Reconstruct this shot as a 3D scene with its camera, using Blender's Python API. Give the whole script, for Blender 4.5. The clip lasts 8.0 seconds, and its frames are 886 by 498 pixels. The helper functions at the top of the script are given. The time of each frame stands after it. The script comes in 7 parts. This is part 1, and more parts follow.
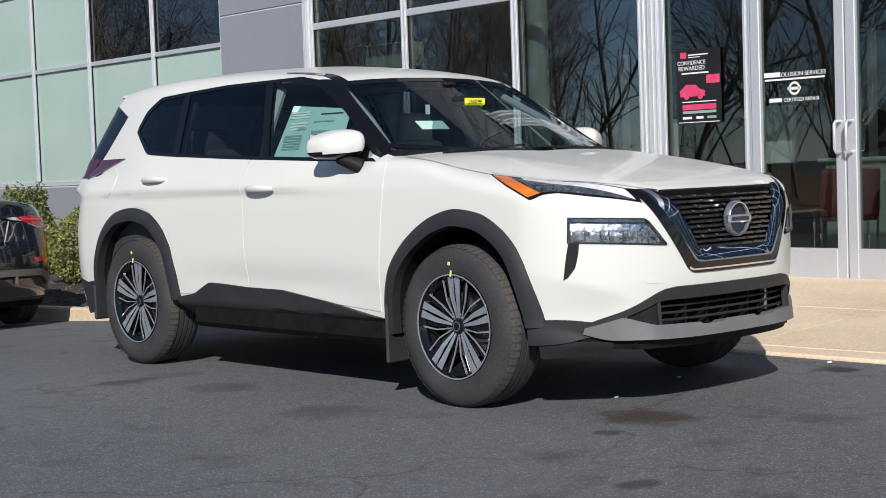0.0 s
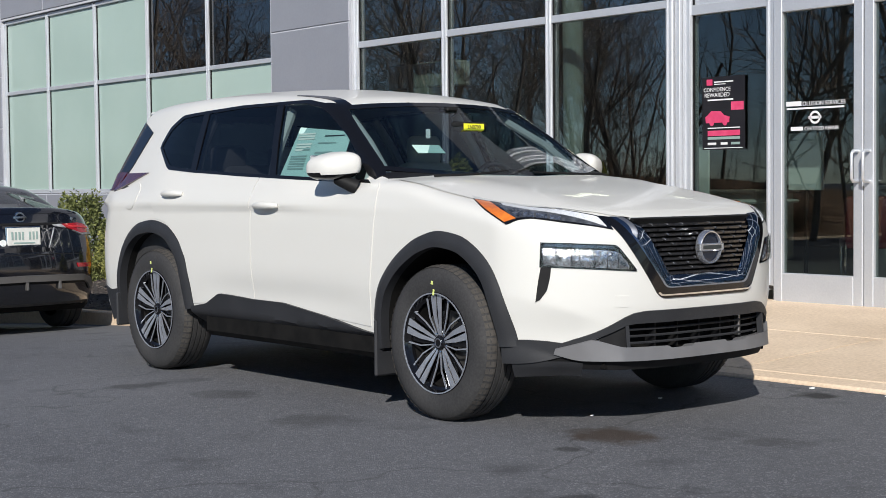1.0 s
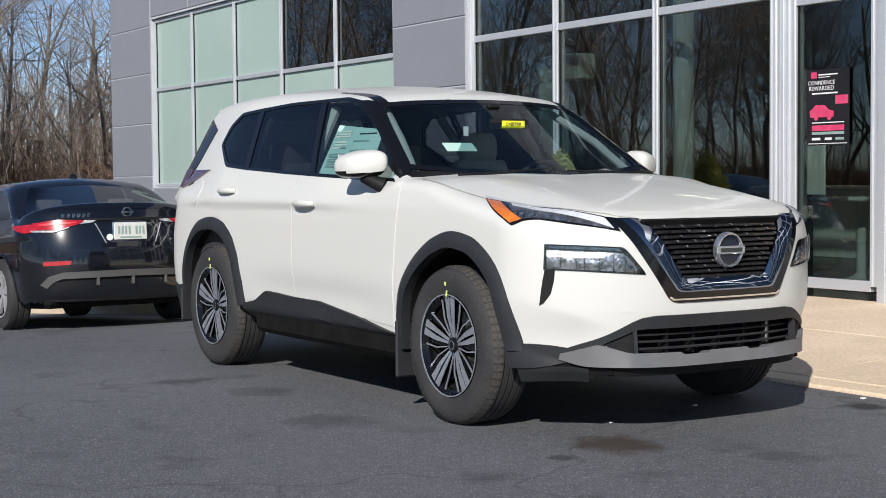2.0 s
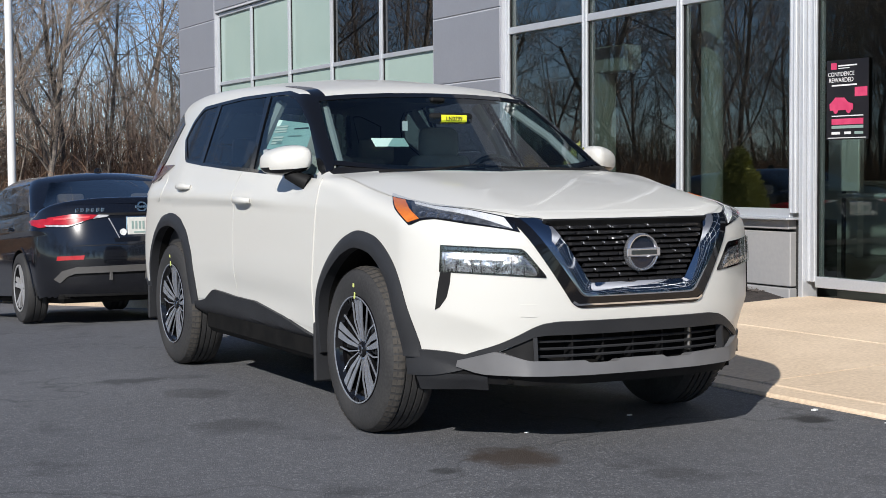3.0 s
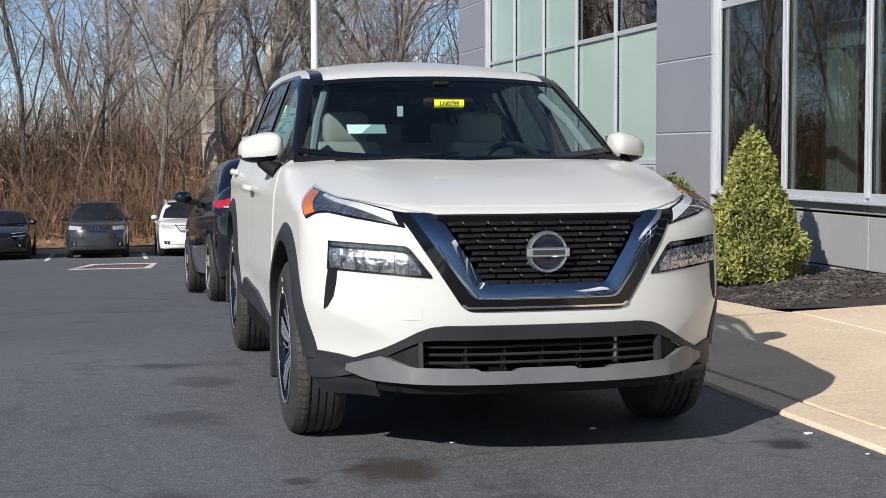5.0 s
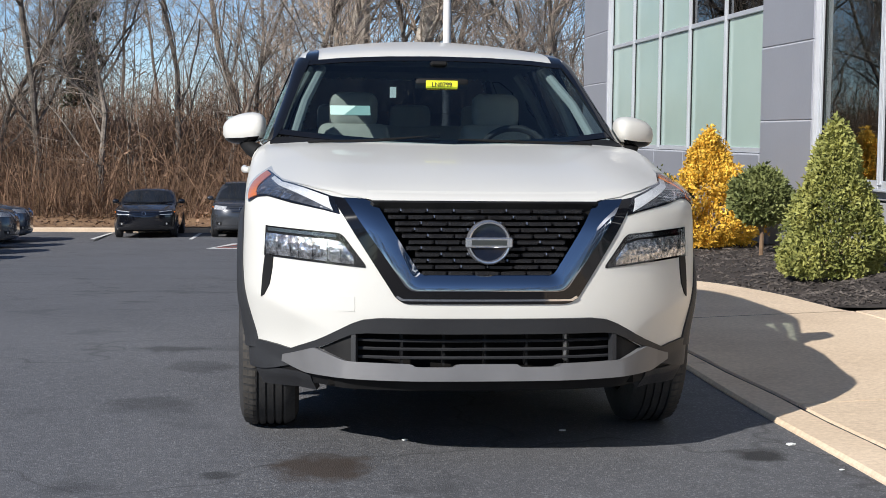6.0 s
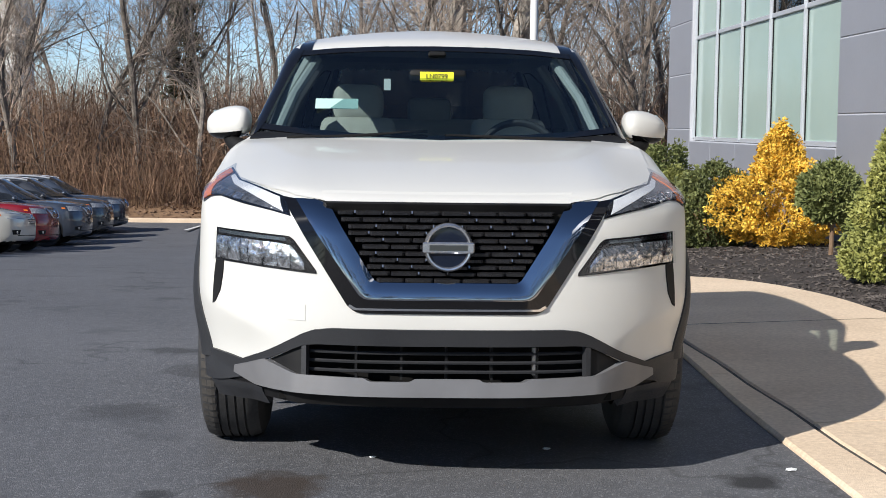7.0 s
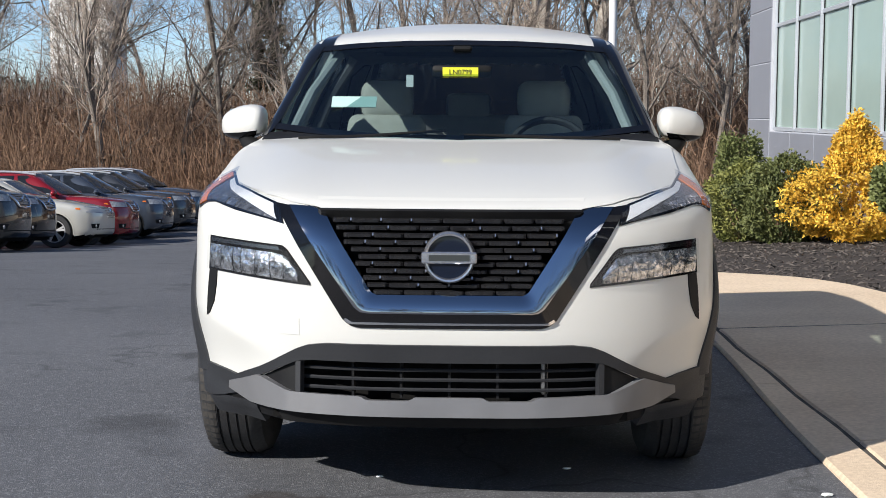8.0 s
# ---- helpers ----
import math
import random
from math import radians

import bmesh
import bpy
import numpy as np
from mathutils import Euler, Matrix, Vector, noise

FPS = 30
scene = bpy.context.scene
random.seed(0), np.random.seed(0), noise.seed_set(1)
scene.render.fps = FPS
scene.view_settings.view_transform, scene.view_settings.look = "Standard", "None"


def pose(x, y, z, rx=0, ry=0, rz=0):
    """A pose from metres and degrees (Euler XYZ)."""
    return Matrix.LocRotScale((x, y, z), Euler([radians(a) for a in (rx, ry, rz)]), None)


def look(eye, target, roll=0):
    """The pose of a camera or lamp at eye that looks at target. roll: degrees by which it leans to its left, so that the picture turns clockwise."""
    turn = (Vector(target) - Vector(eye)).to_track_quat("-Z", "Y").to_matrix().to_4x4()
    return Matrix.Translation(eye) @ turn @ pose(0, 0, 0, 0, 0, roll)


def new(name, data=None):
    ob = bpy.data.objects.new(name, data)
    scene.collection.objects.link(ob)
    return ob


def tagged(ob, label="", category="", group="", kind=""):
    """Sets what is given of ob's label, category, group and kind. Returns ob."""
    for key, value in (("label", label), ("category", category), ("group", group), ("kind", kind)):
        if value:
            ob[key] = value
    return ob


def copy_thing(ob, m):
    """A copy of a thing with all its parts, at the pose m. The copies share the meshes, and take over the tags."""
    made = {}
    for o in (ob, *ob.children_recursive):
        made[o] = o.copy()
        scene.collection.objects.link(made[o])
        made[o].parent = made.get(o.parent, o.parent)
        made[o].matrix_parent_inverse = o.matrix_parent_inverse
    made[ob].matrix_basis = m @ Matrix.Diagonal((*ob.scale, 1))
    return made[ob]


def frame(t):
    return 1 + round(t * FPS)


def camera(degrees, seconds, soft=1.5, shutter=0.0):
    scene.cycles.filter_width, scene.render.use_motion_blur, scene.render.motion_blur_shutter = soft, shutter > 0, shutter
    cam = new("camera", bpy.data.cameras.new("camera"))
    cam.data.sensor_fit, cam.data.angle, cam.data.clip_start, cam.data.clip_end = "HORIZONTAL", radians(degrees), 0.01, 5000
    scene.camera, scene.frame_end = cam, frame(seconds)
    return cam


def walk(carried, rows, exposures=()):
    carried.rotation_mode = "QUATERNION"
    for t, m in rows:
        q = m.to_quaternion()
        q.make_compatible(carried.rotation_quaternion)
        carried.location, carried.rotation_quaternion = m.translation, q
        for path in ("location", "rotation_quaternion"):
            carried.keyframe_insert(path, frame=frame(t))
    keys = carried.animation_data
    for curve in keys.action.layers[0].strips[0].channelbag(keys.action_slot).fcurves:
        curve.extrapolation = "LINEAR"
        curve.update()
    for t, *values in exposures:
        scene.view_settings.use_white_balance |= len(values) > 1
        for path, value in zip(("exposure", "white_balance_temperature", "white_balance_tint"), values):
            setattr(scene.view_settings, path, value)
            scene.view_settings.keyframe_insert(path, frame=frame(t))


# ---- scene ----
cam = camera(33.5, 8.0, soft=0.5)
PATH = [
    (0, (-5.369, -6.153, 1.073), (-4.014, -4.686, 0.965), -2.0),
    (0.5, (-5.398, -6.4, 1.089), (-4.063, -4.915, 0.985), -1.5),
    (1, (-5.254, -6.67, 1.116), (-3.977, -5.134, 1.027), -0.6),
    (1.5, (-4.934, -6.896, 1.131), (-3.76, -5.279, 1.036), -0.6),
    (2.8, (-3.747, -7.225, 1.148), (-2.801, -5.466, 1.047), -0.3),
    (3, (-3.548, -7.27, 1.15), (-2.622, -5.5, 1.045), -0.4),
    (3.5, (-3.06, -7.381, 1.159), (-2.22, -5.568, 1.063), -0.2),
    (4, (-2.577, -7.469, 1.17), (-1.857, -5.606, 1.066), 0.0),
    (4.5, (-2.089, -7.479, 1.185), (-1.512, -5.567, 1.075), -0.5),
    (5, (-1.58, -7.551, 1.192), (-1.146, -5.603, 1.059), -0.2),
    (5.2, (-1.41, -7.541, 1.177), (-1.022, -5.584, 1.036), 0.0),
    (6.5, (-0.356, -7.23, 1.197), (-0.235, -5.239, 1.039), 0.7),
    (7, (-0.159, -7.03, 1.207), (-0.100, -5.038, 1.04), 0.7),
    (7.5, (0.035, -6.847, 1.222), (0.012, -4.856, 1.039), 1.0),
    (8, (0.126, -6.716, 1.245), (0.061, -4.725, 1.063), 0.3),
]
walk(cam, [(t, look(eye, target, roll)) for t, eye, target, roll in PATH], [(0, 0.17), (3, 0.18), (5, 0.27), (6.5, 0.38), (8, 0.44)])

# ---- light ----
SUN_FROM = Vector((-1.22, -1.13, 1.0)).normalized()
world = bpy.data.worlds.new("sky")
scene.world = world
world.use_nodes = True
_wn = world.node_tree.nodes
_wn.clear()
_sky = _wn.new("ShaderNodeTexSky")
_sky.sky_type = "NISHITA"
_sky.sun_disc = False
_sky.sun_elevation = math.asin(SUN_FROM.z)
_sky.sun_rotation = math.atan2(SUN_FROM.x, SUN_FROM.y)
_sky.altitude = 3500
_sky.air_density, _sky.dust_density, _sky.ozone_density = 1.0, 0.0, 3.0
_bg = _wn.new("ShaderNodeBackground")
_bg.inputs[1].default_value = 0.098
_wo = _wn.new("ShaderNodeOutputWorld")
world.node_tree.links.new(_sky.outputs[0], _bg.inputs[0])
world.node_tree.links.new(_bg.outputs[0], _wo.inputs[0])
_sun = bpy.data.lights.new("sun", "SUN")
_sun.energy, _sun.angle, _sun.color = 4.5, radians(0.5), (1.0, 0.955, 0.89)
sun = new("sun", _sun)
sun.matrix_world = look(SUN_FROM * 60, (0, 0, 0))
scene.view_settings.use_white_balance = True
scene.view_settings.white_balance_temperature = 6450

# ---- materials ----
def material(name, a, b=None, rough=0.5, metal=0.0, scale=4.0, fine=0.0, bump=0.0, bump_scale=60.0, coat=0.0, rough_var=0.0, spec=0.5, island=0.0):
    """A principled surface: two colours mixed by noise at two scales, fine relief, a clear coat."""
    m = bpy.data.materials.new(name)
    m.use_nodes = True
    t = m.node_tree
    p = t.nodes["Principled BSDF"]
    p.inputs["Roughness"].default_value = rough
    p.inputs["Metallic"].default_value = metal
    p.inputs["Coat Weight"].default_value = coat
    p.inputs["Coat Roughness"].default_value = 0.03
    p.inputs["Specular IOR Level"].default_value = spec
    p.inputs["Base Color"].default_value = (*a, 1)
    co = t.nodes.new("ShaderNodeTexCoord")
    if b is not None:
        n1 = t.nodes.new("ShaderNodeTexNoise")
        n1.inputs["Scale"].default_value, n1.inputs["Detail"].default_value = scale, 6
        t.links.new(co.outputs["Object"], n1.inputs["Vector"])
        fac = n1.outputs["Fac"]
        if fine:
            n2 = t.nodes.new("ShaderNodeTexNoise")
            n2.inputs["Scale"].default_value, n2.inputs["Detail"].default_value = fine, 4
            t.links.new(co.outputs["Object"], n2.inputs["Vector"])
            av = t.nodes.new("ShaderNodeMath")
            av.operation = "ADD"
            t.links.new(fac, av.inputs[0])
            t.links.new(n2.outputs["Fac"], av.inputs[1])
            hf = t.nodes.new("ShaderNodeMath")
            hf.operation = "MULTIPLY"
            hf.inputs[1].default_value = 0.5
            t.links.new(av.outputs[0], hf.inputs[0])
            fac = hf.outputs[0]
        ramp = t.nodes.new("ShaderNodeValToRGB")
        ramp.color_ramp.elements[0].position, ramp.color_ramp.elements[1].position = 0.36, 0.64
        ramp.color_ramp.elements[0].color, ramp.color_ramp.elements[1].color = (*a, 1), (*b, 1)
        t.links.new(fac, ramp.inputs[0])
        col = ramp.outputs[0]
        if island:
            g = t.nodes.new("ShaderNodeNewGeometry")
            oi = t.nodes.new("ShaderNodeObjectInfo")
            sm = t.nodes.new("ShaderNodeMath")
            sm.operation = "ADD"
            t.links.new(g.outputs["Random Per Island"], sm.inputs[0])
            t.links.new(oi.outputs["Random"], sm.inputs[1])
            mr = t.nodes.new("ShaderNodeMapRange")
            mr.inputs["From Max"].default_value = 2.0
            mr.inputs["To Min"].default_value, mr.inputs["To Max"].default_value = 1 - island, 1 + island
            t.links.new(sm.outputs[0], mr.inputs["Value"])
            hs = t.nodes.new("ShaderNodeHueSaturation")
            t.links.new(mr.outputs["Result"], hs.inputs["Value"])
            t.links.new(col, hs.inputs["Color"])
            col = hs.outputs[0]
        t.links.new(col, p.inputs["Base Color"])
        if rough_var:
            rr = t.nodes.new("ShaderNodeMapRange")
            rr.inputs["To Min"].default_value, rr.inputs["To Max"].default_value = rough - rough_var, rough + rough_var
            t.links.new(fac, rr.inputs["Value"])
            t.links.new(rr.outputs["Result"], p.inputs["Roughness"])
    if bump:
        nb = t.nodes.new("ShaderNodeTexNoise")
        nb.inputs["Scale"].default_value, nb.inputs["Detail"].default_value = bump_scale, 5
        t.links.new(co.outputs["Object"], nb.inputs["Vector"])
        bp = t.nodes.new("ShaderNodeBump")
        bp.inputs["Strength"].default_value, bp.inputs["Distance"].default_value = bump, 0.01
        t.links.new(nb.outputs["Fac"], bp.inputs["Height"])
        t.links.new(bp.outputs[0], p.inputs["Normal"])
    return m


def glass(name, tint, base=0.05, rough=0.0, most=0.85):
    """A thin pane: tinted see-through, with a mirror gloss that grows toward grazing view."""
    m = bpy.data.materials.new(name)
    m.use_nodes = True
    t = m.node_tree
    t.nodes.clear()
    tr, gl, lw, pw, mr, mx, o = (t.nodes.new(k) for k in ("ShaderNodeBsdfTransparent", "ShaderNodeBsdfGlossy", "ShaderNodeLayerWeight", "ShaderNodeMath", "ShaderNodeMapRange", "ShaderNodeMixShader", "ShaderNodeOutputMaterial"))
    tr.inputs[0].default_value = (*tint, 1)
    gl.inputs["Roughness"].default_value = rough
    lw.inputs["Blend"].default_value = 0.5
    pw.operation = "POWER"
    pw.inputs[1].default_value = 4.5
    mr.inputs["To Min"].default_value, mr.inputs["To Max"].default_value = base, most
    t.links.new(lw.outputs["Facing"], pw.inputs[0])
    t.links.new(pw.outputs[0], mr.inputs["Value"])
    t.links.new(mr.outputs["Result"], mx.inputs[0])
    t.links.new(tr.outputs[0], mx.inputs[1])
    t.links.new(gl.outputs[0], mx.inputs[2])
    t.links.new(mx.outputs[0], o.inputs[0])
    return m


def lamp_material(name, colour, strength):
    m = material(name, colour, rough=0.3)
    p = m.node_tree.nodes["Principled BSDF"]
    p.inputs["Emission Color"].default_value = (*colour, 1)
    p.inputs["Emission Strength"].default_value = strength
    return m


WHITE = material("pearl_white_paint", (0.645, 0.637, 0.597), (0.67, 0.662, 0.622), 0.34, 0, 900, coat=0.35, spec=0.4)
CLAD = material("dark_grey_grained_plastic", (0.022, 0.023, 0.026), (0.031, 0.032, 0.035), 0.50, 0, 6, 300, 0.12, 700, spec=0.3)
BLACK = material("gloss_black_plastic", (0.006, 0.006, 0.007), rough=0.05, spec=0.45)
MATT = material("matt_black_plastic", (0.008, 0.008, 0.009), (0.014, 0.014, 0.014), 0.6, 0, 8, spec=0.2)
UNDER = material("underbody_black", (0.005, 0.005, 0.005), (0.010, 0.0095, 0.009), 0.85, 0, 10, spec=0.15)
SILVER = material("satin_silver_plastic", (0.155, 0.155, 0.16), (0.18, 0.18, 0.186), 0.45, 0.2, 6)
CHROME = material("chrome", (0.75, 0.76, 0.78), rough=0.06, metal=1)
SMOKECHROME = material("smoked_chrome", (0.36, 0.375, 0.41), rough=0.05, metal=1)
DARKCHROME = material("dark_chrome", (0.22, 0.23, 0.26), rough=0.14, metal=1)
MACHINED = material("machined_alloy", (0.47, 0.50, 0.56), (0.56, 0.59, 0.65), 0.26, 0.7, 30)
RUBBER = material("tyre_rubber", (0.030, 0.030, 0.031), (0.052, 0.051, 0.051), 0.75, 0, 5, 90, 0.1, 200, spec=0.3)
TREAD = material("tyre_tread", (0.045, 0.041, 0.037), (0.078, 0.071, 0.063), 0.85, 0, 9, 60)
STEEL = material("brake_steel", (0.35, 0.34, 0.33), (0.2, 0.19, 0.18), 0.4, 0.9, 15)
GLASS_CLEAR = glass("windscreen_glass", (0.60, 0.70, 0.71), 0.06)
GLASS_TINT = glass("privacy_glass", (0.17, 0.185, 0.205), 0.06)
GLASS_DARK = glass("dark_rear_glass", (0.045, 0.05, 0.055), 0.06)
GLASS_LAMP = glass("lamp_lens", (0.95, 0.96, 0.97), 0.05)
LAMPGUIDE = material("milky_light_guide", (0.68, 0.69, 0.71), (0.78, 0.79, 0.80), 0.3, 0, 30)
LAMPDARK = material("smoke_lamp_inside", (0.07, 0.073, 0.08), (0.24, 0.245, 0.26), 0.25, 0.6, 22, 60, 0.5, 40)
AMBER = material("amber_lens", (0.75, 0.17, 0.02), (0.85, 0.24, 0.03), 0.2, 0, 40, coat=0.6)
REDLENS = material("red_lens", (0.35, 0.006, 0.012), (0.45, 0.012, 0.02), 0.15, 0, 20, coat=0.8)
DARKRED = material("smoked_red_lens", (0.05, 0.004, 0.008), (0.08, 0.006, 0.012), 0.12, 0, 20, coat=0.8)
# dark-to-bright noise paints the facets' reflections into the metal's colour
REFLECT = material("lamp_reflector_painted_glints", (0.10, 0.105, 0.11), (0.92, 0.92, 0.94), 0.14, 0.9, 30, 70, 0.9, 38)
FABRIC = material("beige_seat_fabric", (0.46, 0.43, 0.38), (0.54, 0.51, 0.46), 0.85, 0, 20, 300, 0.1, 500)
DASH = material("charcoal_dash", (0.03, 0.03, 0.032), (0.045, 0.045, 0.047), 0.6, 0, 12, 200)
HEADLINER = material("grey_trim", (0.36, 0.37, 0.36), (0.42, 0.43, 0.42), 0.8, 0, 12, 200)
PAPER = material("paper", (0.44, 0.64, 0.58), (0.50, 0.70, 0.64), 0.6, 0, 4)
INKGREY = material("print_grey", (0.27, 0.37, 0.34), rough=0.6)
GRILLEBLACK = material("grille_black", (0.016, 0.016, 0.018), (0.024, 0.024, 0.026), 0.22, 0, 30, coat=0.5)
BADGE = material("satin_chrome", (0.52, 0.53, 0.56), (0.60, 0.61, 0.64), 0.22, 0.85, 40)
INKDARK = material("print_dark", (0.03, 0.035, 0.035), rough=0.6)
WHITECARD = material("white_card", (0.82, 0.84, 0.82), rough=0.55)
YELLOW = material("yellow_tag", (0.83, 0.80, 0.02), (0.88, 0.85, 0.04), 0.5, 0, 20)
CHALK = material("yellow_green_chalk", (0.72, 0.78, 0.25), (0.6, 0.66, 0.2), 0.8, 0, 60)
# ---- mesh tools ----
def solid(name, verts, faces, mat, parent=None, smooth=True, label="", kind="", category="", group=""):
    me = bpy.data.meshes.new(name)
    me.from_pydata([tuple(map(float, v)) for v in verts], [], faces)
    me.update()
    mats = mat if isinstance(mat, (list, tuple)) else [mat]
    for k in mats:
        me.materials.append(k)
    if smooth:
        me.shade_smooth()
        me.set_sharp_from_angle(angle=radians(38))
    ob = new(name, me)
    ob.parent = parent
    return tagged(ob, label, category, group, kind)


def part(name, bm, mat, parent=None, label="", smooth=True, **tags):
    """Links a bmesh as one mesh object under a thing or under a part."""
    me = bpy.data.meshes.new(name)
    bmesh.ops.recalc_face_normals(bm, faces=bm.faces)
    bm.to_mesh(me)
    bm.free()
    for k in mat if isinstance(mat, (list, tuple)) else [mat]:
        me.materials.append(k)
    if smooth:
        me.shade_smooth()
        me.set_sharp_from_angle(angle=radians(35))
    ob = new(name, me)
    ob.parent = parent
    return tagged(ob, label, **tags)


def box(x0, x1, y0, y1, z0, z1, bevel=0.0, bm=None, m=None, seg=1):
    """A box in a bmesh, with bevelled edges where asked."""
    own = bmesh.new()
    bmesh.ops.create_cube(own, size=1)
    bmesh.ops.transform(own, matrix=Matrix.LocRotScale(((x0 + x1) / 2, (y0 + y1) / 2, (z0 + z1) / 2), None, (abs(x1 - x0), abs(y1 - y0), abs(z1 - z0))), verts=own.verts)
    if bevel:
        bmesh.ops.bevel(own, geom=own.edges[:], offset=bevel, segments=seg, affect="EDGES", profile=0.5)
    if m is not None:
        bmesh.ops.transform(own, matrix=m, verts=own.verts)
    if bm is None:
        return own
    me = bpy.data.meshes.new("tmp")
    own.to_mesh(me)
    own.free()
    bm.from_mesh(me)
    bpy.data.meshes.remove(me)
    return bm


def tube(path, radii, sides=8, cap=True):
    """Verts and faces of a round tube along a path."""
    path = [Vector(p) for p in path]
    if not hasattr(radii, "__len__"):
        radii = [radii] * len(path)
    verts, faces = [], []
    for i, p in enumerate(path):
        d = (path[min(i + 1, len(path) - 1)] - path[max(i - 1, 0)]).normalized()
        u = d.orthogonal().normalized() if i == 0 else (u - d * u.dot(d)).normalized()
        w = d.cross(u)
        for k in range(sides):
            a = 2 * math.pi * k / sides
            verts.append(p + (u * math.cos(a) + w * math.sin(a)) * radii[i])
    for i in range(len(path) - 1):
        for k in range(sides):
            a, b = i * sides + k, i * sides + (k + 1) % sides
            faces.append((a, b, b + sides, a + sides))
    if cap:
        faces.append(tuple(range(sides))[::-1])
        faces.append(tuple(range((len(path) - 1) * sides, len(path) * sides)))
    return verts, faces


def lathe(profile, axis="x", n=48, centre=(0, 0, 0)):
    """A profile of (along, radius) turned about an axis through centre."""
    verts, faces = [], []
    for a, r in profile:
        for k in range(n):
            c, s = math.cos(2 * math.pi * k / n), math.sin(2 * math.pi * k / n)
            v = {"x": (a, r * c, r * s), "y": (r * s, a, r * c), "z": (r * c, r * s, a)}[axis]
            verts.append((v[0] + centre[0], v[1] + centre[1], v[2] + centre[2]))
    for i in range(len(profile) - 1):
        for k in range(n):
            faces.append((i * n + k, i * n + (k + 1) % n, (i + 1) * n + (k + 1) % n, (i + 1) * n + k))
    return verts, faces


def curve(t, ts, vs):
    """A smooth curve through points (cubic Hermite), held level past its ends."""
    ts, vs = np.asarray(ts, float), np.asarray(vs, float)
    h = np.diff(ts)
    d = np.diff(vs) / h
    s = np.zeros(len(ts))
    for i in range(1, len(ts) - 1):
        s[i] = 0 if d[i - 1] * d[i] <= 0 else 3 * (h[i - 1] + h[i]) / ((2 * h[i] + h[i - 1]) / d[i - 1] + (h[i] + 2 * h[i - 1]) / d[i])
    s[0], s[-1] = d[0], d[-1]
    t = np.clip(t, ts[0], ts[-1])
    i = np.clip(np.searchsorted(ts, t, side="right") - 1, 0, len(ts) - 2)
    u = (t - ts[i]) / h[i]
    return (1 + 2 * u) * (1 - u) ** 2 * vs[i] + u * (1 - u) ** 2 * h[i] * s[i] + u * u * (3 - 2 * u) * vs[i + 1] + u * u * (u - 1) * h[i] * s[i + 1]


def smax(a, b, k):
    h = np.maximum(k - np.abs(a - b), 0) / k
    return np.maximum(a, b) + h * h * k / 4


def smin(a, b, k):
    return -smax(-a, -b, k)


def rail(points, n, smooth=False):
    """n points spread evenly along a line through the given ones."""
    p = np.asarray(points, float)
    if smooth and len(p) > 2:
        s = np.r_[0, np.cumsum(np.linalg.norm(np.diff(p, axis=0), axis=1))]
        fine = np.linspace(0, s[-1], 200)
        p = np.stack([curve(fine, s, p[:, k]) for k in range(p.shape[1])], 1)
    s = np.r_[0, np.cumsum(np.linalg.norm(np.diff(p, axis=0), axis=1))]
    at = np.linspace(0, s[-1], n)
    return np.stack([np.interp(at, s, p[:, k]) for k in range(p.shape[1])], 1)


def inside(poly, u, v):
    """Which points (u, v) lie in a polygon."""
    hit = np.zeros(len(u), bool)
    for (a, b), (c, d) in zip(poly, poly[1:] + poly[:1]):
        cross = (b > v) != (d > v)
        with np.errstate(divide="ignore", invalid="ignore"):
            hit ^= cross & (u < (c - a) * (v - b) / (d - b if d != b else 1e-9) + a)
    return hit


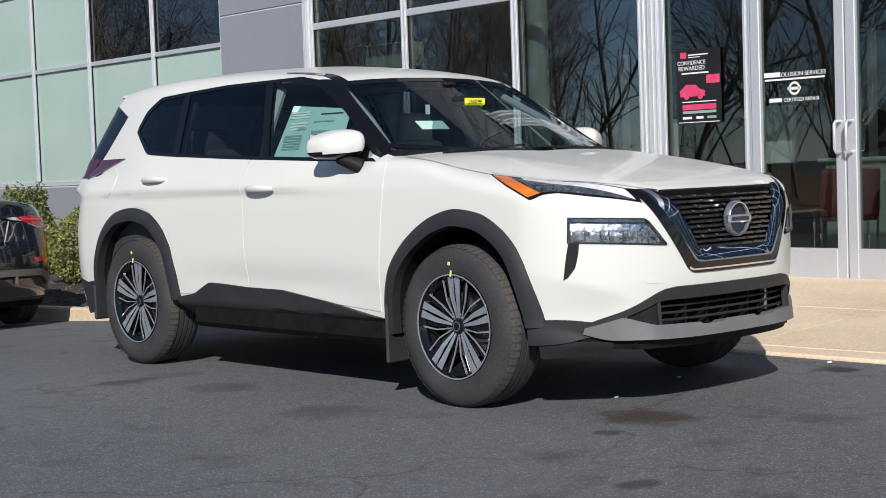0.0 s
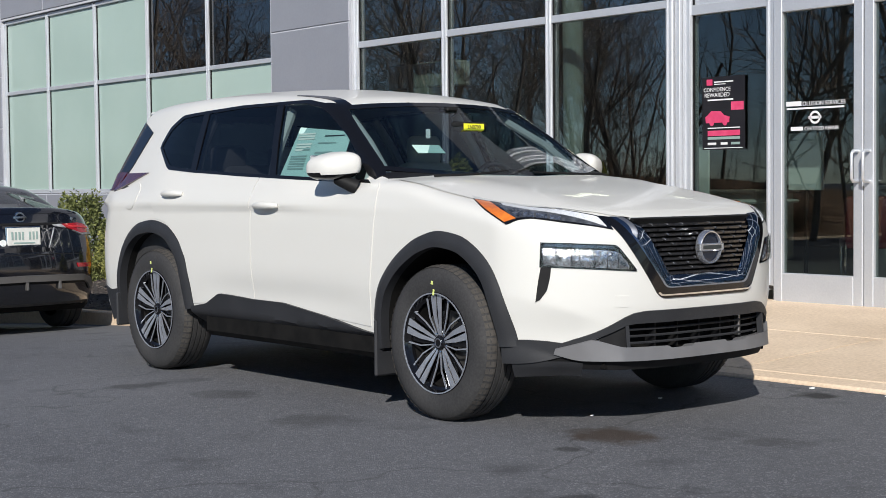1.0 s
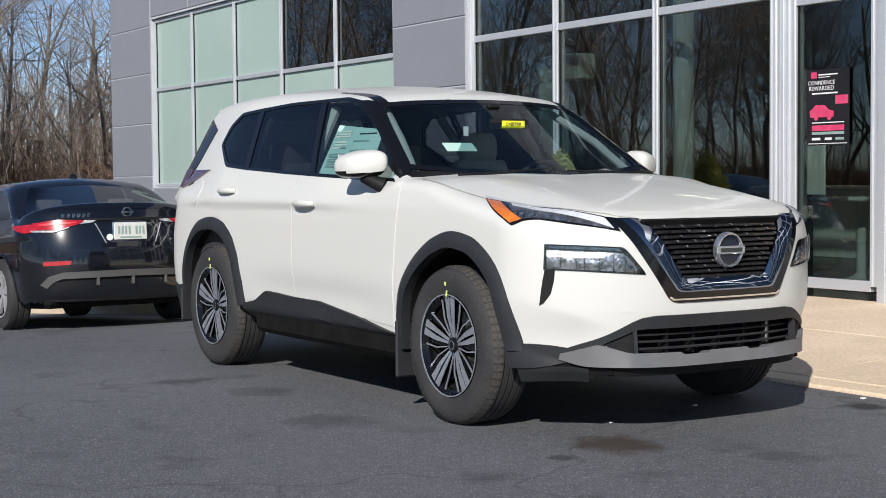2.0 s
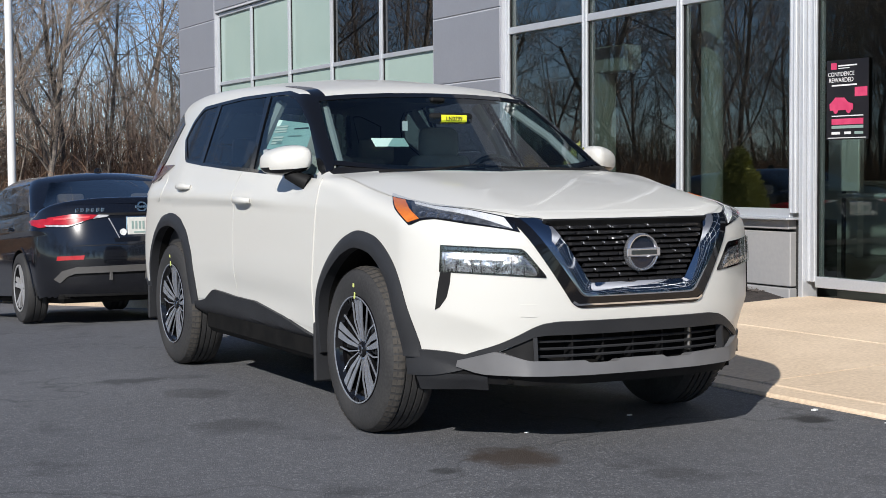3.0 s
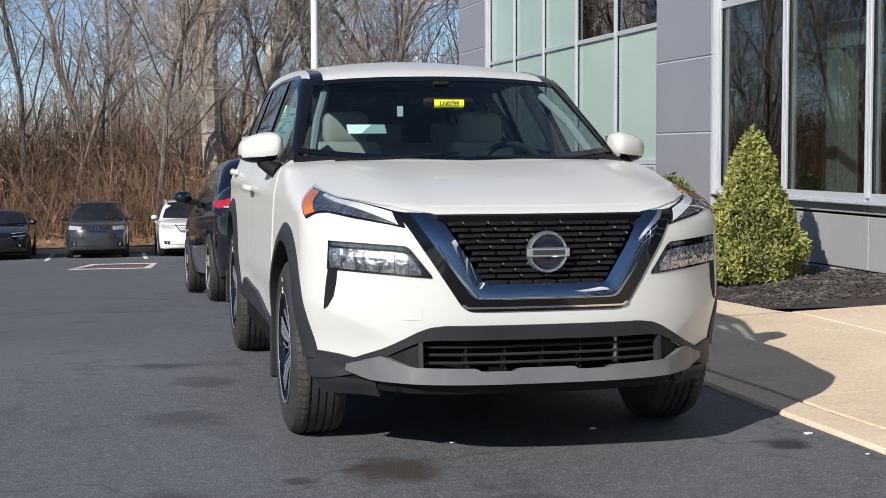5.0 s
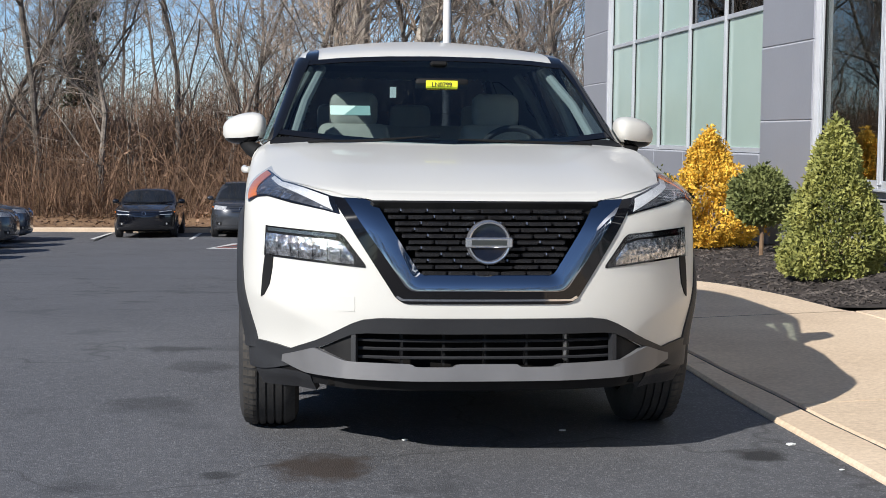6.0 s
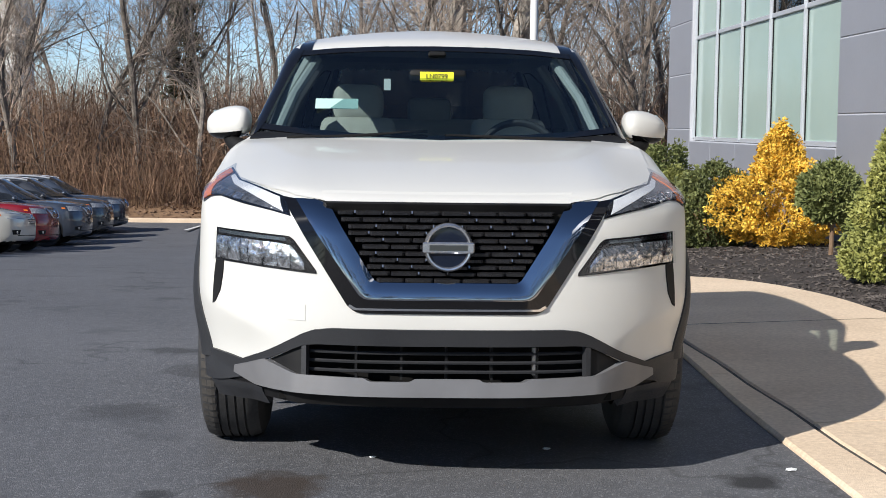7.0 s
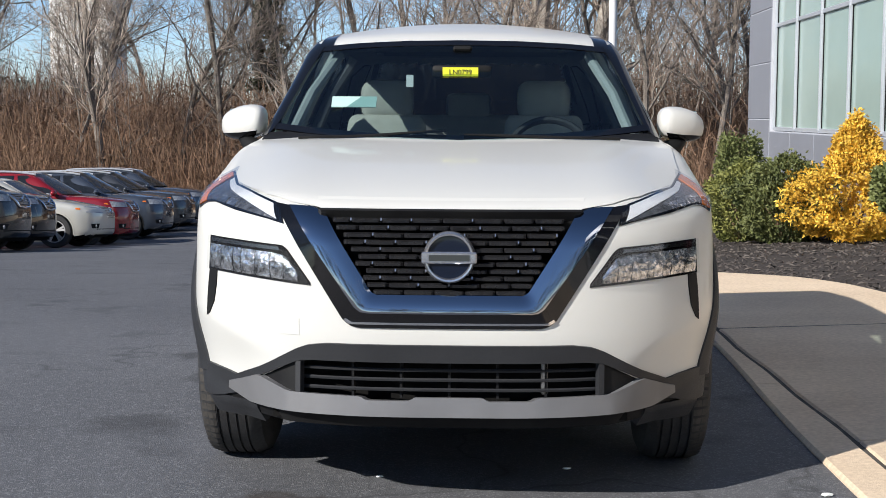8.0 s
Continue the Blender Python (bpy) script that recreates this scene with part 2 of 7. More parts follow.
class Body:
    """A car body as a smooth field: below 0 inside. All panels and trim are laid on its surface."""

    def __init__(self, field, y0, y1, zc):
        self.g, self.y0, self.y1, self.zc = field, y0, y1, zc

    def cast(self, o, d, far=2.2, steps=34):
        lo, hi = np.zeros(len(d)), np.full(len(d), far)
        for _ in range(steps):
            mid = (lo + hi) / 2
            p = o + d * mid[:, None]
            out = self.g(p[:, 0], p[:, 1], p[:, 2]) > 0
            hi, lo = np.where(out, mid, hi), np.where(out, lo, mid)
        return o + d * lo[:, None]

    def normal(self, p):
        e = 0.004
        g = np.stack([self.g(*(p + e * k).T) - self.g(*(p - e * k).T) for k in np.eye(3)], 1)
        return g / np.maximum(np.linalg.norm(g, axis=1, keepdims=True), 1e-9)

    def snap(self, p):
        p = np.asarray(p, float).reshape(-1, 3)
        o = np.stack([0 * p[:, 0], np.clip(p[:, 1], self.y0, self.y1), np.full(len(p), self.zc)], 1)
        d = p - o
        return self.cast(o, d / np.linalg.norm(d, axis=1, keepdims=True), 3.0)

    def front(self, xz):
        xz = np.asarray(xz, float).reshape(-1, 2)
        o = np.stack([xz[:, 0], np.full(len(xz), (self.y0 + self.y1) / 2), xz[:, 1]], 1)
        return self.cast(o, np.tile([0.0, -1, 0], (len(xz), 1)), 4.0)

    def back(self, xz):
        xz = np.asarray(xz, float).reshape(-1, 2)
        o = np.stack([xz[:, 0], np.full(len(xz), (self.y0 + self.y1) / 2), xz[:, 1]], 1)
        return self.cast(o, np.tile([0.0, 1, 0], (len(xz), 1)), 4.0)

    def side(self, yz, s=-1):
        yz = np.asarray(yz, float).reshape(-1, 2)
        o = np.stack([0 * yz[:, 0], yz[:, 0], yz[:, 1]], 1)
        return self.cast(o, np.tile([float(s), 0, 0], (len(yz), 1)))

    def top(self, xy):
        xy = np.asarray(xy, float).reshape(-1, 2)
        o = np.stack([xy[:, 0], xy[:, 1], np.full(len(xy), self.zc)], 1)
        return self.cast(o, np.tile([0.0, 0, 1], (len(xy), 1)))

    def shell(self, along=0.02, around=320, polar=85):
        """The whole skin: rows of points about the long axis, with rounded ends."""
        phi = np.linspace(0, 2 * math.pi, around, endpoint=False)
        ring = np.stack([np.sin(phi), 0 * phi, -np.cos(phi)], 1)
        rows = []
        al = np.r_[math.pi / 2 - 0.002, np.linspace(math.pi / 2, 0, polar)[1:-1]]
        stations = [(self.y0, -a) for a in al] + [(y, 0) for y in np.linspace(self.y0, self.y1, int((self.y1 - self.y0) / along))] + [(self.y1, a) for a in al[::-1]]
        o, d = [], []
        for y, a in stations:
            o.append(np.tile([0, y, self.zc], (around, 1)))
            d.append(ring * math.cos(a) + np.array([0, math.sin(a), 0]))
        pts = self.cast(np.concatenate(o), np.concatenate(d), 3.0)
        n = len(stations)
        i, k = np.meshgrid(np.arange(n - 1), np.arange(around), indexing="ij")
        k2 = (k + 1) % around
        quads = np.stack([i * around + k, (i + 1) * around + k, (i + 1) * around + k2, i * around + k2], -1).reshape(-1, 4)
        return pts, quads

    def strip(self, a, b, n=24, m=6, off=0.004, skirt=0.02, smooth=False, snap=True, bulge=0.0):
        """A panel between two rails, laid off the surface, with edges that go back into it. Returns verts and faces."""
        a, b = rail(a, n, smooth), rail(b, n, smooth)
        w = np.linspace(0, 1, m)
        p = (a[:, None] * (1 - w)[None, :, None] + b[:, None] * w[None, :, None]).reshape(-1, 3)
        if snap:
            p = self.snap(p)
        nn = self.normal(p)
        lift = off + bulge * np.tile(np.sin(math.pi * w), n)
        q = p + nn * lift[:, None]
        faces = [(i * m + k, (i + 1) * m + k, (i + 1) * m + k + 1, i * m + k + 1) for i in range(n - 1) for k in range(m - 1)]
        verts = list(q)
        if skirt:
            edge = [k for k in range(m)] + [i * m + m - 1 for i in range(1, n)] + [(n - 1) * m + k for k in range(m - 2, -1, -1)] + [i * m for i in range(n - 2, 0, -1)]
            base = len(verts)
            verts += [p[e] - nn[e] * skirt for e in edge]
            c = len(edge)
            faces += [(edge[k], edge[(k + 1) % c], base + (k + 1) % c, base + k) for k in range(c)]
        return verts, faces


def mirrored(vf):
    v, f = vf
    return [(-p[0], p[1], p[2]) for p in v], [tuple(reversed(q)) for q in f]


def oriented(vf):
    """Faces turned outward."""
    bm = bmesh.new()
    vs = [bm.verts.new(tuple(map(float, p))) for p in vf[0]]
    for q in vf[1]:
        try:
            bm.faces.new([vs[i] for i in q])
        except ValueError:
            pass
    bmesh.ops.recalc_face_normals(bm, faces=bm.faces)
    bm.normal_update()
    bm.verts.index_update()
    out = [tuple(v.co) for v in bm.verts], [tuple(v.index for v in f.verts) for f in bm.faces]
    bm.free()
    return out


def joined(*vfs):
    v, f = [], []
    for a, b in vfs:
        n = len(v)
        v += list(a)
        f += [tuple(i + n for i in q) for q in b]
    return v, f

# ---- ground ----
def ground_z(y):
    """The lot lies level by the building's door and falls away behind the cars."""
    y = np.asarray(y, float)
    u = np.clip((y - 1.2) / 2.4, 0, 1)
    return -0.056 * 1.2 * u * u - 0.056 * np.clip(y - 3.6, 0, 4.4) - 0.070 * np.clip(y - 8, 0, 18) - 0.030 * np.clip(y - 26, 0, 16)



def cross_fall(x, y):
    """The side lot falls away to the west."""
    return -0.028 * np.clip(-4 - x, 0, 8) * np.clip((y - 8) / 10, 0, 1) * np.clip((40 - y) / 6, 0, 1)


def asphalt_material():
    m = material("asphalt", (0.088, 0.090, 0.098), (0.126, 0.129, 0.139), 0.78, 0, 0.55, 14, 0.5, 190, rough_var=0.1)
    t = m.node_tree
    p = t.nodes["Principled BSDF"]
    base = p.inputs["Base Color"].links[0].from_socket
    geo = t.nodes.new("ShaderNodeNewGeometry")

    def mixed(colour, fac, shade):
        mx = t.nodes.new("ShaderNodeMix")
        mx.data_type, mx.blend_type = "RGBA", "MIX"
        t.links.new(fac, mx.inputs[0])
        t.links.new(colour, mx.inputs[6])
        mx.inputs[7].default_value = (*shade, 1)
        return mx.outputs[2]

    # stone chips
    vo = t.nodes.new("ShaderNodeTexVoronoi")
    vo.inputs["Scale"].default_value = 140
    t.links.new(geo.outputs["Position"], vo.inputs["Vector"])
    chip = t.nodes.new("ShaderNodeMapRange")
    chip.inputs["From Min"].default_value, chip.inputs["From Max"].default_value = 0.72, 1.0
    chip.inputs["To Max"].default_value = 0.75
    sp = t.nodes.new("ShaderNodeSeparateColor")
    t.links.new(vo.outputs["Color"], sp.inputs[0])
    t.links.new(sp.outputs[0], chip.inputs["Value"])
    col = mixed(base, chip.outputs["Result"], (0.25, 0.255, 0.265))
    # old drips and worn patches
    for sc, lo, hi, shade, amt in ((2.3, 0.58, 0.74, (0.032, 0.033, 0.037), 0.6), (0.35, 0.52, 0.75, (0.15, 0.153, 0.165), 0.5), (7.0, 0.68, 0.80, (0.034, 0.035, 0.039), 0.5)):
        nz = t.nodes.new("ShaderNodeTexNoise")
        nz.inputs["Scale"].default_value, nz.inputs["Detail"].default_value = sc, 3
        t.links.new(geo.outputs["Position"], nz.inputs["Vector"])
        mr = t.nodes.new("ShaderNodeMapRange")
        mr.inputs["From Min"].default_value, mr.inputs["From Max"].default_value, mr.inputs["To Max"].default_value = lo, hi, amt
        t.links.new(nz.outputs["Fac"], mr.inputs["Value"])
        col = mixed(col, mr.outputs["Result"], shade)
    # hair cracks
    wob = t.nodes.new("ShaderNodeTexNoise")
    wob.inputs["Scale"].default_value = 1.6
    t.links.new(geo.outputs["Position"], wob.inputs["Vector"])
    add = t.nodes.new("ShaderNodeVectorMath")
    add.operation = "MULTIPLY_ADD"
    add.inputs[1].default_value = (1.3, 1.3, 0)
    t.links.new(wob.outputs["Color"], add.inputs[0])
    t.links.new(geo.outputs["Position"], add.inputs[2])
    cr = t.nodes.new("ShaderNodeTexVoronoi")
    cr.feature = "DISTANCE_TO_EDGE"
    cr.inputs["Scale"].default_value = 0.30
    t.links.new(add.outputs[0], cr.inputs["Vector"])
    mr = t.nodes.new("ShaderNodeMapRange")
    mr.inputs["From Min"].default_value, mr.inputs["From Max"].default_value = 0.0, 0.006
    mr.inputs["To Min"].default_value, mr.inputs["To Max"].default_value = 0.4, 0.0
    t.links.new(cr.outputs["Distance"], mr.inputs["Value"])
    col = mixed(col, mr.outputs["Result"], (0.012, 0.012, 0.012))
    # single spills: place, half sizes, colour
    rag = t.nodes.new("ShaderNodeTexNoise")
    rag.inputs["Scale"].default_value, rag.inputs["Detail"].default_value = 9, 6
    t.links.new(geo.outputs["Position"], rag.inputs["Vector"])
    for x, y, a, b, shade, amt in ((-0.575, -2.20, 0.17, 0.22, (0.045, 0.030, 0.020), 0.85), (1.06, -2.08, 0.11, 0.10, (0.020, 0.020, 0.021), 0.9), (-1.3, -0.9, 0.18, 0.16, (0.03, 0.03, 0.031), 0.5), (-1.15, 0.1, 0.15, 0.2, (0.03, 0.03, 0.031), 0.45), (-0.2, -2.75, 0.12, 0.10, (0.03, 0.03, 0.031), 0.45), (-0.95, -2.3, 0.06, 0.06, (0.02, 0.02, 0.02), 0.7), (-1.6, -3.0, 0.1, 0.06, (0.022, 0.022, 0.023), 0.7), (-1.35, 0.75, 0.2, 0.1, (0.022, 0.022, 0.023), 0.6), (1.15, -3.2, 0.1, 0.06, (0.02, 0.02, 0.02), 0.7)):
        mp = t.nodes.new("ShaderNodeMapping")
        mp.vector_type = "TEXTURE"
        mp.inputs["Location"].default_value, mp.inputs["Scale"].default_value = (x, y, 0), (a, b, 1000)
        t.links.new(geo.outputs["Position"], mp.inputs["Vector"])
        ln = t.nodes.new("ShaderNodeVectorMath")
        ln.operation = "LENGTH"
        t.links.new(mp.outputs[0], ln.inputs[0])
        ad = t.nodes.new("ShaderNodeMath")
        ad.operation = "MULTIPLY_ADD"
        ad.inputs[1].default_value = 1.6
        t.links.new(rag.outputs["Fac"], ad.inputs[0])
        t.links.new(ln.outputs["Value"], ad.inputs[2])
        mr = t.nodes.new("ShaderNodeMapRange")
        mr.inputs["From Min"].default_value, mr.inputs["From Max"].default_value = 1.45, 2.0
        mr.inputs["To Min"].default_value, mr.inputs["To Max"].default_value = amt, 0.0
        t.links.new(ad.outputs[0], mr.inputs["Value"])
        col = mixed(col, mr.outputs["Result"], shade)
    t.links.new(col, p.inputs["Base Color"])
    return m


ASPHALT = asphalt_material()
CONCRETE = material("concrete", (0.60, 0.46, 0.325), (0.82, 0.66, 0.485), 0.85, 0, 1.1, 45, 0.25, 150, island=0.06)
JOINT = material("joint_grime", (0.05, 0.045, 0.04), (0.09, 0.08, 0.07), 0.9, 0, 20)
MULCH = material("dark_mulch", (0.022, 0.018, 0.016), (0.06, 0.048, 0.042), 0.9, 0, 9, 60, 1.0, 45)
CHIP = material("mulch_chip", (0.03, 0.024, 0.022), (0.10, 0.085, 0.075), 0.85, 0, 6, island=0.6)
PANEL = material("grey_metal_panel", (0.30, 0.31, 0.345), (0.325, 0.335, 0.37), 0.45, 0.25, 2.0, 40, rough_var=0.05)
BASEPANEL = material("grey_base_panel", (0.33, 0.33, 0.335), (0.37, 0.365, 0.365), 0.6, 0.1, 1.5, 30)
ALU = material("anodised_aluminium", (0.58, 0.60, 0.63), (0.64, 0.66, 0.69), 0.38, 0.45, 3, 60)
GREENGLASS = material("pale_green_spandrel", (0.36, 0.47, 0.42), (0.40, 0.51, 0.455), 0.12, 0, 0.7, spec=0.7)
SHOPGLASS = glass("shop_glass", (0.60, 0.66, 0.64), 0.18, most=0.72)
DOORGLASS = glass("entrance_glass", (0.60, 0.66, 0.64), 0.09, most=0.7)
DARKGLASS = glass("dark_office_glass", (0.12, 0.13, 0.13), 0.16)
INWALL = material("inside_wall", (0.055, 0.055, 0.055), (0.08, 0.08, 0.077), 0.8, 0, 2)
INWHITE = material("inside_white", (0.50, 0.53, 0.51), (0.57, 0.60, 0.58), 0.7, 0, 3)
INFLOOR = material("inside_floor", (0.10, 0.095, 0.09), (0.15, 0.14, 0.13), 0.35, 0, 2)
PALEJOINT = material("pale_panel_joint", (0.50, 0.51, 0.54), (0.58, 0.59, 0.62), 0.6, 0.1, 3)
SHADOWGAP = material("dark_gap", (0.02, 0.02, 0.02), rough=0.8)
POSTERBLACK = material("poster_black", (0.012, 0.011, 0.013), (0.018, 0.016, 0.018), 0.35, 0, 5)
MAGENTA = material("poster_magenta", (0.62, 0.05, 0.14), (0.70, 0.08, 0.18), 0.45, 0, 12)
PRINTWHITE = material("print_white", (0.78, 0.78, 0.78), rough=0.5)
LINEPAINT = material("worn_line_paint", (0.62, 0.62, 0.60), (0.76, 0.76, 0.74), 0.8, 0, 9, 60)
LITTER = material("leaf_litter", (0.16, 0.09, 0.05), (0.32, 0.20, 0.11), 0.95, 0, 2.2, 30, 0.8, 25)

ys = np.unique(np.concatenate([np.linspace(-60, -4, 8), np.linspace(-4, 44, 97), [46, 60, 100, 300, 900]]))
xs = np.array([-900, -300, -120, -60, -40, -20, -14, -12, -10, -8, -6, -4, 0, 1.0, 1.36, 1.8, 3, 5, 20, 60, 300, 900])
gv = [(x, y, float(ground_z(y)) + float(cross_fall(x, y)) - (0.06 if 1.38 < x < 5 and -12 < y < 30 else 0)) for y in ys for x in xs]
gf = [(j * len(xs) + i, j * len(xs) + i + 1, (j + 1) * len(xs) + i + 1, (j + 1) * len(xs) + i) for j in range(len(ys) - 1) for i in range(len(xs) - 1)]
solid("ground", gv, gf, ASPHALT, label="dark worn asphalt lot sloping gently away", kind="structure", category="ground")


def pave_z(x, y):
    """The walk: level with the lot by the door, a kerb's height over it farther back."""
    return 0.022 + 0.040 * (x - 1.35) + min(0.0, -0.024 * max(0.0, y - 1.5))


def slab(name, x0, x1, y0, y1, parent, thick=0.16, gap=0.006, mat=CONCRETE, n=10, front=None, back=None):
    """A slab that follows the walk's fall, with worn upper edges."""
    if front is None:
        front = lambda y: x0
    vs, fs = [], []
    ygrid = np.linspace(y0 + gap, y1 - gap, n)
    for y in ygrid:
        a, b = front(y) + gap, (back(y) if back else x1) - gap
        za, zb = pave_z(a, y), pave_z(b, y)
        vs += [(a, y, za - thick - 0.3), (a, y, za - 0.014), (a + 0.012, y, za), (b - 0.006, y, zb), (b, y, zb - 0.008), (b, y, zb - thick - 0.3)]
    for j in range(n - 1):
        for k in range(5):
            fs.append((j * 6 + k, j * 6 + k + 1, j * 6 + 7 + k, j * 6 + 6 + k))
    fs += [tuple(range(6))[::-1], tuple(range((n - 1) * 6, n * 6))]
    return solid(name, vs, fs, mat, parent, smooth=False)


pave = part("pavement", box(1.36, 4.6, -14, 5.4, -0.40, -0.09), JOINT, label="pale concrete walk with dark joints before the building", kind="structure", category="pavement")
kerb_x = lambda y: 1.33 + 0.012 * math.sin(1.7 * y)
joint_x = lambda y: 1.50 - 0.03 * min(max(y + 1.2, -1.5), 2.5) + 0.006 * math.sin(5 * y)
for j in range(-12, 16, 3):
    slab("kerb_stone", 1.33, 1.5, j + 0.0, j + 3.0, pave, 0.2, 0.004, front=kerb_x, back=joint_x)
jv, jf = [], []
for j in range(150):
    y = -12 + 17.6 * j / 149
    for dx in (-0.016 - 0.008 * noise.noise((y * 6, 1, 0)), 0.032 + 0.012 * noise.noise((y * 5, 9, 0))):
        jv.append((joint_x(y) + dx, y, pave_z(joint_x(y), y) - 0.009))
    if j:
        jf.append((2 * j - 2, 2 * j - 1, 2 * j + 1, 2 * j))
solid("joint_filling", jv, jf, JOINT, pave, smooth=False, label="dark grime in the kerb joint")
cuts = [-13.2, -10.2, -7.2, -4.2, -1.2, 1.78]
for y0, y1 in zip(cuts, cuts[1:]):
    slab("concrete_slab", 1.5, 2.95, y0, y1, pave, 0.2, 0.009, front=lambda y: joint_x(y) + 0.007)
    slab("concrete_slab", 2.95, 4.46, y0, y1, pave, 0.2, 0.005)


def bed_edge(y):
    return float(curve(y, [1.6, 2.0, 2.85, 3.97, 4.84, 5.2, 5.6, 6.2, 30], [2.95, 2.90, 2.90, 2.80, 2.55, 2.30, 1.95, 1.56, 1.50]))


# the narrowing walk beside the planting bed
vs, fs = [], []
yy = np.linspace(1.79, 6.2, 40)
for y in yy:
    a, b = joint_x(y) + 0.025, max(bed_edge(y), joint_x(y) + 0.03)
    for k in range(7):
        x = a + (b - a) * k / 6
        vs.append((x, y, pave_z(x, y)))
    vs.append((b, y, pave_z(b, y) - 0.12))
for j in range(39):
    for k in range(7):
        fs.append((j * 8 + k, j * 8 + k + 1, j * 8 + k + 9, j * 8 + k + 8))
solid("concrete_slab", vs, fs, CONCRETE, pave, smooth=False)
# planting bed, mounded toward the wall
def bed_z(x, y):
    e = bed_edge(y)
    f = min(max((x - e) / (4.4 - e), 0), 1)
    return pave_z(x, y) - 0.015 + 0.11 * math.sin(min(f * 1.3, 1) * math.pi / 2) * min(1, max(0, (y - 1.85) / 1.0)) + (0.02 * noise.noise((x * 3, y * 3, 0)) if f > 0.02 else 0)


vs, fs = [], []
yy = np.concatenate([np.linspace(1.80, 9, 90), np.linspace(9.3, 26, 30)])
for y in yy:
    e = bed_edge(y) if y > 2.15 else bed_edge(y) + (2.15 - y) * 2.2
    for k in range(22):
        x = e + (4.5 - e) * k / 21
        vs.append((x, y, bed_z(x, y)))
for j in range(len(yy) - 1):
    for k in range(21):
        fs.append((j * 22 + k, j * 22 + k + 1, j * 22 + k + 23, j * 22 + k + 22))
solid("planting_bed", vs, fs, MULCH, label="dark mulch planting bed along the wall", kind="structure", category="ground")
rng = np.random.default_rng(5)
vs, fs = [], []
for _ in range(5200):
    y = 1.95 + 8.5 * rng.random() ** 1.3
    e = bed_edge(y) + 0.03
    x = e + (4.4 - e) * rng.random()
    if y < 2.15:
        continue
    z = bed_z(x, y) + 0.004
    a, l, w, h = rng.random() * 6.28, 0.012 + 0.022 * rng.random(), 0.004 + 0.006 * rng.random(), 0.004 + 0.012 * rng.random()
    c, s = math.cos(a), math.sin(a)
    n = len(vs)
    tl = (rng.random() - 0.5) * 0.02
    vs += [(x - l * c - w * s, y - l * s + w * c, z - tl), (x - l * c + w * s, y - l * s - w * c, z - tl), (x + l * c + w * s, y + l * s - w * c, z + tl), (x + l * c - w * s, y + l * s + w * c, z + tl), (x, y, z + h)]
    fs += [(n, n + 1, n + 4), (n + 1, n + 2, n + 4), (n + 2, n + 3, n + 4), (n + 3, n, n + 4)]
solid("mulch_chips", vs, fs, CHIP, smooth=False, label="loose dark bark chips on the bed", kind="stuff", category="mulch")
# kerb along the bed toward the back of the building
for j in range(15, 27, 3):
    slab("kerb_stone", 1.33, 1.50, j + 0.0, j + 3.0, pave, 0.2, 0.004, front=kerb_x)

# ---- building ----
XF = 4.36
bm = bmesh.new()
for y0, y1, z0, z1 in ((6.34, 7.95, -0.4, 7.0), (7.95, 15.62, -0.8, 1.03), (7.95, 15.62, 3.72, 7.0), (15.62, 17.5, -1.2, 7.0), (1.80, 6.34, -0.4, 0.74), (-12.0, 6.34, 5.3, 7.0)):
    box(4.43 if y0 > 1.7 else 4.50, 4.80, y0, y1, z0, z1, 0, bm)
box(4.80, 24, 17.3, 17.5, -1.5, 7.0, 0, bm)
box(4.80, 24, -12.2, -12, -0.5, 7.0, 0, bm)
box(23.8, 24, -12, 17.3, -0.5, 7.0, 0, bm)
wall = part("wall_west", bm, SHADOWGAP, label="grey metal-clad front wall of a car dealership", smooth=False, kind="structure", category="wall")
part("roof", box(4.4, 24, -12.2, 17.5, 7.0, 7.3), PANEL, label="flat grey roof", kind="structure", category="roof", smooth=False)

for y0, y1, z0, z1 in ((6.345, 7.945, -0.4, 7.0), (7.955, 15.615, -0.8, 1.025), (7.955, 15.615, 3.725, 7.0), (15.625, 17.49, -1.2, 7.0)):
    part("joint_backing", box(4.302, 4.429, y0, y1, z0, z1), PALEJOINT, wall, "pale seal behind the panel joints", smooth=False)


def cladding(y0, y1, zs, ysplit=(), mat=PANEL, x=XF):
    yl = [y0, *ysplit, y1]
    dx = -0.07 if y0 > 1.7 else 0.0
    for a, b in zip(yl, yl[1:]):
        for c, d in zip(zs, zs[1:]):
            part("facade_panel", box(x + dx, 4.51 + dx, a + 0.008, b - 0.008, c + 0.008, d - 0.008, 0.006), mat, wall, smooth=False)


cladding(6.37, 7.93, [-0.3, 0.56, 1.37, 2.14, 2.89, 3.64, 4.4, 5.3, 6.2, 7.0])
cladding(15.64, 17.5, [-1.2, -0.4, 0.5, 1.20, 2.05, 2.86, 3.62, 4.4, 5.3, 6.2, 7.0])
cladding(7.95, 15.62, [3.75, 4.4, 5.3, 6.2, 7.0], (9.46, 11.01, 12.53, 14.08))
cladding(7.95, 15.62, [-0.8, 0.2, 1.02], (9.46, 11.01, 12.53, 14.08))
cladding(-12, 6.34, [5.35, 6.2, 7.0], (-10.5, -9, -7.5, -6, -4.5, -3, -1.5, 0, 1.5, 3.31, 4.83))
cladding(1.86, 6.34, [0.20, 0.655], (3.31, 4.83), BASEPANEL, 4.44)
cladding(1.86, 6.34, [0.66, 0.75], (3.31, 4.83), BASEPANEL, 4.42)
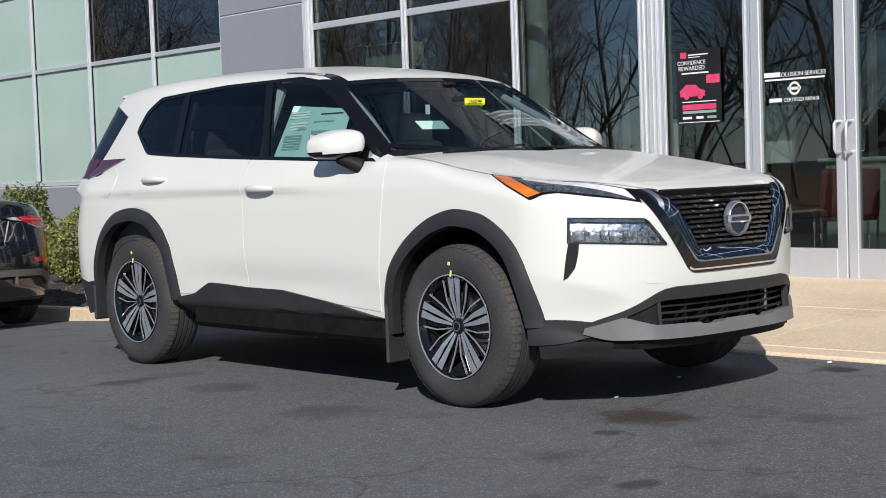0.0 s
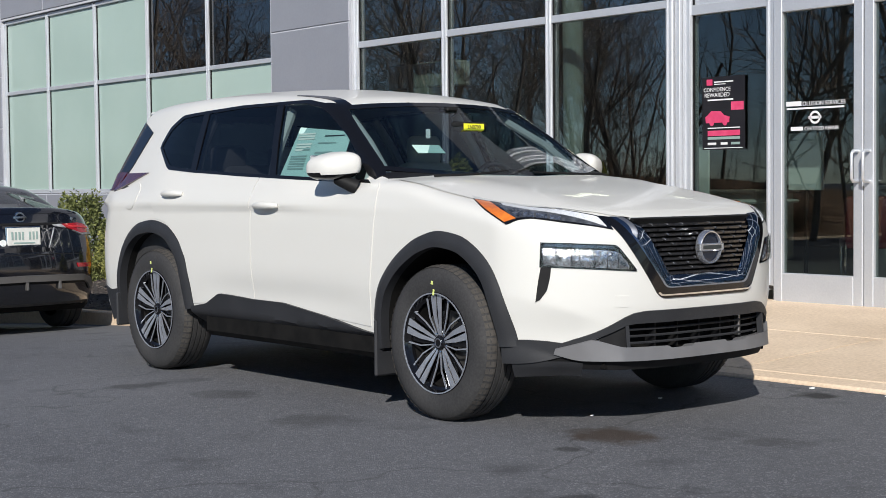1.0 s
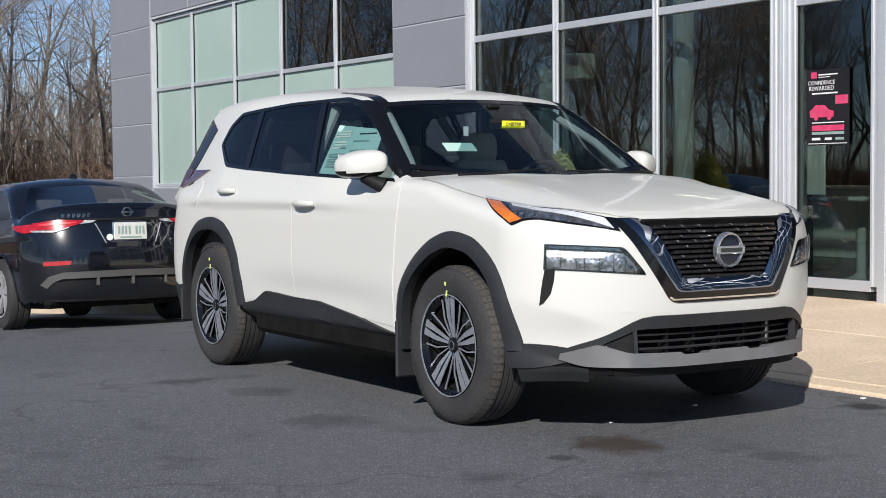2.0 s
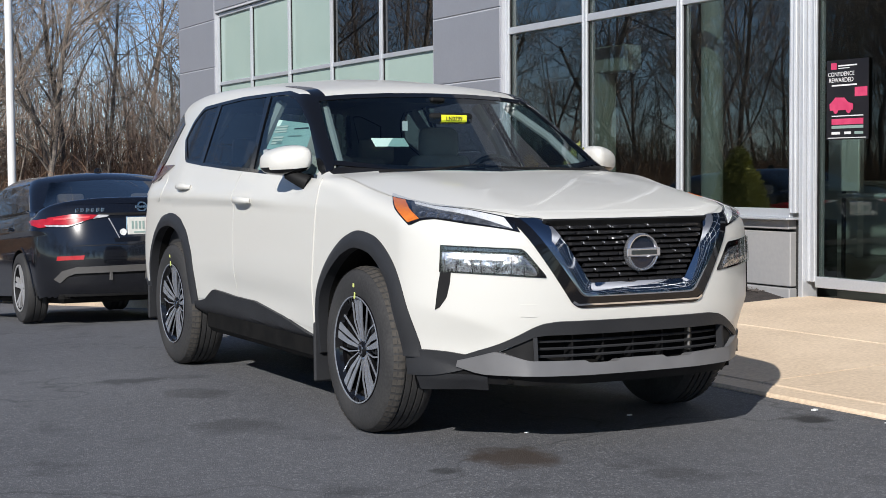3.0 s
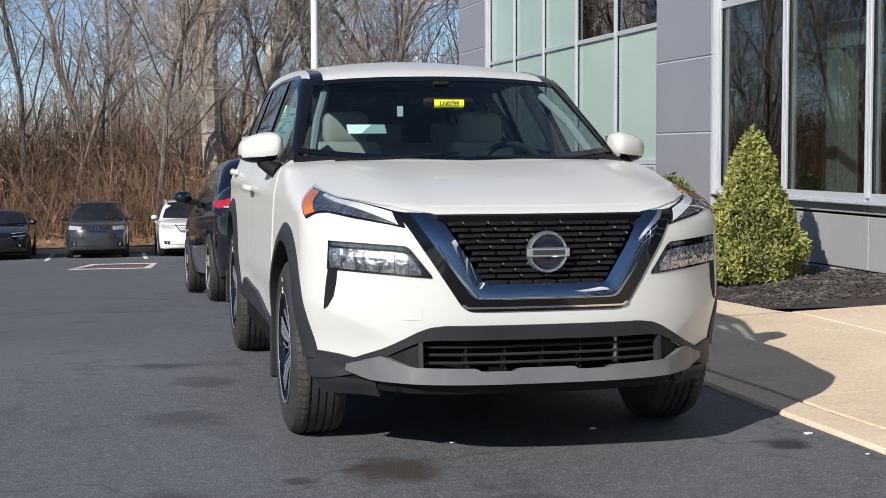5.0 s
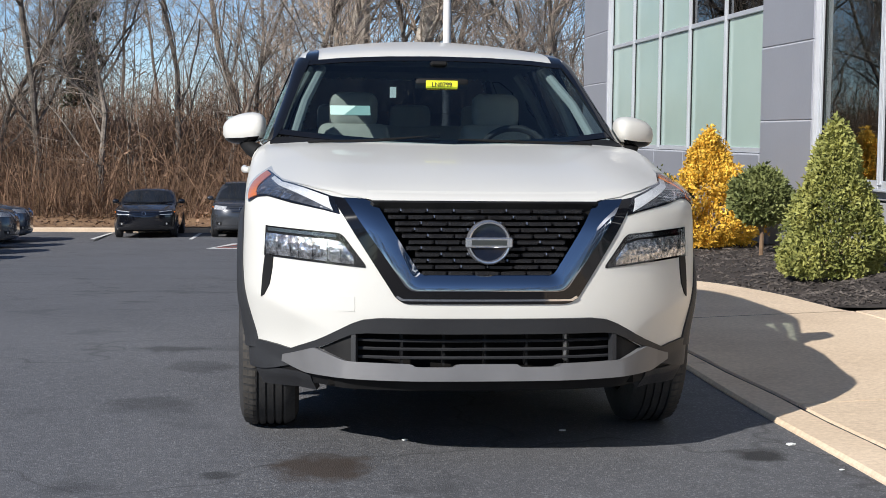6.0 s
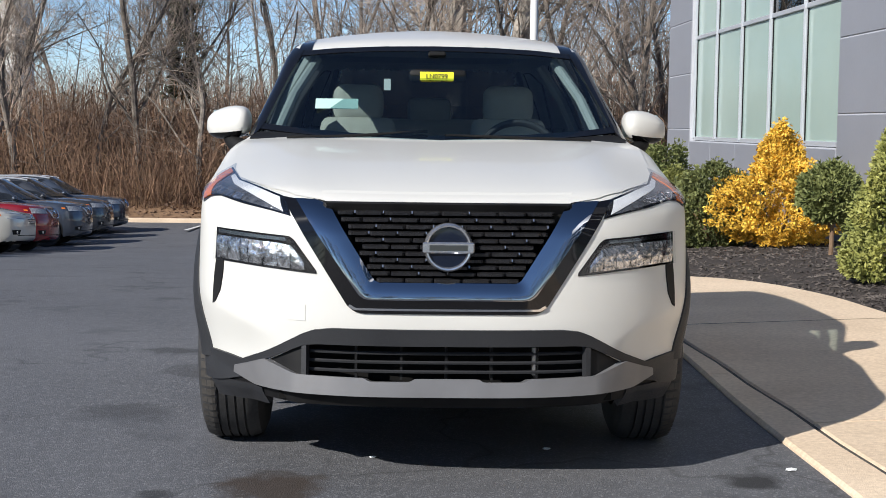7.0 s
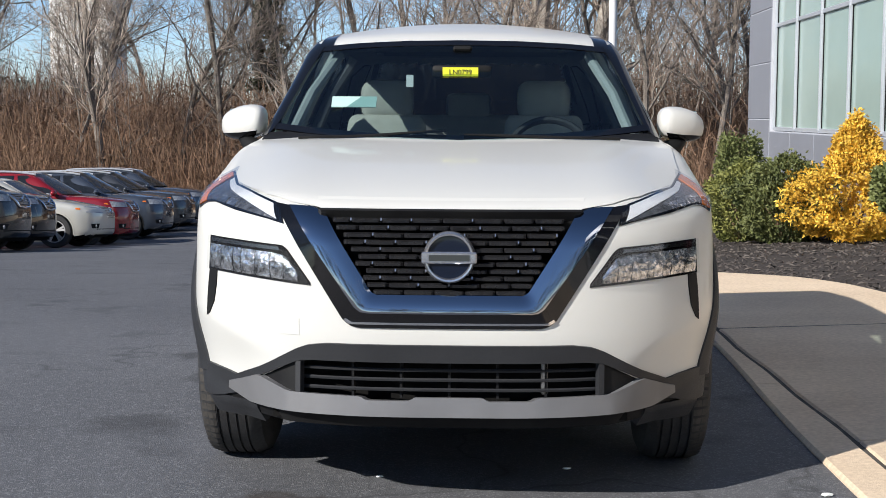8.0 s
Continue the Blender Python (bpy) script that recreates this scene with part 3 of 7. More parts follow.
part("wall_footing", box(4.355, 4.53, 1.86, 6.34, -0.3, 0.195, 0.008), BASEPANEL, wall, "grey footing strip", smooth=False)


def member(parent, y0, y1, z0, z1, x0=4.418, x1=4.52, name="mullion"):
    """An aluminium bar with a raised face strip either side of a groove."""
    bm = box(x0, x1, y0, y1, z0, z1, 0.004)
    if y1 - y0 < z1 - z0:
        w = (y1 - y0)
        box(x0 - 0.012, x0 + 0.002, y0 + 0.004, y0 + 0.32 * w, z0, z1, 0.002, bm)
        box(x0 - 0.012, x0 + 0.002, y1 - 0.32 * w, y1 - 0.004, z0, z1, 0.002, bm)
    return part(name, bm, ALU, parent, smooth=False)


def glazing(name, label, yv, zh, w, panes, sill=False):
    """A framed window: uprights at yv, rails at zh, panes with the glass that panes(i, j) gives."""
    root = new(name)
    tagged(root, label, "window", "", "structure")
    for y in yv:
        member(root, y - w / 2, y + w / 2, zh[0], zh[-1])
    for i, (a, b) in enumerate(zip(yv, yv[1:])):
        for z in zh:
            member(root, a + w / 2, b - w / 2, z - w / 2, z + w / 2, 4.420, 4.515, "rail")
        for j, (c, d) in enumerate(zip(zh, zh[1:])):
            mt = panes(i, j)
            part("pane", box(4.455, 4.467, a + w / 2 - 0.005, b - w / 2 + 0.005, c + w / 2 - 0.005, d - w / 2 + 0.005), mt, root, smooth=False)
            for y in (a + w / 2 + 0.006, b - w / 2 - 0.006):
                part("gasket", box(4.44, 4.454, y - 0.006, y + 0.006, c + w / 2, d - w / 2), MATT, root, smooth=False)
    return root


w1 = glazing("window_1", "pale green glazed curtain window with aluminium bars", [7.97, 9.46, 11.01, 12.53, 14.08, 15.60], [1.06, 2.59, 3.69], 0.055, lambda i, j: DARKGLASS if j == 1 and i < 2 else GREENGLASS)
w2 = glazing("window_2", "tall shop window with aluminium bars and dark reflections", [1.82, 3.31, 4.83, 6.33], [0.80, 2.63, 4.0, 5.3], 0.07, lambda i, j: SHOPGLASS)
part("window_sill", box(4.34, 4.50, 1.80, 6.36, 0.745, 0.765, 0.005), ALU, w2, smooth=False)
for w in (w1, w2):
    w.location.x = -0.07
# entrance: side light and a pair of glazed leaves
w3 = glazing("window_3", "side light and glazing over the entrance", [0.80, 1.68], [0.26, 2.56, 2.72, 4.0, 5.3], 0.085, lambda i, j: DOORGLASS if j != 1 else ALU)
part("jamb", box(4.37, 4.53, 1.725, 1.775, 0.12, 5.3, 0.004), ALU, w3, smooth=False)
glazing("window_4", "glazing over the entrance doors", [-2.6, -0.95, 0.755], [2.62, 2.72, 4.0, 5.3], 0.08, lambda i, j: SHOPGLASS if j else ALU)
glazing("window_5", "shop window with aluminium bars", [-12, -10.4, -8.9, -7.4, -5.9, -4.2, -2.66], [0.80, 2.63, 4.0, 5.3], 0.07, lambda i, j: SHOPGLASS)
cladding(-12, -2.6, [0.10, 0.75], (-10.5, -9, -7.5, -6, -4.5), BASEPANEL, 4.44)


def door_leaf(name, y0, y1, handle_y):
    root = new(name)
    tagged(root, "closed aluminium glass entrance door with a pull handle", "door", "", "structure")
    for a, b in ((y0, y0 + 0.085), (y1 - 0.085, y1)):
        part("stile", box(4.385, 4.46, a, b, 0.13, 2.56, 0.006), ALU, root, smooth=False)
    part("bottom_rail", box(4.385, 4.46, y0 + 0.085, y1 - 0.085, 0.13, 0.37, 0.006), ALU, root, smooth=False)
    part("top_rail", box(4.385, 4.46, y0 + 0.085, y1 - 0.085, 2.45, 2.56, 0.006), ALU, root, smooth=False)
    part("pane", box(4.418, 4.428, y0 + 0.08, y1 - 0.08, 0.365, 2.455), DOORGLASS, root, smooth=False)
    v, f = tube([(4.385, handle_y, 1.33), (4.32, handle_y, 1.33), (4.30, handle_y, 1.31), (4.30, handle_y, 1.12), (4.32, handle_y, 1.10), (4.385, handle_y, 1.10)], 0.013, 10)
    solid("pull_handle", v, f, ALU, root, label="brushed steel pull handle")
    return root


door = door_leaf("door_1", -0.085, 0.755, -0.045)
door_leaf("door_2", -0.935, -0.095, -0.145)
part("threshold", box(4.34, 4.5, -2.6, 0.80, 0.10, 0.125, 0.004), ALU, label="aluminium door threshold", kind="structure", category="trim", smooth=False)


def lettering(text, y, z, size, parent, name, x=4.412, mat=PRINTWHITE):
    c = bpy.data.curves.new(name, "FONT")
    c.body, c.size, c.align_x, c.extrude = text, size, "CENTER", 0.0006
    tmp = bpy.data.objects.new(name, c)
    scene.collection.objects.link(tmp)
    dg = bpy.context.evaluated_depsgraph_get()
    me = bpy.data.meshes.new_from_object(tmp.evaluated_get(dg))
    bpy.data.objects.remove(tmp)
    me.materials.clear()
    me.materials.append(mat)
    ob = new(name, me)
    ob.parent = parent
    ob.matrix_local = pose(x, y, z, 90, 0, -90)
    return ob


part("lettering_bar", box(4.410, 4.413, 0.50, 0.645, 1.70, 1.737), PRINTWHITE, door, smooth=False)
lettering("COLLISION SERVICES", 0.305, 1.70, 0.046, door, "lettering")
part("lettering_bar", box(4.410, 4.413, 0.10, 0.64, 1.672, 1.686), PRINTWHITE, door, smooth=False)
solid("door_emblem", *lathe([(4.412, 0.034), (4.409, 0.036), (4.409, 0.050), (4.412, 0.052)], "x", 32, (0, 0.37, 1.605)), PRINTWHITE, door, label="white ring emblem")
part("emblem_bar", box(4.409, 4.412, 0.31, 0.43, 1.594, 1.616), PRINTWHITE, door, smooth=False)
part("lettering_bar", box(4.410, 4.413, 0.485, 0.60, 1.505, 1.535), PRINTWHITE, door, smooth=False)
lettering("CERTIFIED REPAIR", 0.31, 1.505, 0.040, door, "lettering")
poster = part("poster", box(4.435, 4.441, 1.08, 1.53, 1.375, 1.985), POSTERBLACK, label="black and magenta poster behind the side light", category="poster", smooth=False)
for y0, y1, z0, z1, mt in ((1.42, 1.48, 1.915, 1.965, MAGENTA), (1.20, 1.40, 1.935, 1.945, PRINTWHITE), (1.28, 1.40, 1.918, 1.924, PRINTWHITE), (1.20, 1.47, 1.785, 1.797, PRINTWHITE), (1.09, 1.22, 1.70, 1.77, MAGENTA), (1.13, 1.47, 1.552, 1.560, PRINTWHITE), (1.13, 1.47, 1.49, 1.535, MAGENTA), (1.13, 1.47, 1.46, 1.482, INKGREY), (1.38, 1.47, 1.415, 1.435, PRINTWHITE), (1.26, 1.33, 1.415, 1.435, PRINTWHITE), (1.13, 1.22, 1.415, 1.435, INKGREY), (1.10, 1.51, 1.385, 1.391, PRINTWHITE)):
    part("printed_bar", box(4.431, 4.434, y0, y1, z0, z1), mt, poster, smooth=False)
lettering("CONFIDENCE", 1.37, 1.862, 0.046, poster, "lettering", 4.432)
lettering("REWARDED", 1.37, 1.815, 0.050, poster, "lettering", 4.432)
bm = bmesh.new()
bm.faces.new([bm.verts.new((4.431, y, z)) for y, z in ((1.49, 1.60), (1.24, 1.60), (1.235, 1.645), (1.29, 1.66), (1.33, 1.695), (1.43, 1.70), (1.47, 1.665), (1.495, 1.65))])
for yc in (1.285, 1.425):
    bmesh.ops.create_circle(bm, cap_ends=True, segments=14, radius=0.026, matrix=pose(4.4305, yc, 1.60, 0, 90, 0))
part("printed_car", bm, MAGENTA, poster, "magenta printed car shape", smooth=False)
# inside the shop
part("floor", box(4.53, 23.8, -12, 17.3, 0.05, 0.12), INFLOOR, label="dark polished showroom floor", kind="structure", category="floor", smooth=False)
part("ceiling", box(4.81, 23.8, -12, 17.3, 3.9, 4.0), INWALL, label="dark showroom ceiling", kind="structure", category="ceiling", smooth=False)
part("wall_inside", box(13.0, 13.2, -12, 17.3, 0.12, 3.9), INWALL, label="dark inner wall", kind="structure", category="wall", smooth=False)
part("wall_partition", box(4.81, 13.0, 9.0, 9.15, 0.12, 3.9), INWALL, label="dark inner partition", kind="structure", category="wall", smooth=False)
solid("column", *lathe([(0.12, 0.105), (0.2, 0.10), (3.9, 0.10)], "z", 28, (4.86, 3.50, 0)), INWHITE, label="round white column inside the shop window", category="column")
bm = box(6.2, 6.45, 6.85, 8.95, 2.30, 2.60, 0.01)
box(6.2, 6.45, 7.36, 7.76, 0.12, 2.299, 0.01, bm)
part("partition_screen", bm, INWHITE, label="pale T-shaped partition inside the shop", category="partition", smooth=False)
for x, y, w, d, h in ((7.5, 0.3, 1.8, 0.7, 1.05), (9.0, 4.6, 2.2, 0.8, 1.0)):
    desk = part("reception_desk", box(x, x + d, y, y + w, 0.12, h - 0.04, 0.02), INWHITE, label="pale reception desk in the showroom", category="desk")
    part("desk_top", box(x - 0.05, x + d + 0.05, y - 0.05, y + w + 0.05, h - 0.04, h, 0.008), INWHITE, desk)
for y in (-0.4, 0.9, 2.2, 5.6):
    post = part("inner_door_frame", box(8.6, 8.7, y, y + 0.06, 0.12, 2.4, 0.006), INWHITE, label="pale inner door frame", category="frame", smooth=False)
DARKREDSEAT = material("dark_red_leather", (0.14, 0.015, 0.02), (0.20, 0.025, 0.03), 0.4, 0, 9, coat=0.2)


def visitor_chair(x, y, turn):
    """A tub chair on a chrome sled frame."""
    chair = new("visitor_chair")
    tagged(chair, "dark red visitor chair with chrome legs on the showroom floor", "chair", "visitor chairs")
    part("seat", box(-0.26, 0.26, -0.25, 0.25, 0.38, 0.48, 0.04, seg=2), DARKREDSEAT, chair)
    back = box(-0.26, 0.26, 0.20, 0.28, 0.44, 0.86, 0.035, seg=2)
    bmesh.ops.transform(back, matrix=Matrix.Translation((0, 0.2, 0.44)) @ Matrix.Rotation(radians(-12), 4, "X") @ Matrix.Translation((0, -0.2, -0.44)), verts=back.verts)
    part("backrest", back, DARKREDSEAT, chair)
    for sx in (-0.24, 0.24):
        solid("leg", *tube([(sx, -0.24, 0.40), (sx, -0.26, 0.02), (sx, 0.24, 0.02), (sx, 0.26, 0.42)], 0.012, 8), CHROME, chair)
    chair.matrix_world = Matrix.Translation((x, y, 0.12)) @ Matrix.Rotation(radians(turn), 4, "Z")
    return chair


visitor_chair(6.1, 1.0, 130)
visitor_chair(7.3, -1.0, 60)
table = new("round_table")
tagged(table, "white round table in the showroom", "table")
solid("tabletop", *lathe([(0.86, 0.001), (0.86, 0.44), (0.845, 0.45), (0.83, 0.44), (0.83, 0.001)], "z", 36), INWHITE, table)
solid("pedestal", *lathe([(0.83, 0.05), (0.20, 0.045), (0.16, 0.10), (0.13, 0.26), (0.12, 0.27)], "z", 28), INWHITE, table)
table.location = (5.45, 1.85, 0.08)
stand = new("display_stand")
tagged(stand, "white display board on a slim stand in the showroom", "sign")
part("board", box(-0.012, 0.012, -0.19, 0.19, 0.90, 1.42, 0.004), WHITECARD, stand)
part("foot", box(-0.16, 0.16, -0.14, 0.14, 0.0, 0.02, 0.004), MATT, stand)
part("post", box(-0.015, 0.015, -0.015, 0.015, 0.02, 0.90, 0.003), MATT, stand)
stand.location = (5.9, 1.55, 0.12)
copy_thing(stand, Matrix.Translation((5.75, 2.75, 0.05)))
for x, y in ((6.5, 0.2), (8.2, 0.6), (6.5, 4.2), (8.5, 4.6), (10.5, 2.0)):
    ll = part("ceiling_light", box(x, x + 0.25, y, y + 0.7, 3.86, 3.90, 0.0), lamp_material("lamp_glow", (1.0, 0.86, 0.66), 14.0), label="small warm ceiling light", category="lamp", smooth=False)

# ---- back of the lot ----
LOT_END = 41.0
vs, fs = [], []
for j, x in enumerate(np.linspace(-70, 40, 56)):
    for k, y in enumerate((LOT_END, LOT_END + 1, LOT_END + 4, LOT_END + 10, LOT_END + 20, LOT_END + 34, LOT_END + 60)):
        zz = float(ground_z(LOT_END)) + (0.12, 0.16, 0.9, 2.2, 3.2, 3.7, 4.0)[k] + 0.35 * noise.noise((x * 0.15, y * 0.2, 3)) * (k > 1)
        vs.append((x, y + 1.5 * noise.noise((x * 0.12, 0, 7)), zz))
for j in range(55):
    for k in range(6):
        fs.append((j * 7 + k, j * 7 + k + 1, j * 7 + k + 8, j * 7 + k + 7))
solid("bank", vs, fs, LITTER, label="leaf-strewn bank rising into bare woods", kind="structure", category="ground")
zb = float(ground_z(LOT_END))
for k in range(24):
    x = -58 + 4 * k
    part("kerb_stone", box(x + 0.01, x + 3.99, LOT_END - 0.75 + 1.5 * noise.noise((x * 0.12, 0, 7)), LOT_END - 0.45 + 1.5 * noise.noise((x * 0.12, 0, 7)), zb - 0.2, zb + 0.15, 0.02), CONCRETE, pave, smooth=False)
for k in range(9):
    x = -9.05 + 2.75 * k
    y0, y1 = LOT_END - 6.2, LOT_END - 1.2
    m = [(x, y0, float(ground_z(y0)) + 0.006), (x + 0.12, y0, float(ground_z(y0)) + 0.006), (x + 0.12, y1, float(ground_z(y1)) + 0.006), (x, y1, float(ground_z(y1)) + 0.006)]
    solid("parking_line", m, [(0, 1, 2, 3)], LINEPAINT, smooth=False, label="worn white parking line", kind="structure", category="road marking")
# ---- the white crossover ----
def _rear_half(y):
    return curve(y, [-2.4, -2.1, -1.7, -1.2, 0, 1.2, 1.7, 2.1, 2.5], [0.79, 0.845, 0.878, 0.887, 0.892, 0.89, 0.878, 0.85, 0.80])


def suv_field(x, y, z):
    ax = np.abs(x)
    s = _rear_half(y) + curve(z, [0.2, 0.4, 0.62, 0.8, 0.98, 1.06, 1.2, 1.4], [-0.045, -0.018, 0.0, -0.004, -0.012, -0.026, -0.062, -0.12])
    # the flanks: a hollow above the rocker, a soft crest over the wheels
    s = s - 0.016 * np.exp(-((z - 0.52) / 0.09) ** 2) * np.exp(-(y / 0.75) ** 4)
    side = ax - s
    f = -2.252 + 0.59 * np.minimum(ax, 1.2) ** 3.08
    f = f + curve(z, [0.18, 0.26, 0.32, 0.36, 0.45, 0.58, 0.66, 0.84, 0.93, 0.99, 1.1], [0.14, 0.05, -0.005, 0.0, 0.012, 0.0, -0.002, 0.004, 0.03, 0.075, 0.2])
    # the bumper corner below the lamps leans back
    f = f + 0.36 * np.clip(0.585 - 0.42 * (0.79 - ax) - z, 0, 0.2) * np.clip((ax - 0.50) / 0.16, 0, 1)
    front = (f - y) * 0.85
    rear = y - (2.36 - 0.28 * np.minimum(ax, 1.0) ** 3 - curve(z, [0.2, 0.4, 0.75, 1.0, 1.2], [0.12, 0.02, 0.0, 0.06, 0.12]))
    hood = curve(y, [-2.35, -2.24, -2.15, -2.0, -1.7, -1.4, -1.1, -0.9, 0.5], [0.86, 0.925, 0.965, 1.012, 1.072, 1.112, 1.142, 1.155, 1.155])
    hood = hood - curve(y, [-2.0, -1.7, -1.35, -1.05, -0.85, -0.6], [0.075, 0.07, 0.05, 0.02, 0.02, 0.07]) * (ax / 0.8) ** 3 + 0.012 * np.exp(-((ax - 0.55) / 0.14) ** 2) * np.clip((-y - 0.9) / 0.4, 0, 1)
    top = z - hood
    low = smax(side, front, 0.10)
    low = smax(low, rear, 0.22)
    low = smax(low, top, 0.055)
    low = smax(low, 0.19 - z, 0.04)
    # glasshouse
    u = z - 1.13
    gs = (ax - (0.846 - 0.385 * u - 0.06 * u * np.abs(u) + curve(y, [-1.2, -0.5, 0.0, 1.2, 2.1], [-0.055, -0.032, 0.0, 0.0, -0.085]))) * 0.93
    gw = (-1.10 + 1.72 * u + 0.36 * ax * ax - y) * 0.5
    gr = (y - (2.26 - 0.62 * np.clip(z - 1.1, -1, 1) - 0.25 * np.minimum(ax, 1) ** 3)) * 0.8
    rc = curve(y, [-0.6, -0.36, 0.0, 0.5, 1.0, 1.5, 2.0, 2.3], [1.51, 1.578, 1.640, 1.682, 1.694, 1.684, 1.64, 1.59])
    gt = z - (rc - curve(y, [-0.4, 0.4], [0.10, 0.15]) * ax * ax)
    green = smax(smax(gs, gt, 0.06), gw, 0.03)
    green = smax(green, gr, 0.06)
    green = smax(green, 1.0 - z, 0.02)
    return smin(low, green, 0.035)


suv_body = Body(suv_field, -1.35, 1.5, 0.74)
B = suv_body
# outlines in plan of the side (y, z) and of the front (x, z)
WIN_FRONT = [(-0.70, 1.135), (-0.30, 1.15), (0.065, 1.168), (0.15, 1.36), (0.225, 1.562), (0.0, 1.562), (-0.15, 1.535), (-0.38, 1.43), (-0.54, 1.31), (-0.70, 1.19)]
WIN_REAR = [(0.105, 1.168), (0.44, 1.18), (0.945, 1.205), (0.98, 1.36), (1.01, 1.552), (0.65, 1.564), (0.27, 1.564), (0.18, 1.34)]
WIN_QUARTER = [(0.985, 1.213), (1.265, 1.234), (1.465, 1.360), (1.41, 1.46), (1.295, 1.530), (1.05, 1.546), (1.02, 1.37)]
ARCH_F = [(-0.862, 0.30), (-0.872, 0.45), (-0.915, 0.60), (-0.985, 0.70), (-1.10, 0.797), (-1.237, 0.866), (-1.375, 0.895), (-1.516, 0.878), (-1.65, 0.815), (-1.75, 0.722), (-1.808, 0.60), (-1.84, 0.46), (-1.85, 0.385)]
ARCH_R = [(1.865, 0.34), (1.855, 0.50), (1.79, 0.69), (1.67, 0.825), (1.525, 0.892), (1.353, 0.912), (1.193, 0.888), (1.045, 0.80), (0.948, 0.676), (0.905, 0.52), (0.885, 0.40)]


def shrunk(poly, k):
    c = np.mean(poly, axis=0)
    return [tuple(c + (np.array(p) - c) * (1 - k / np.linalg.norm(np.array(p) - c))) for p in poly]


def arch_inner(poly, hub, w):
    """The inner rim of a wheel-arch trim: the outer one drawn in toward the hub."""
    h = np.array(hub)
    return [tuple(h + (np.array(p) - h) * (1 - w / np.linalg.norm(np.array(p) - h))) for p in poly]


def make_wheel(parent, side, y, z, r=0.367, rim=0.235, width=0.235, turn=0.0, simple=False):
    """Tyre, rim barrel, machined split spokes, disc and hub at a car's corner. side: -1 or 1, outer face x = side * 0.893."""
    root = new("wheel")
    root.parent = parent
    root.location = (side * 0.893, y, z)
    s = side
    w = width
    # tyre: sidewall with a rim bead and rounded shoulder, tread grooves as real steps
    prof = [(-0.03, rim - 0.006), (-0.008, rim + 0.004), (-0.002, rim + 0.02), (0.002, rim + 0.06), (-0.004, r - 0.04), (-0.018, r - 0.014), (-0.034, r - 0.004), (-0.05, r)]
    groove = []
    for g in (0.073, 0.105, 0.137, 0.169):
        groove += [(-g + 0.004, r), (-g + 0.0035, r - 0.008), (-g - 0.0035, r - 0.008), (-g - 0.004, r)]
    prof += groove + [(-w + 0.05, r), (-w + 0.018, r - 0.014), (-w + 0.002, r - 0.05), (-w + 0.01, rim)]
    v, f = lathe([(a * s, b) for a, b in prof], "x", 72)
    tyre = solid("tyre", v, f, RUBBER, root, label="black rubber tyre with grooved tread")
    if not simple:
        # shoulder blocks: short sipes cut as raised ribs around the outer shoulder
        vv, ff = [], []
        for k in range(64):
            a = 2 * math.pi * k / 64
            for (x0, r0), (x1, r1) in (((-0.016, r - 0.014), (-0.052, r + 0.0015)),):
                for da in (-0.035, 0.035):
                    c, sn = math.cos(a + da), math.sin(a + da)
                    vv += [(x0 * s, (r0 + 0.004) * c, (r0 + 0.004) * sn), (x1 * s, r1 * c, r1 * sn), (x1 * s - 0.012 * s, (r1 + 0.0005) * c, (r1 + 0.0005) * sn)]
                n = len(vv) - 6
                ff += [(n, n + 1, n + 4, n + 3), (n + 1, n + 2, n + 5, n + 4)]
        solid("tread_block_ring", vv, ff, TREAD, tyre, smooth=False, kind="")
        # chalk marks left from the factory
        for ang, rr, hw, hh in ((92, 0.285, 0.007, 0.004), (90, 0.240, 0.005, 0.007)):
            c, sn = math.cos(radians(ang)), math.sin(radians(ang))
            bmk = box(-0.001, 0.003, -hw, hw, -hh * 2, hh * 2, 0.0008)
            bmesh.ops.transform(bmk, matrix=Matrix.Translation((s * 0.0025, -rr * c, rr * sn)) @ Matrix.Rotation(radians(14), 4, "X"), verts=bmk.verts)
            part("chalk_mark", bmk, CHALK, tyre, "yellow-green chalk mark")
    # rim barrel and lip
    v, f = lathe([(a * s, b) for a, b in [(-0.02, rim - 0.012), (-0.004, rim - 0.004), (-0.002, rim + 0.004), (-0.012, rim + 0.008), (-0.03, rim + 0.006), (-w + 0.03, rim), (-w + 0.02, rim - 0.02), (-0.03, rim - 0.026), (-0.02, rim - 0.012)]], "x", 64)
    rimo = solid("rim", v, f, BLACK, root, label="black alloy rim with machined spokes")
    v, f = lathe([(a * s, b) for a, b in [(-0.010, rim - 0.004), (-0.0005, rim - 0.003), (0.0, rim + 0.003), (-0.010, rim + 0.005)]], "x", 64)
    solid("rim_edge", v, f, MACHINED, rimo, label="thin machined rim edge")
    v, f = lathe([(a * s, b) for a, b in [(-0.032, rim - 0.016), (-0.06, rim - 0.03), (-0.16, rim - 0.035), (-0.17, 0.05), (-0.17, 0.001)]], "x", 40)
    solid("rim_barrel", v, f, UNDER, rimo, label="black inner barrel")
    # brake disc and caliper
    v, f = lathe([(a * s, b) for a, b in [(-0.10, 0.06), (-0.10, 0.15), (-0.12, 0.15), (-0.12, 0.06)]], "x", 40)
    solid("brake_disc", v, f, STEEL, root, label="bare steel brake disc")
    cal = box(-0.13 * s, -0.085 * s, 0.07, 0.13, -0.02, 0.12, 0.01)
    part("brake_caliper", cal, STEEL, root, "cast steel brake caliper")
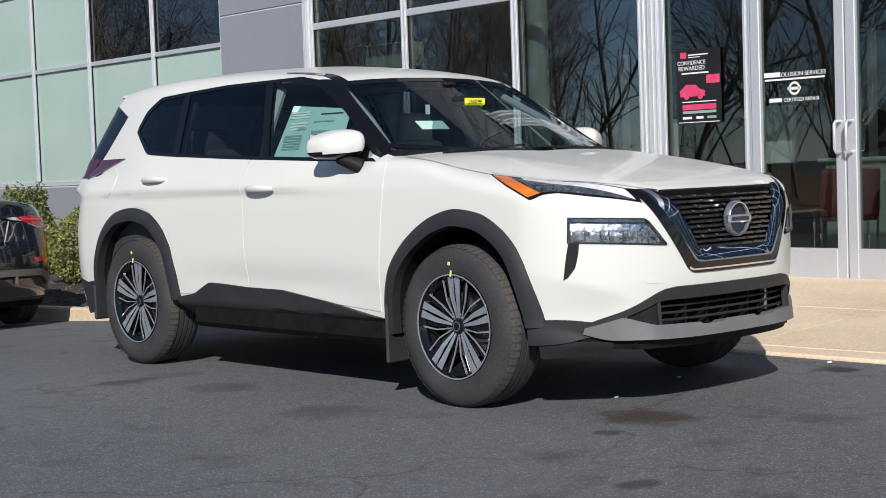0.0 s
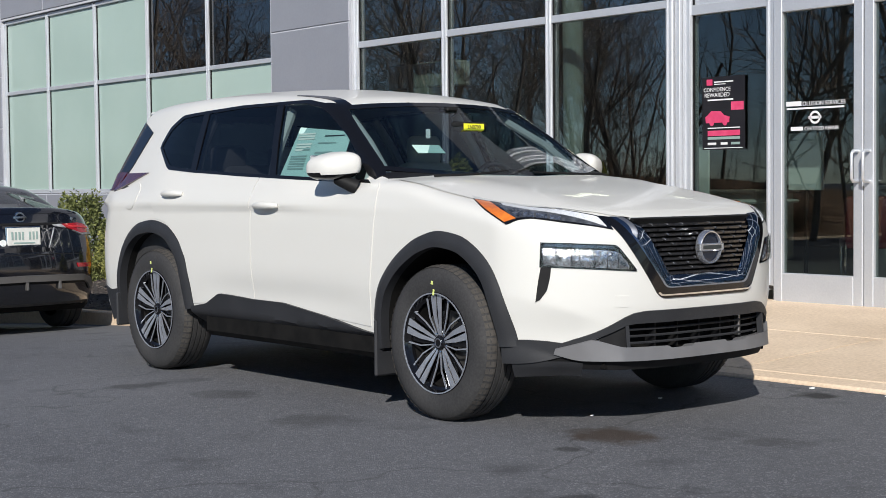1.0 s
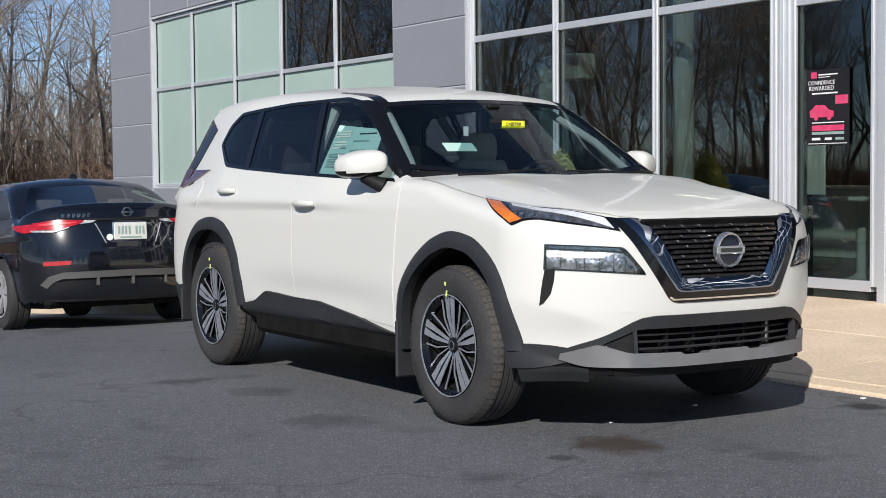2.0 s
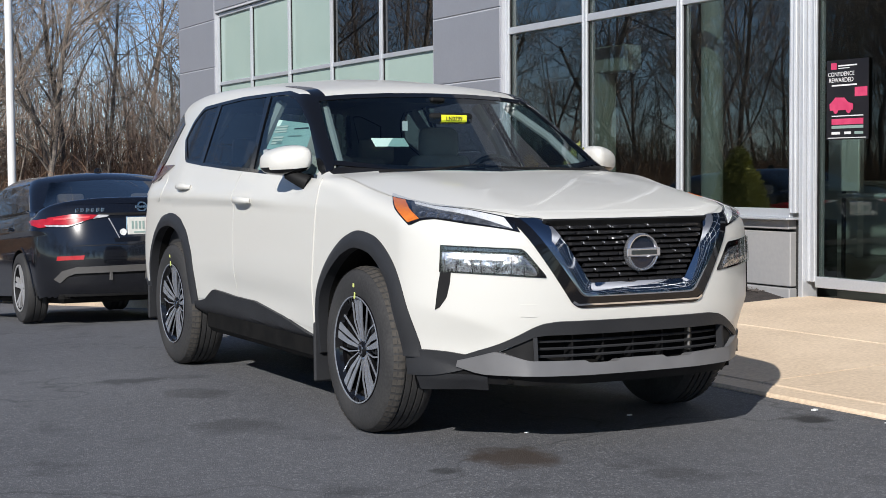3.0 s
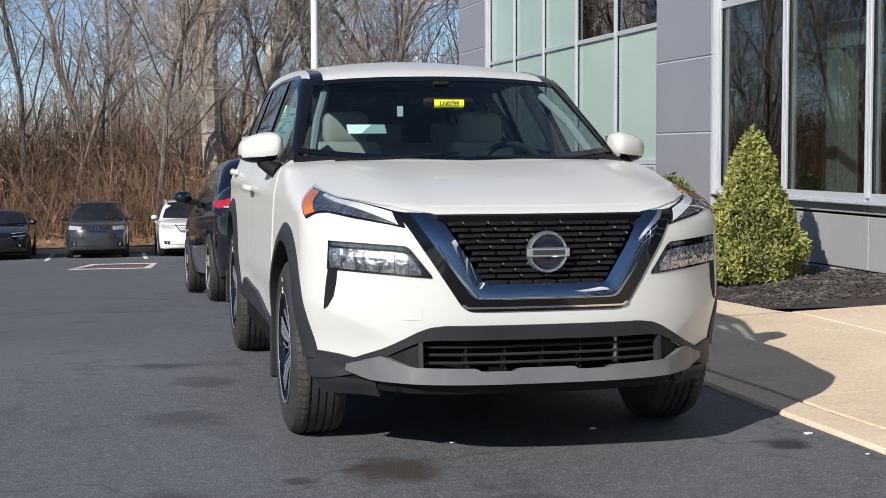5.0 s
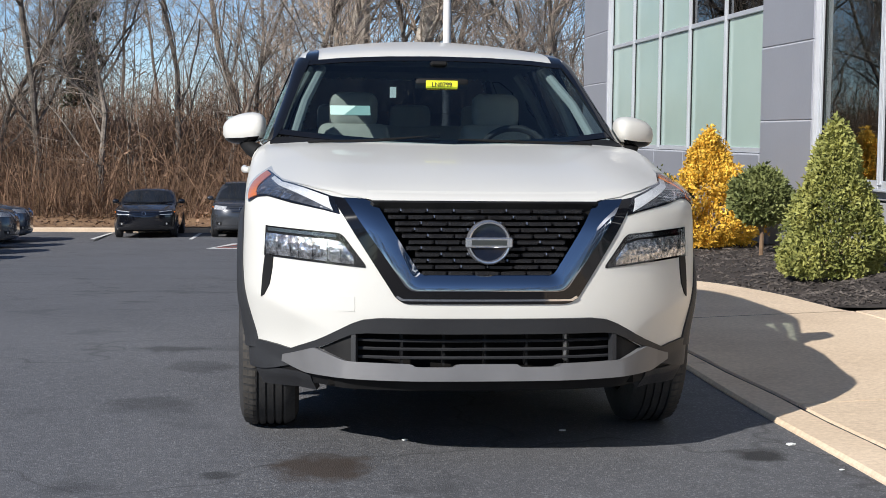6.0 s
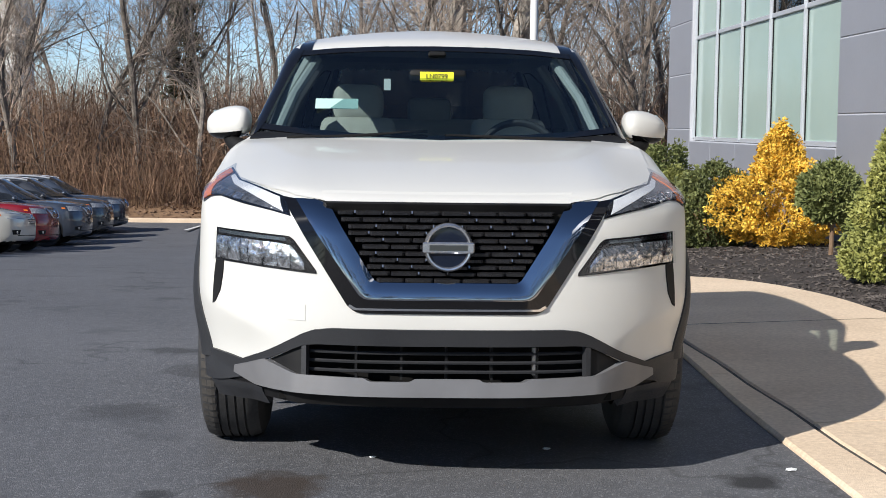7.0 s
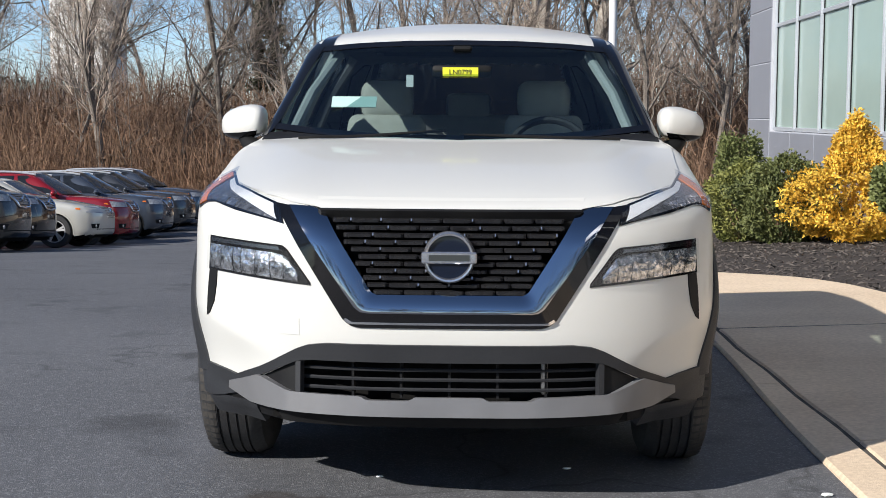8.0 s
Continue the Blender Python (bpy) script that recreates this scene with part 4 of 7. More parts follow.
    # one spoke bar: tapering, turned a little along its length
    def blade(a0, a1, r0, r1, w0, w1, x0, x1, thick):
        vs = []
        for (rr, ww, xx, aa) in ((r0, w0, x0, a0), ((r0 + r1) / 2, (w0 + w1) / 2, x0 * 0.45 + x1 * 0.55 + 0.004, (a0 + a1) / 2), (r1, w1, x1, a1)):
            c, sn = math.cos(aa), math.sin(aa)
            for sg in (-1, 1):
                for dx in (0, -thick):
                    vs.append(((xx + dx) * s, rr * c - sg * ww * sn, rr * sn + sg * ww * c))
        fs = []
        for i in (0, 4):
            fs += [(i, i + 2, i + 6, i + 4), (i + 2, i + 3, i + 7, i + 6), (i + 3, i + 1, i + 5, i + 7), (i + 1, i, i + 4, i + 5)]
        fs += [(0, 1, 3, 2), (8, 10, 11, 9)]
        return vs, fs
    for k in range(5):
        base = radians(90 + 72 * k + turn)
        # a fan of four bright bars on a black web
        for d0, d1, w0, w1, x0 in ((-34, -20.5, 0.0022, 0.0042, -0.022), (-10, -5.4, 0.0045, 0.0175, -0.014), (10, 5.4, 0.0045, 0.0175, -0.014), (34, 20.5, 0.0022, 0.0042, -0.022)):
            solid("spoke", *oriented(blade(base + radians(d0), base + radians(d1), 0.033, rim - 0.006, w0, w1, -0.036, x0, 0.005)), MACHINED, rimo, smooth=False)
        for d in (-14.5, 0, 14.5):
            solid("spoke_web", *oriented(blade(base + radians(d * 1.5), base + radians(d), 0.045, rim - 0.010, 0.005, 0.016 if d else 0.012, -0.050, -0.034, 0.015)), BLACK, rimo, smooth=False)
    v, f = lathe([(a * s, b) for a, b in [(-0.06, 0.062), (-0.046, 0.058), (-0.040, 0.040), (-0.034, 0.035), (-0.026, 0.031), (-0.024, 0.02), (-0.024, 0.0005)]], "x", 32)
    hub = solid("hub", v, f, BLACK, rimo, label="black wheel hub with chrome ring")
    v, f = lathe([(a * s, b) for a, b in [(-0.027, 0.024), (-0.0225, 0.023), (-0.0225, 0.017), (-0.027, 0.016)]], "x", 32)
    solid("hub_ring", v, f, CHROME, rimo)
    for k in range(5):
        a = radians(54 + 72 * k + turn)
        v, f = lathe([(a2 * s, b) for a2, b in [(-0.05, 0.009), (-0.036, 0.009), (-0.034, 0.006), (-0.034, 0.0005)]], "x", 8, (0, 0.045 * math.cos(a), 0.045 * math.sin(a)))
        solid("wheel_nut", v, f, CHROME, rimo)
    return root


def make_crossover():
    car = new("crossover_car")
    tagged(car, "pearl white crossover car with dark cladding, parked on asphalt", "car")
    pts, quads = B.shell(0.019, 340, 92)
    cen = pts[quads].mean(1)
    cx, cy, cz = np.abs(cen[:, 0]), cen[:, 1], cen[:, 2]
    gone = np.zeros(len(cen), bool)
    for poly in (WIN_FRONT, WIN_REAR, WIN_QUARTER):
        gone |= inside(shrunk(poly, -0.007), cy, cz) & (cx > 0.55)
    gone |= inside([(-0.775, 1.166), (-0.60, 1.150), (-0.40, 1.142), (0, 1.139), (0.40, 1.142), (0.60, 1.150), (0.775, 1.166), (0.615, 1.537), (0.25, 1.557), (-0.25, 1.557), (-0.615, 1.537)], cen[:, 0], cz) & (cy < -0.1) & (cy > -1.25) & (cz > 1.139)
    gone |= inside([(-0.62, 1.22), (0.62, 1.22), (0.52, 1.54), (-0.52, 1.54)], cen[:, 0], cz) & (cy > 1.6)
    for poly, hub in ((ARCH_F, (-1.3525, 0.365)), (ARCH_R, (1.3525, 0.365))):
        gone |= inside(arch_inner(poly + [(poly[-1][0], 0.1), (poly[0][0], 0.1)], hub, 0.035), cy, cz) & (cx > 0.55)
    gone |= (cz < 0.30) | ((cz < 0.345) & (cy < -1.75)) | ((cz < 0.40) & (np.abs(cy) < 0.9) & (cx < 0.8))
    gone |= inside([(-0.92, 0.10), (0.93, 0.10), (0.93, 0.40), (0.72, 0.425), (0.585, 0.488), (0.46, 0.486), (0.24, 0.475), (-0.06, 0.472), (-0.46, 0.427), (-0.92, 0.360)], cy, cz) & (cx > 0.5)
    # mouth of the grille and of the lower intake
    gone |= inside([(-0.462, 0.958), (0.462, 0.958), (0.280, 0.655), (-0.280, 0.655)], cen[:, 0], cz) & (cy < -2.0)
    gone |= inside([(-0.60, 0.42), (-0.50, 0.47), (-0.46, 0.50), (0.46, 0.50), (0.50, 0.47), (0.60, 0.42), (0.50, 0.345), (-0.50, 0.345)], cen[:, 0], cz) & (cy < -2.0)
    keep = quads[~gone]
    used, inv = np.unique(keep, return_inverse=True)
    solid("body_shell", pts[used].tolist(), inv.reshape(-1, 4).tolist(), WHITE, car, label="pearl white painted body")

    # outer panels stand a hair proud, so that real gaps run round them
    fr = [(-0.80, 1.135), (-0.885, 1.11), (-0.885, 1.0), (-0.876, 0.91), (-0.862, 0.74), (-0.85, 0.60), (-0.84, 0.41)]
    mid = [(0.21, 1.158), (0.236, 1.10), (0.240, 0.97), (0.235, 0.77), (0.226, 0.585), (0.231, 0.50), (0.235, 0.482)]
    mid2 = [(p[0] + 0.006, p[1]) for p in mid]
    rr = [(1.27, 1.207), (1.345, 1.172), (1.372, 1.09), (1.350, 1.0), (1.335, 0.925), (1.19, 0.90), (1.04, 0.81), (0.95, 0.69), (0.905, 0.55), (0.885, 0.43)]
    for s in (-1, 1):
        d1 = B.strip(B.side(rail(fr, 40, True), s), B.side(rail(mid, 40, True), s), 40, 40, 0.0035, 0.012)
        d2 = B.strip(B.side(rail(mid2, 40, True), s), B.side(rail(rr, 40), s), 40, 44, 0.0035, 0.012)
        for d, hy, hz in ((d1, 0.065, 1.0), (d2, 1.11, 1.065)):
            door = solid("door", *oriented(d), WHITE, car)
            make_handle(door, s, hy, hz)
    hood_l = [(-0.745, -0.925), (-0.79, -0.965), (-0.805, -1.06), (-0.80, -1.2), (-0.785, -1.5), (-0.72, -1.80), (-0.60, -2.015), (-0.50, -2.105), (-0.39, -2.155), (0.0, -2.182)]
    a = B.top(rail(hood_l, 60))
    mida = B.top(rail([(-0.0, -1.108), (0.0, -2.182)], 60))
    left = B.strip(a, mida, 60, 34, 0.004, 0.0)
    vs, fs = left
    vs = np.array(vs)
    hood = joined((vs.tolist(), fs), mirrored((vs.tolist(), fs)))
    solid("hood", *hood, WHITE, car)

    # cladding round the arches
    for poly, hub, w in ((ARCH_F, (-1.3525, 0.365), 0.075), (ARCH_R, (1.3525, 0.365), 0.075)):
        inn = arch_inner(poly, hub, w)
        for s in (-1, 1):
            n = 60
            o, i = B.side(rail(poly, n, True), s), B.side(rail(inn, n, True), s)
            v, f = B.strip(o, i, n, 8, 0.006, 0.0, snap=False, bulge=0.008)
            v = [list(p) for p in v]
            # flare: the inner rim stands out farther, then turns in
            for r in range(n):
                for k in range(8):
                    v[r * 8 + k][0] += s * 0.016 * (k / 7)
            base = len(v)
            for r in range(n):
                p = v[r * 8 + 7]
                v.append([p[0] - s * 0.05, p[1], p[2]])
                p = v[r * 8]
                v.append([p[0] - s * 0.02, p[1], p[2]])
            for r in range(n - 1):
                f.append((r * 8 + 7, (r + 1) * 8 + 7, base + 2 * (r + 1), base + 2 * r))
                f.append((r * 8, (r + 1) * 8, base + 2 * (r + 1) + 1, base + 2 * r + 1))
            solid("wheel_arch_trim", *oriented((v, f)), CLAD, car, label="dark grey plastic arch cladding")
            # liner: the dark inside of the wheel well
            lv, lf = [], []
            for r in range(n):
                p = v[base + 2 * r]
                lv += [(p[0], p[1], p[2]), (s * 0.50, p[1], p[2] + 0.01), (s * 0.46, hub[0], hub[1])]
            for r in range(n - 1):
                lf += [(3 * r, 3 * r + 1, 3 * r + 4, 3 * r + 3), (3 * r + 1, 3 * r + 2, 3 * r + 5, 3 * r + 4)]
            solid("wheel_well_liner", lv, lf, UNDER, car, label="black wheel well liner")
    # rocker cladding
    rt = [(-0.865, 0.378), (-0.78, 0.388), (-0.46, 0.440), (-0.06, 0.486), (0.24, 0.489), (0.46, 0.500), (0.585, 0.503), (0.72, 0.440), (0.895, 0.414)]
    rb = [(-0.865, 0.27), (0.895, 0.27)]
    for s in (-1, 1):
        v, f = B.strip(B.side(rail(rt, 70), s), B.side(rail(rb, 70), s), 70, 10, 0.010, 0.03, snap=False)
        v = [[p[0] + s * 0.010 - s * 0.17 * max(0.0, (0.385 - p[2]) / 0.115) ** 1.2, p[1], p[2]] for p in v]
        solid("rocker_trim", *oriented((v, f)), CLAD, car, label="dark grey plastic sill cladding")
    part("underbody", box(-0.70, 0.70, -1.92, 2.10, 0.25, 0.42, 0.05), UNDER, car, "black underbody")
    part("floor_pan", box(-0.86, 0.86, -0.86, 0.80, 0.25, 0.40, 0.03), UNDER, car, "black floor pan")
    # mud flaps behind the wheels
    for s in (-1, 1):
        for y in (-0.915, 1.79):
            part("mud_flap", box(s * 0.905, s * 0.72, y, y + 0.022, 0.17 if y < 0 else 0.24, 0.45, 0.008), CLAD, car, "dark grey mud flap")
    for s in (-1, 1):
        for y, t in ((-1.3525, 0), (1.3525, 6)):
            make_wheel(car, s, y, 0.367, turn=t)
    make_front(car)
    make_glass(car)
    make_rear(car)
    make_cabin(car)
    return car


def make_handle(door, s, y, z):
    base = B.side([(y, z)], s)[0]
    n = 14
    path = [(base[0] + s * (0.004 + 0.027 * math.sin(math.pi * min(max((k / (n - 1)) * 1.0, 0), 1)) ** 0.45), y - 0.115 + 0.23 * k / (n - 1), z + 0.008 - 0.006 * abs(k / (n - 1) - 0.5)) for k in range(n)]
    v, f = tube(path, [0.011 + 0.006 * math.sin(math.pi * k / (n - 1)) for k in range(n)], 10)
    v = [(base[0] + (p[0] - base[0]) , p[1], z + (p[2] - z) * 1.15) for p in v]
    solid("door_handle", v, f, WHITE, door)

def fstrip(name, top, bottom, mat, parent, off=0.004, skirt=0.012, n=40, m=6, both=True, label="", smooth=False, bulge=0.0, snap=True):
    """A panel on the front face between two lines of (x, z); mirrored to the other side as one mesh when it reaches the middle, else as two."""
    a, b = B.front(rail(top, n, smooth)), B.front(rail(bottom, n, smooth))
    vf = oriented(B.strip(a, b, n, m, off, skirt, snap=False, bulge=bulge))
    if both and abs(top[-1][0]) < 1e-6:
        return [solid(name, *joined(vf, mirrored(vf)), mat, parent, label=label)]
    out = [solid(name, *vf, mat, parent, label=label)]
    if both:
        out.append(solid(name, *mirrored(vf), mat, parent, label=label))
    return out


def strip3(name, a, b, mat, parent, off=0.004, skirt=0.012, n=40, m=6, label="", smooth=True):
    """A panel between two lines given near the skin in space, on both sides."""
    vf = oriented(B.strip(B.snap(rail(a, n, smooth)), B.snap(rail(b, n, smooth)), n, m, off, skirt))
    return [solid(name, *vf, mat, parent, label=label), solid(name, *mirrored(vf), mat, parent, label=label)]


def make_front(car):
    # grille: dark cavity, rows of staggered blades, chrome V, black surround
    grille = part("grille", box(-0.42, 0.42, -2.15, -2.05, 0.64, 0.945, 0.0), UNDER, car, "black grille with staggered blades")
    rg = random.Random(5)
    for r in range(12):
        z = 0.699 + r * 0.0218
        half = 0.236 + (z - 0.69) / 0.245 * 0.138
        vs, fs, tv, tf = [], [], [], []
        step = 0.094
        shift = step * (0.0, 0.5, 0.25, 0.75)[r % 4]
        k0 = int(-half / step) - 2
        for k in range(k0, -k0 + 1):
            x0, x1 = k * step + shift - step * 0.485, k * step + shift + step * 0.485
            x0, x1 = max(x0, -half), min(x1, half)
            if x1 - x0 < 0.02:
                continue
            ym = float(B.front([((x0 + x1) / 2, z)])[0][1])
            q = len(vs)
            # a blade: a flat bright brow, a face that falls back below, chamfered ends
            for xx, t in ((x0, 0.0), (x0 + 0.008, 1.0), (x1 - 0.008, 1.0), (x1, 0.0)):
                y0 = ym + 0.016 - 0.008 * t
                vs += [(xx, y0 + 0.014, z + 0.0090), (xx, y0, z + 0.0055), (xx, y0 + 0.004, z - 0.0045), (xx, y0 + 0.026, z - 0.0085), (xx, ym + 0.06, z - 0.006), (xx, ym + 0.06, z + 0.0075)]
            for i in range(3):
                for j in range(6):
                    fs.append((q + 6 * i + j, q + 6 * i + (j + 1) % 6, q + 6 * i + 6 + (j + 1) % 6, q + 6 * i + 6 + j))
            fs += [tuple(q + i for i in range(6)), tuple(q + 18 + i for i in range(5, -1, -1))]
            # random satin-chrome slivers stand in for glints at the blade ends
            if rg.random() < 0.55 and x1 < half - 0.01:
                n = len(tv)
                for dx in (-0.0018, 0.0018):
                    tv += [(x1 + dx, ym + 0.010, z + 0.009), (x1 + dx, ym + 0.007, z + 0.001), (x1 + dx, ym + 0.03, z - 0.001), (x1 + dx, ym + 0.03, z + 0.010)]
                tf += [(n, n + 1, n + 5, n + 4), (n + 1, n + 2, n + 6, n + 5), (n + 2, n + 3, n + 7, n + 6), (n + 3, n, n + 4, n + 7), (n, n + 3, n + 2, n + 1), (n + 4, n + 5, n + 6, n + 7)]
        bar = solid("grille_bar", *oriented((vs, fs)), GRILLEBLACK, grille, smooth=False)
        for n in range(0, len(tv), 8):
            solid("blade_glint", *oriented((tv[n:n + 8], [tuple(i % 8 for i in q) for q in tf[:6]])), BADGE, bar, smooth=False)
    fstrip("grille_surround", [(-0.548, 0.962), (-0.535, 0.940), (-0.325, 0.612), (-0.30, 0.596), (-0.28, 0.592), (0, 0.592)], [(-0.500, 0.955), (-0.485, 0.932), (-0.288, 0.650), (-0.27, 0.642), (-0.25, 0.641), (0, 0.641)], BLACK, car, 0.006, 0.03, 50, 6, label="gloss black grille surround")
    fstrip("grille_edge_strip", [(-0.325, 0.615), (-0.305, 0.603), (0, 0.603)], [(-0.318, 0.622), (-0.298, 0.610), (0, 0.610)], CHROME, car, 0.010, 0.01, 30, 3, label="thin chrome strip under the grille")
    ch = fstrip("chrome_v", [(-0.506, 0.956), (-0.485, 0.930), (-0.290, 0.652), (-0.272, 0.640), (-0.25, 0.637), (0, 0.637)], [(-0.396, 0.946), (-0.386, 0.930), (-0.243, 0.704), (-0.232, 0.695), (-0.215, 0.693), (0, 0.693)], SMOKECHROME, car, 0.008, 0.04, 60, 12, label="polished chrome V of the grille", bulge=0.003)
    for half in (0, 1):
        n = 60 * 12
        start = half * (len(ch[0].data.vertices) // 2)
        for i in range(n):
            ch[0].data.vertices[start + i].co.y += 0.020 * ((i % 12) / 11) ** 1.3
    fstrip("hood_lip", [(-0.42, 0.982), (-0.2, 0.980), (0, 0.980)], [(-0.405, 0.945), (-0.2, 0.943), (0, 0.943)], WHITE, car, 0.006, 0.03, 30, 5)
    fstrip("grille_top_strip", [(-0.412, 0.947), (0, 0.947)], [(-0.402, 0.941), (0, 0.941)], MATT, grille, 0.009, 0.03, 20, 3)
    # badge
    yb = -2.268
    ring = lathe([(yb + 0.02, 0.064), (yb, 0.065), (yb - 0.008, 0.068), (yb - 0.009, 0.073), (yb, 0.079), (yb + 0.02, 0.080)], "y", 48, (0, 0, 0.812))
    badge = solid("badge", *ring, BADGE, car, label="round chrome badge with a bar")
    solid("badge_disc", *lathe([(yb + 0.004, 0.0005), (yb + 0.002, 0.03), (yb + 0.004, 0.066), (yb + 0.02, 0.066)], "y", 40, (0, 0, 0.812)), material("badge_blue_black", (0.006, 0.010, 0.022), rough=0.1), badge)
    part("badge_bar", box(-0.084, 0.084, yb - 0.012, yb + 0.01, 0.794, 0.830, 0.004), BADGE, badge, "chrome bar with dark lettering bar")
    part("lettering_bar", box(-0.062, 0.062, yb - 0.0145, yb - 0.008, 0.803, 0.821, 0.0), INKDARK, badge, "dark lettering bar")
    # upper lamps
    tip = (-0.775, -1.490, 1.052)
    top = [tip, (-0.785, -1.62, 1.040), (-0.762, -1.80, 1.022), (-0.66, -1.98, 0.998), (-0.55, -2.09, 0.965), (-0.525, -2.125, 0.935)]
    low = [tip, (-0.832, -1.66, 0.988), (-0.848, -1.815, 0.927), (-0.815, -1.858, 0.950), (-0.778, -1.906, 0.955), (-0.69, -2.02, 0.935), (-0.578, -2.117, 0.916), (-0.518, -2.152, 0.902)]
    for ob in strip3("headlamp", top, low, BLACK, car, 0.003, 0.03, 60, 8, "clear headlamp with an amber side marker in a black housing", smooth=False):
        s = -1 if min(v.co.x for v in ob.data.vertices) < 0 else 1

        def lay(nm, aa, bb, mat, off, n=30, m=4, lab="", skirt=0.006):
            vf = oriented(B.strip(B.snap(rail(aa, n)), B.snap(rail(bb, n)), n, m, off, skirt))
            return solid(nm, *(vf if s < 0 else mirrored(vf)), mat, ob, label=lab)
        lay("amber_marker", [(-0.795, -1.535, 1.040), (-0.828, -1.66, 0.992), (-0.843, -1.800, 0.938)], [(-0.795, -1.625, 1.036), (-0.818, -1.74, 0.995), (-0.818, -1.845, 0.955)], AMBER, 0.006, 20, 5, "amber reflector")
        lay("lamp_inside", [(-0.792, -1.665, 1.033), (-0.762, -1.815, 1.016), (-0.66, -1.985, 0.992), (-0.558, -2.088, 0.960)], [(-0.825, -1.835, 0.956), (-0.778, -1.895, 0.962), (-0.69, -2.01, 0.943), (-0.540, -2.13, 0.912)], LAMPDARK, 0.0045, 36, 6, "smoke-grey lamp inside")
        lay("light_strip", [(-0.786, -1.69, 1.030), (-0.758, -1.83, 1.013), (-0.66, -1.985, 0.990), (-0.558, -2.088, 0.958)], [(-0.792, -1.715, 1.020), (-0.768, -1.855, 1.001), (-0.675, -2.0, 0.970), (-0.61, -2.07, 0.944), (-0.540, -2.132, 0.914)], LAMPGUIDE, 0.007, 36, 5, "pale light guide")
        for k in range(4):
            f0, f1 = k / 4, (k + 0.82) / 4
            at = lambda f, lo: tuple(np.array((-0.815, -1.80, 0.990)) * (1 - f) + np.array((-0.68, -2.0, 0.960)) * f + np.array((-0.006, -0.012, -0.026 + 0.008 * f)) * lo)
            lay("lamp_bowl", [at(f0, 0), at(f1, 0)], [at(f0, 1), at(f1, 1)], REFLECT, 0.006, 8, 4, "mirrored lamp bowl")
        lay("lens", top, low, GLASS_LAMP, 0.011, 50, 6, "clear lens", 0.0)
    # lower lamps: housing, faceted reflectors, lens
    for ob in fstrip("lower_headlamp", [(-0.784, 0.852), (-0.70, 0.848), (-0.525, 0.838), (-0.508, 0.828), (-0.432, 0.728)], [(-0.790, 0.742), (-0.70, 0.737), (-0.56, 0.727), (-0.50, 0.722), (-0.430, 0.717)], BLACK, car, 0.003, 0.02, 40, 6, label="clear lower headlamp with faceted reflectors in a black frame"):
        s = -1 if min(v.co.x for v in ob.data.vertices) < 0 else 1
        upper = lambda x: np.interp(x, [-0.784, -0.70, -0.525, -0.508, -0.45], [0.852, 0.848, 0.838, 0.828, 0.752])
        lower = lambda x: np.interp(x, [-0.790, -0.70, -0.56, -0.50, -0.45], [0.742, 0.737, 0.727, 0.722, 0.718])
        xs = [-0.780, -0.738, -0.690, -0.662, -0.612, -0.560, -0.515, -0.468]
        for x0, x1 in zip(xs, xs[1:]):
            a0, a1, b0, b1 = upper(x0) - 0.026, upper(x1) - 0.026, lower(x0) + 0.008, lower(x1) + 0.008
            if a1 - b1 < 0.01:
                a1 = b1 + 0.012
            vf = oriented(B.strip(B.front(rail([(x0 + 0.0012, a0), (x1 - 0.0012, a1)], 6)), B.front(rail([(x0 + 0.0012, b0), (x1 - 0.0012, b1)], 6)), 6, 4, 0.005, 0.004, snap=False, bulge=0.006))
            solid("reflector_cell", *(vf if s < 0 else mirrored(vf)), REFLECT, ob, smooth=False, label="mirrored reflector cell")
        vf = oriented(B.strip(B.front(rail([(-0.774, 0.846), (-0.70, 0.842), (-0.535, 0.832)], 20)), B.front(rail([(-0.774, 0.834), (-0.70, 0.830), (-0.530, 0.821)], 20)), 20, 3, 0.006, 0.003, snap=False))
        solid("brow_strip", *(vf if s < 0 else mirrored(vf)), DARKCHROME, ob)
        vf = oriented(B.strip(B.front(rail([(-0.784, 0.852), (-0.70, 0.848), (-0.525, 0.838), (-0.508, 0.828), (-0.432, 0.728)], 40)), B.front(rail([(-0.790, 0.742), (-0.70, 0.737), (-0.56, 0.727), (-0.50, 0.722), (-0.430, 0.717)], 40)), 40, 6, 0.012, 0.0, snap=False))
        solid("lens", *(vf if s < 0 else mirrored(vf)), GLASS_LAMP, ob, label="clear lens")
    fstrip("air_slit", [(-0.786, 0.745), (-0.792, 0.70), (-0.797, 0.65), (-0.801, 0.588)], [(-0.757, 0.741), (-0.760, 0.70), (-0.770, 0.64), (-0.790, 0.598)], MATT, car, 0.004, 0.015, 20, 4, label="black air slit below the lamp")
    vf = B.strip(B.front(rail([(-0.528, 0.612), (-0.468, 0.612)], 8)), B.front(rail([(-0.528, 0.560), (-0.468, 0.560)], 8)), 8, 6, 0.0018, 0.006, snap=False)
    solid("tow_cap", *oriented(vf), WHITE, car)
    # lower fascia
    fstrip("bumper_band", [(-0.705, 0.398), (-0.60, 0.448), (-0.48, 0.516), (-0.44, 0.532), (-0.38, 0.540), (0, 0.540)], [(-0.71, 0.372), (-0.625, 0.405), (-0.505, 0.464), (-0.47, 0.480), (-0.42, 0.485), (0, 0.485)], CLAD, car, 0.010, 0.03, 60, 6, label="dark grey plastic band over the intake")
    intake = part("lower_intake", box(-0.50, 0.50, -2.10, -2.02, 0.33, 0.50, 0.0), UNDER, car, "black lower intake with slats")
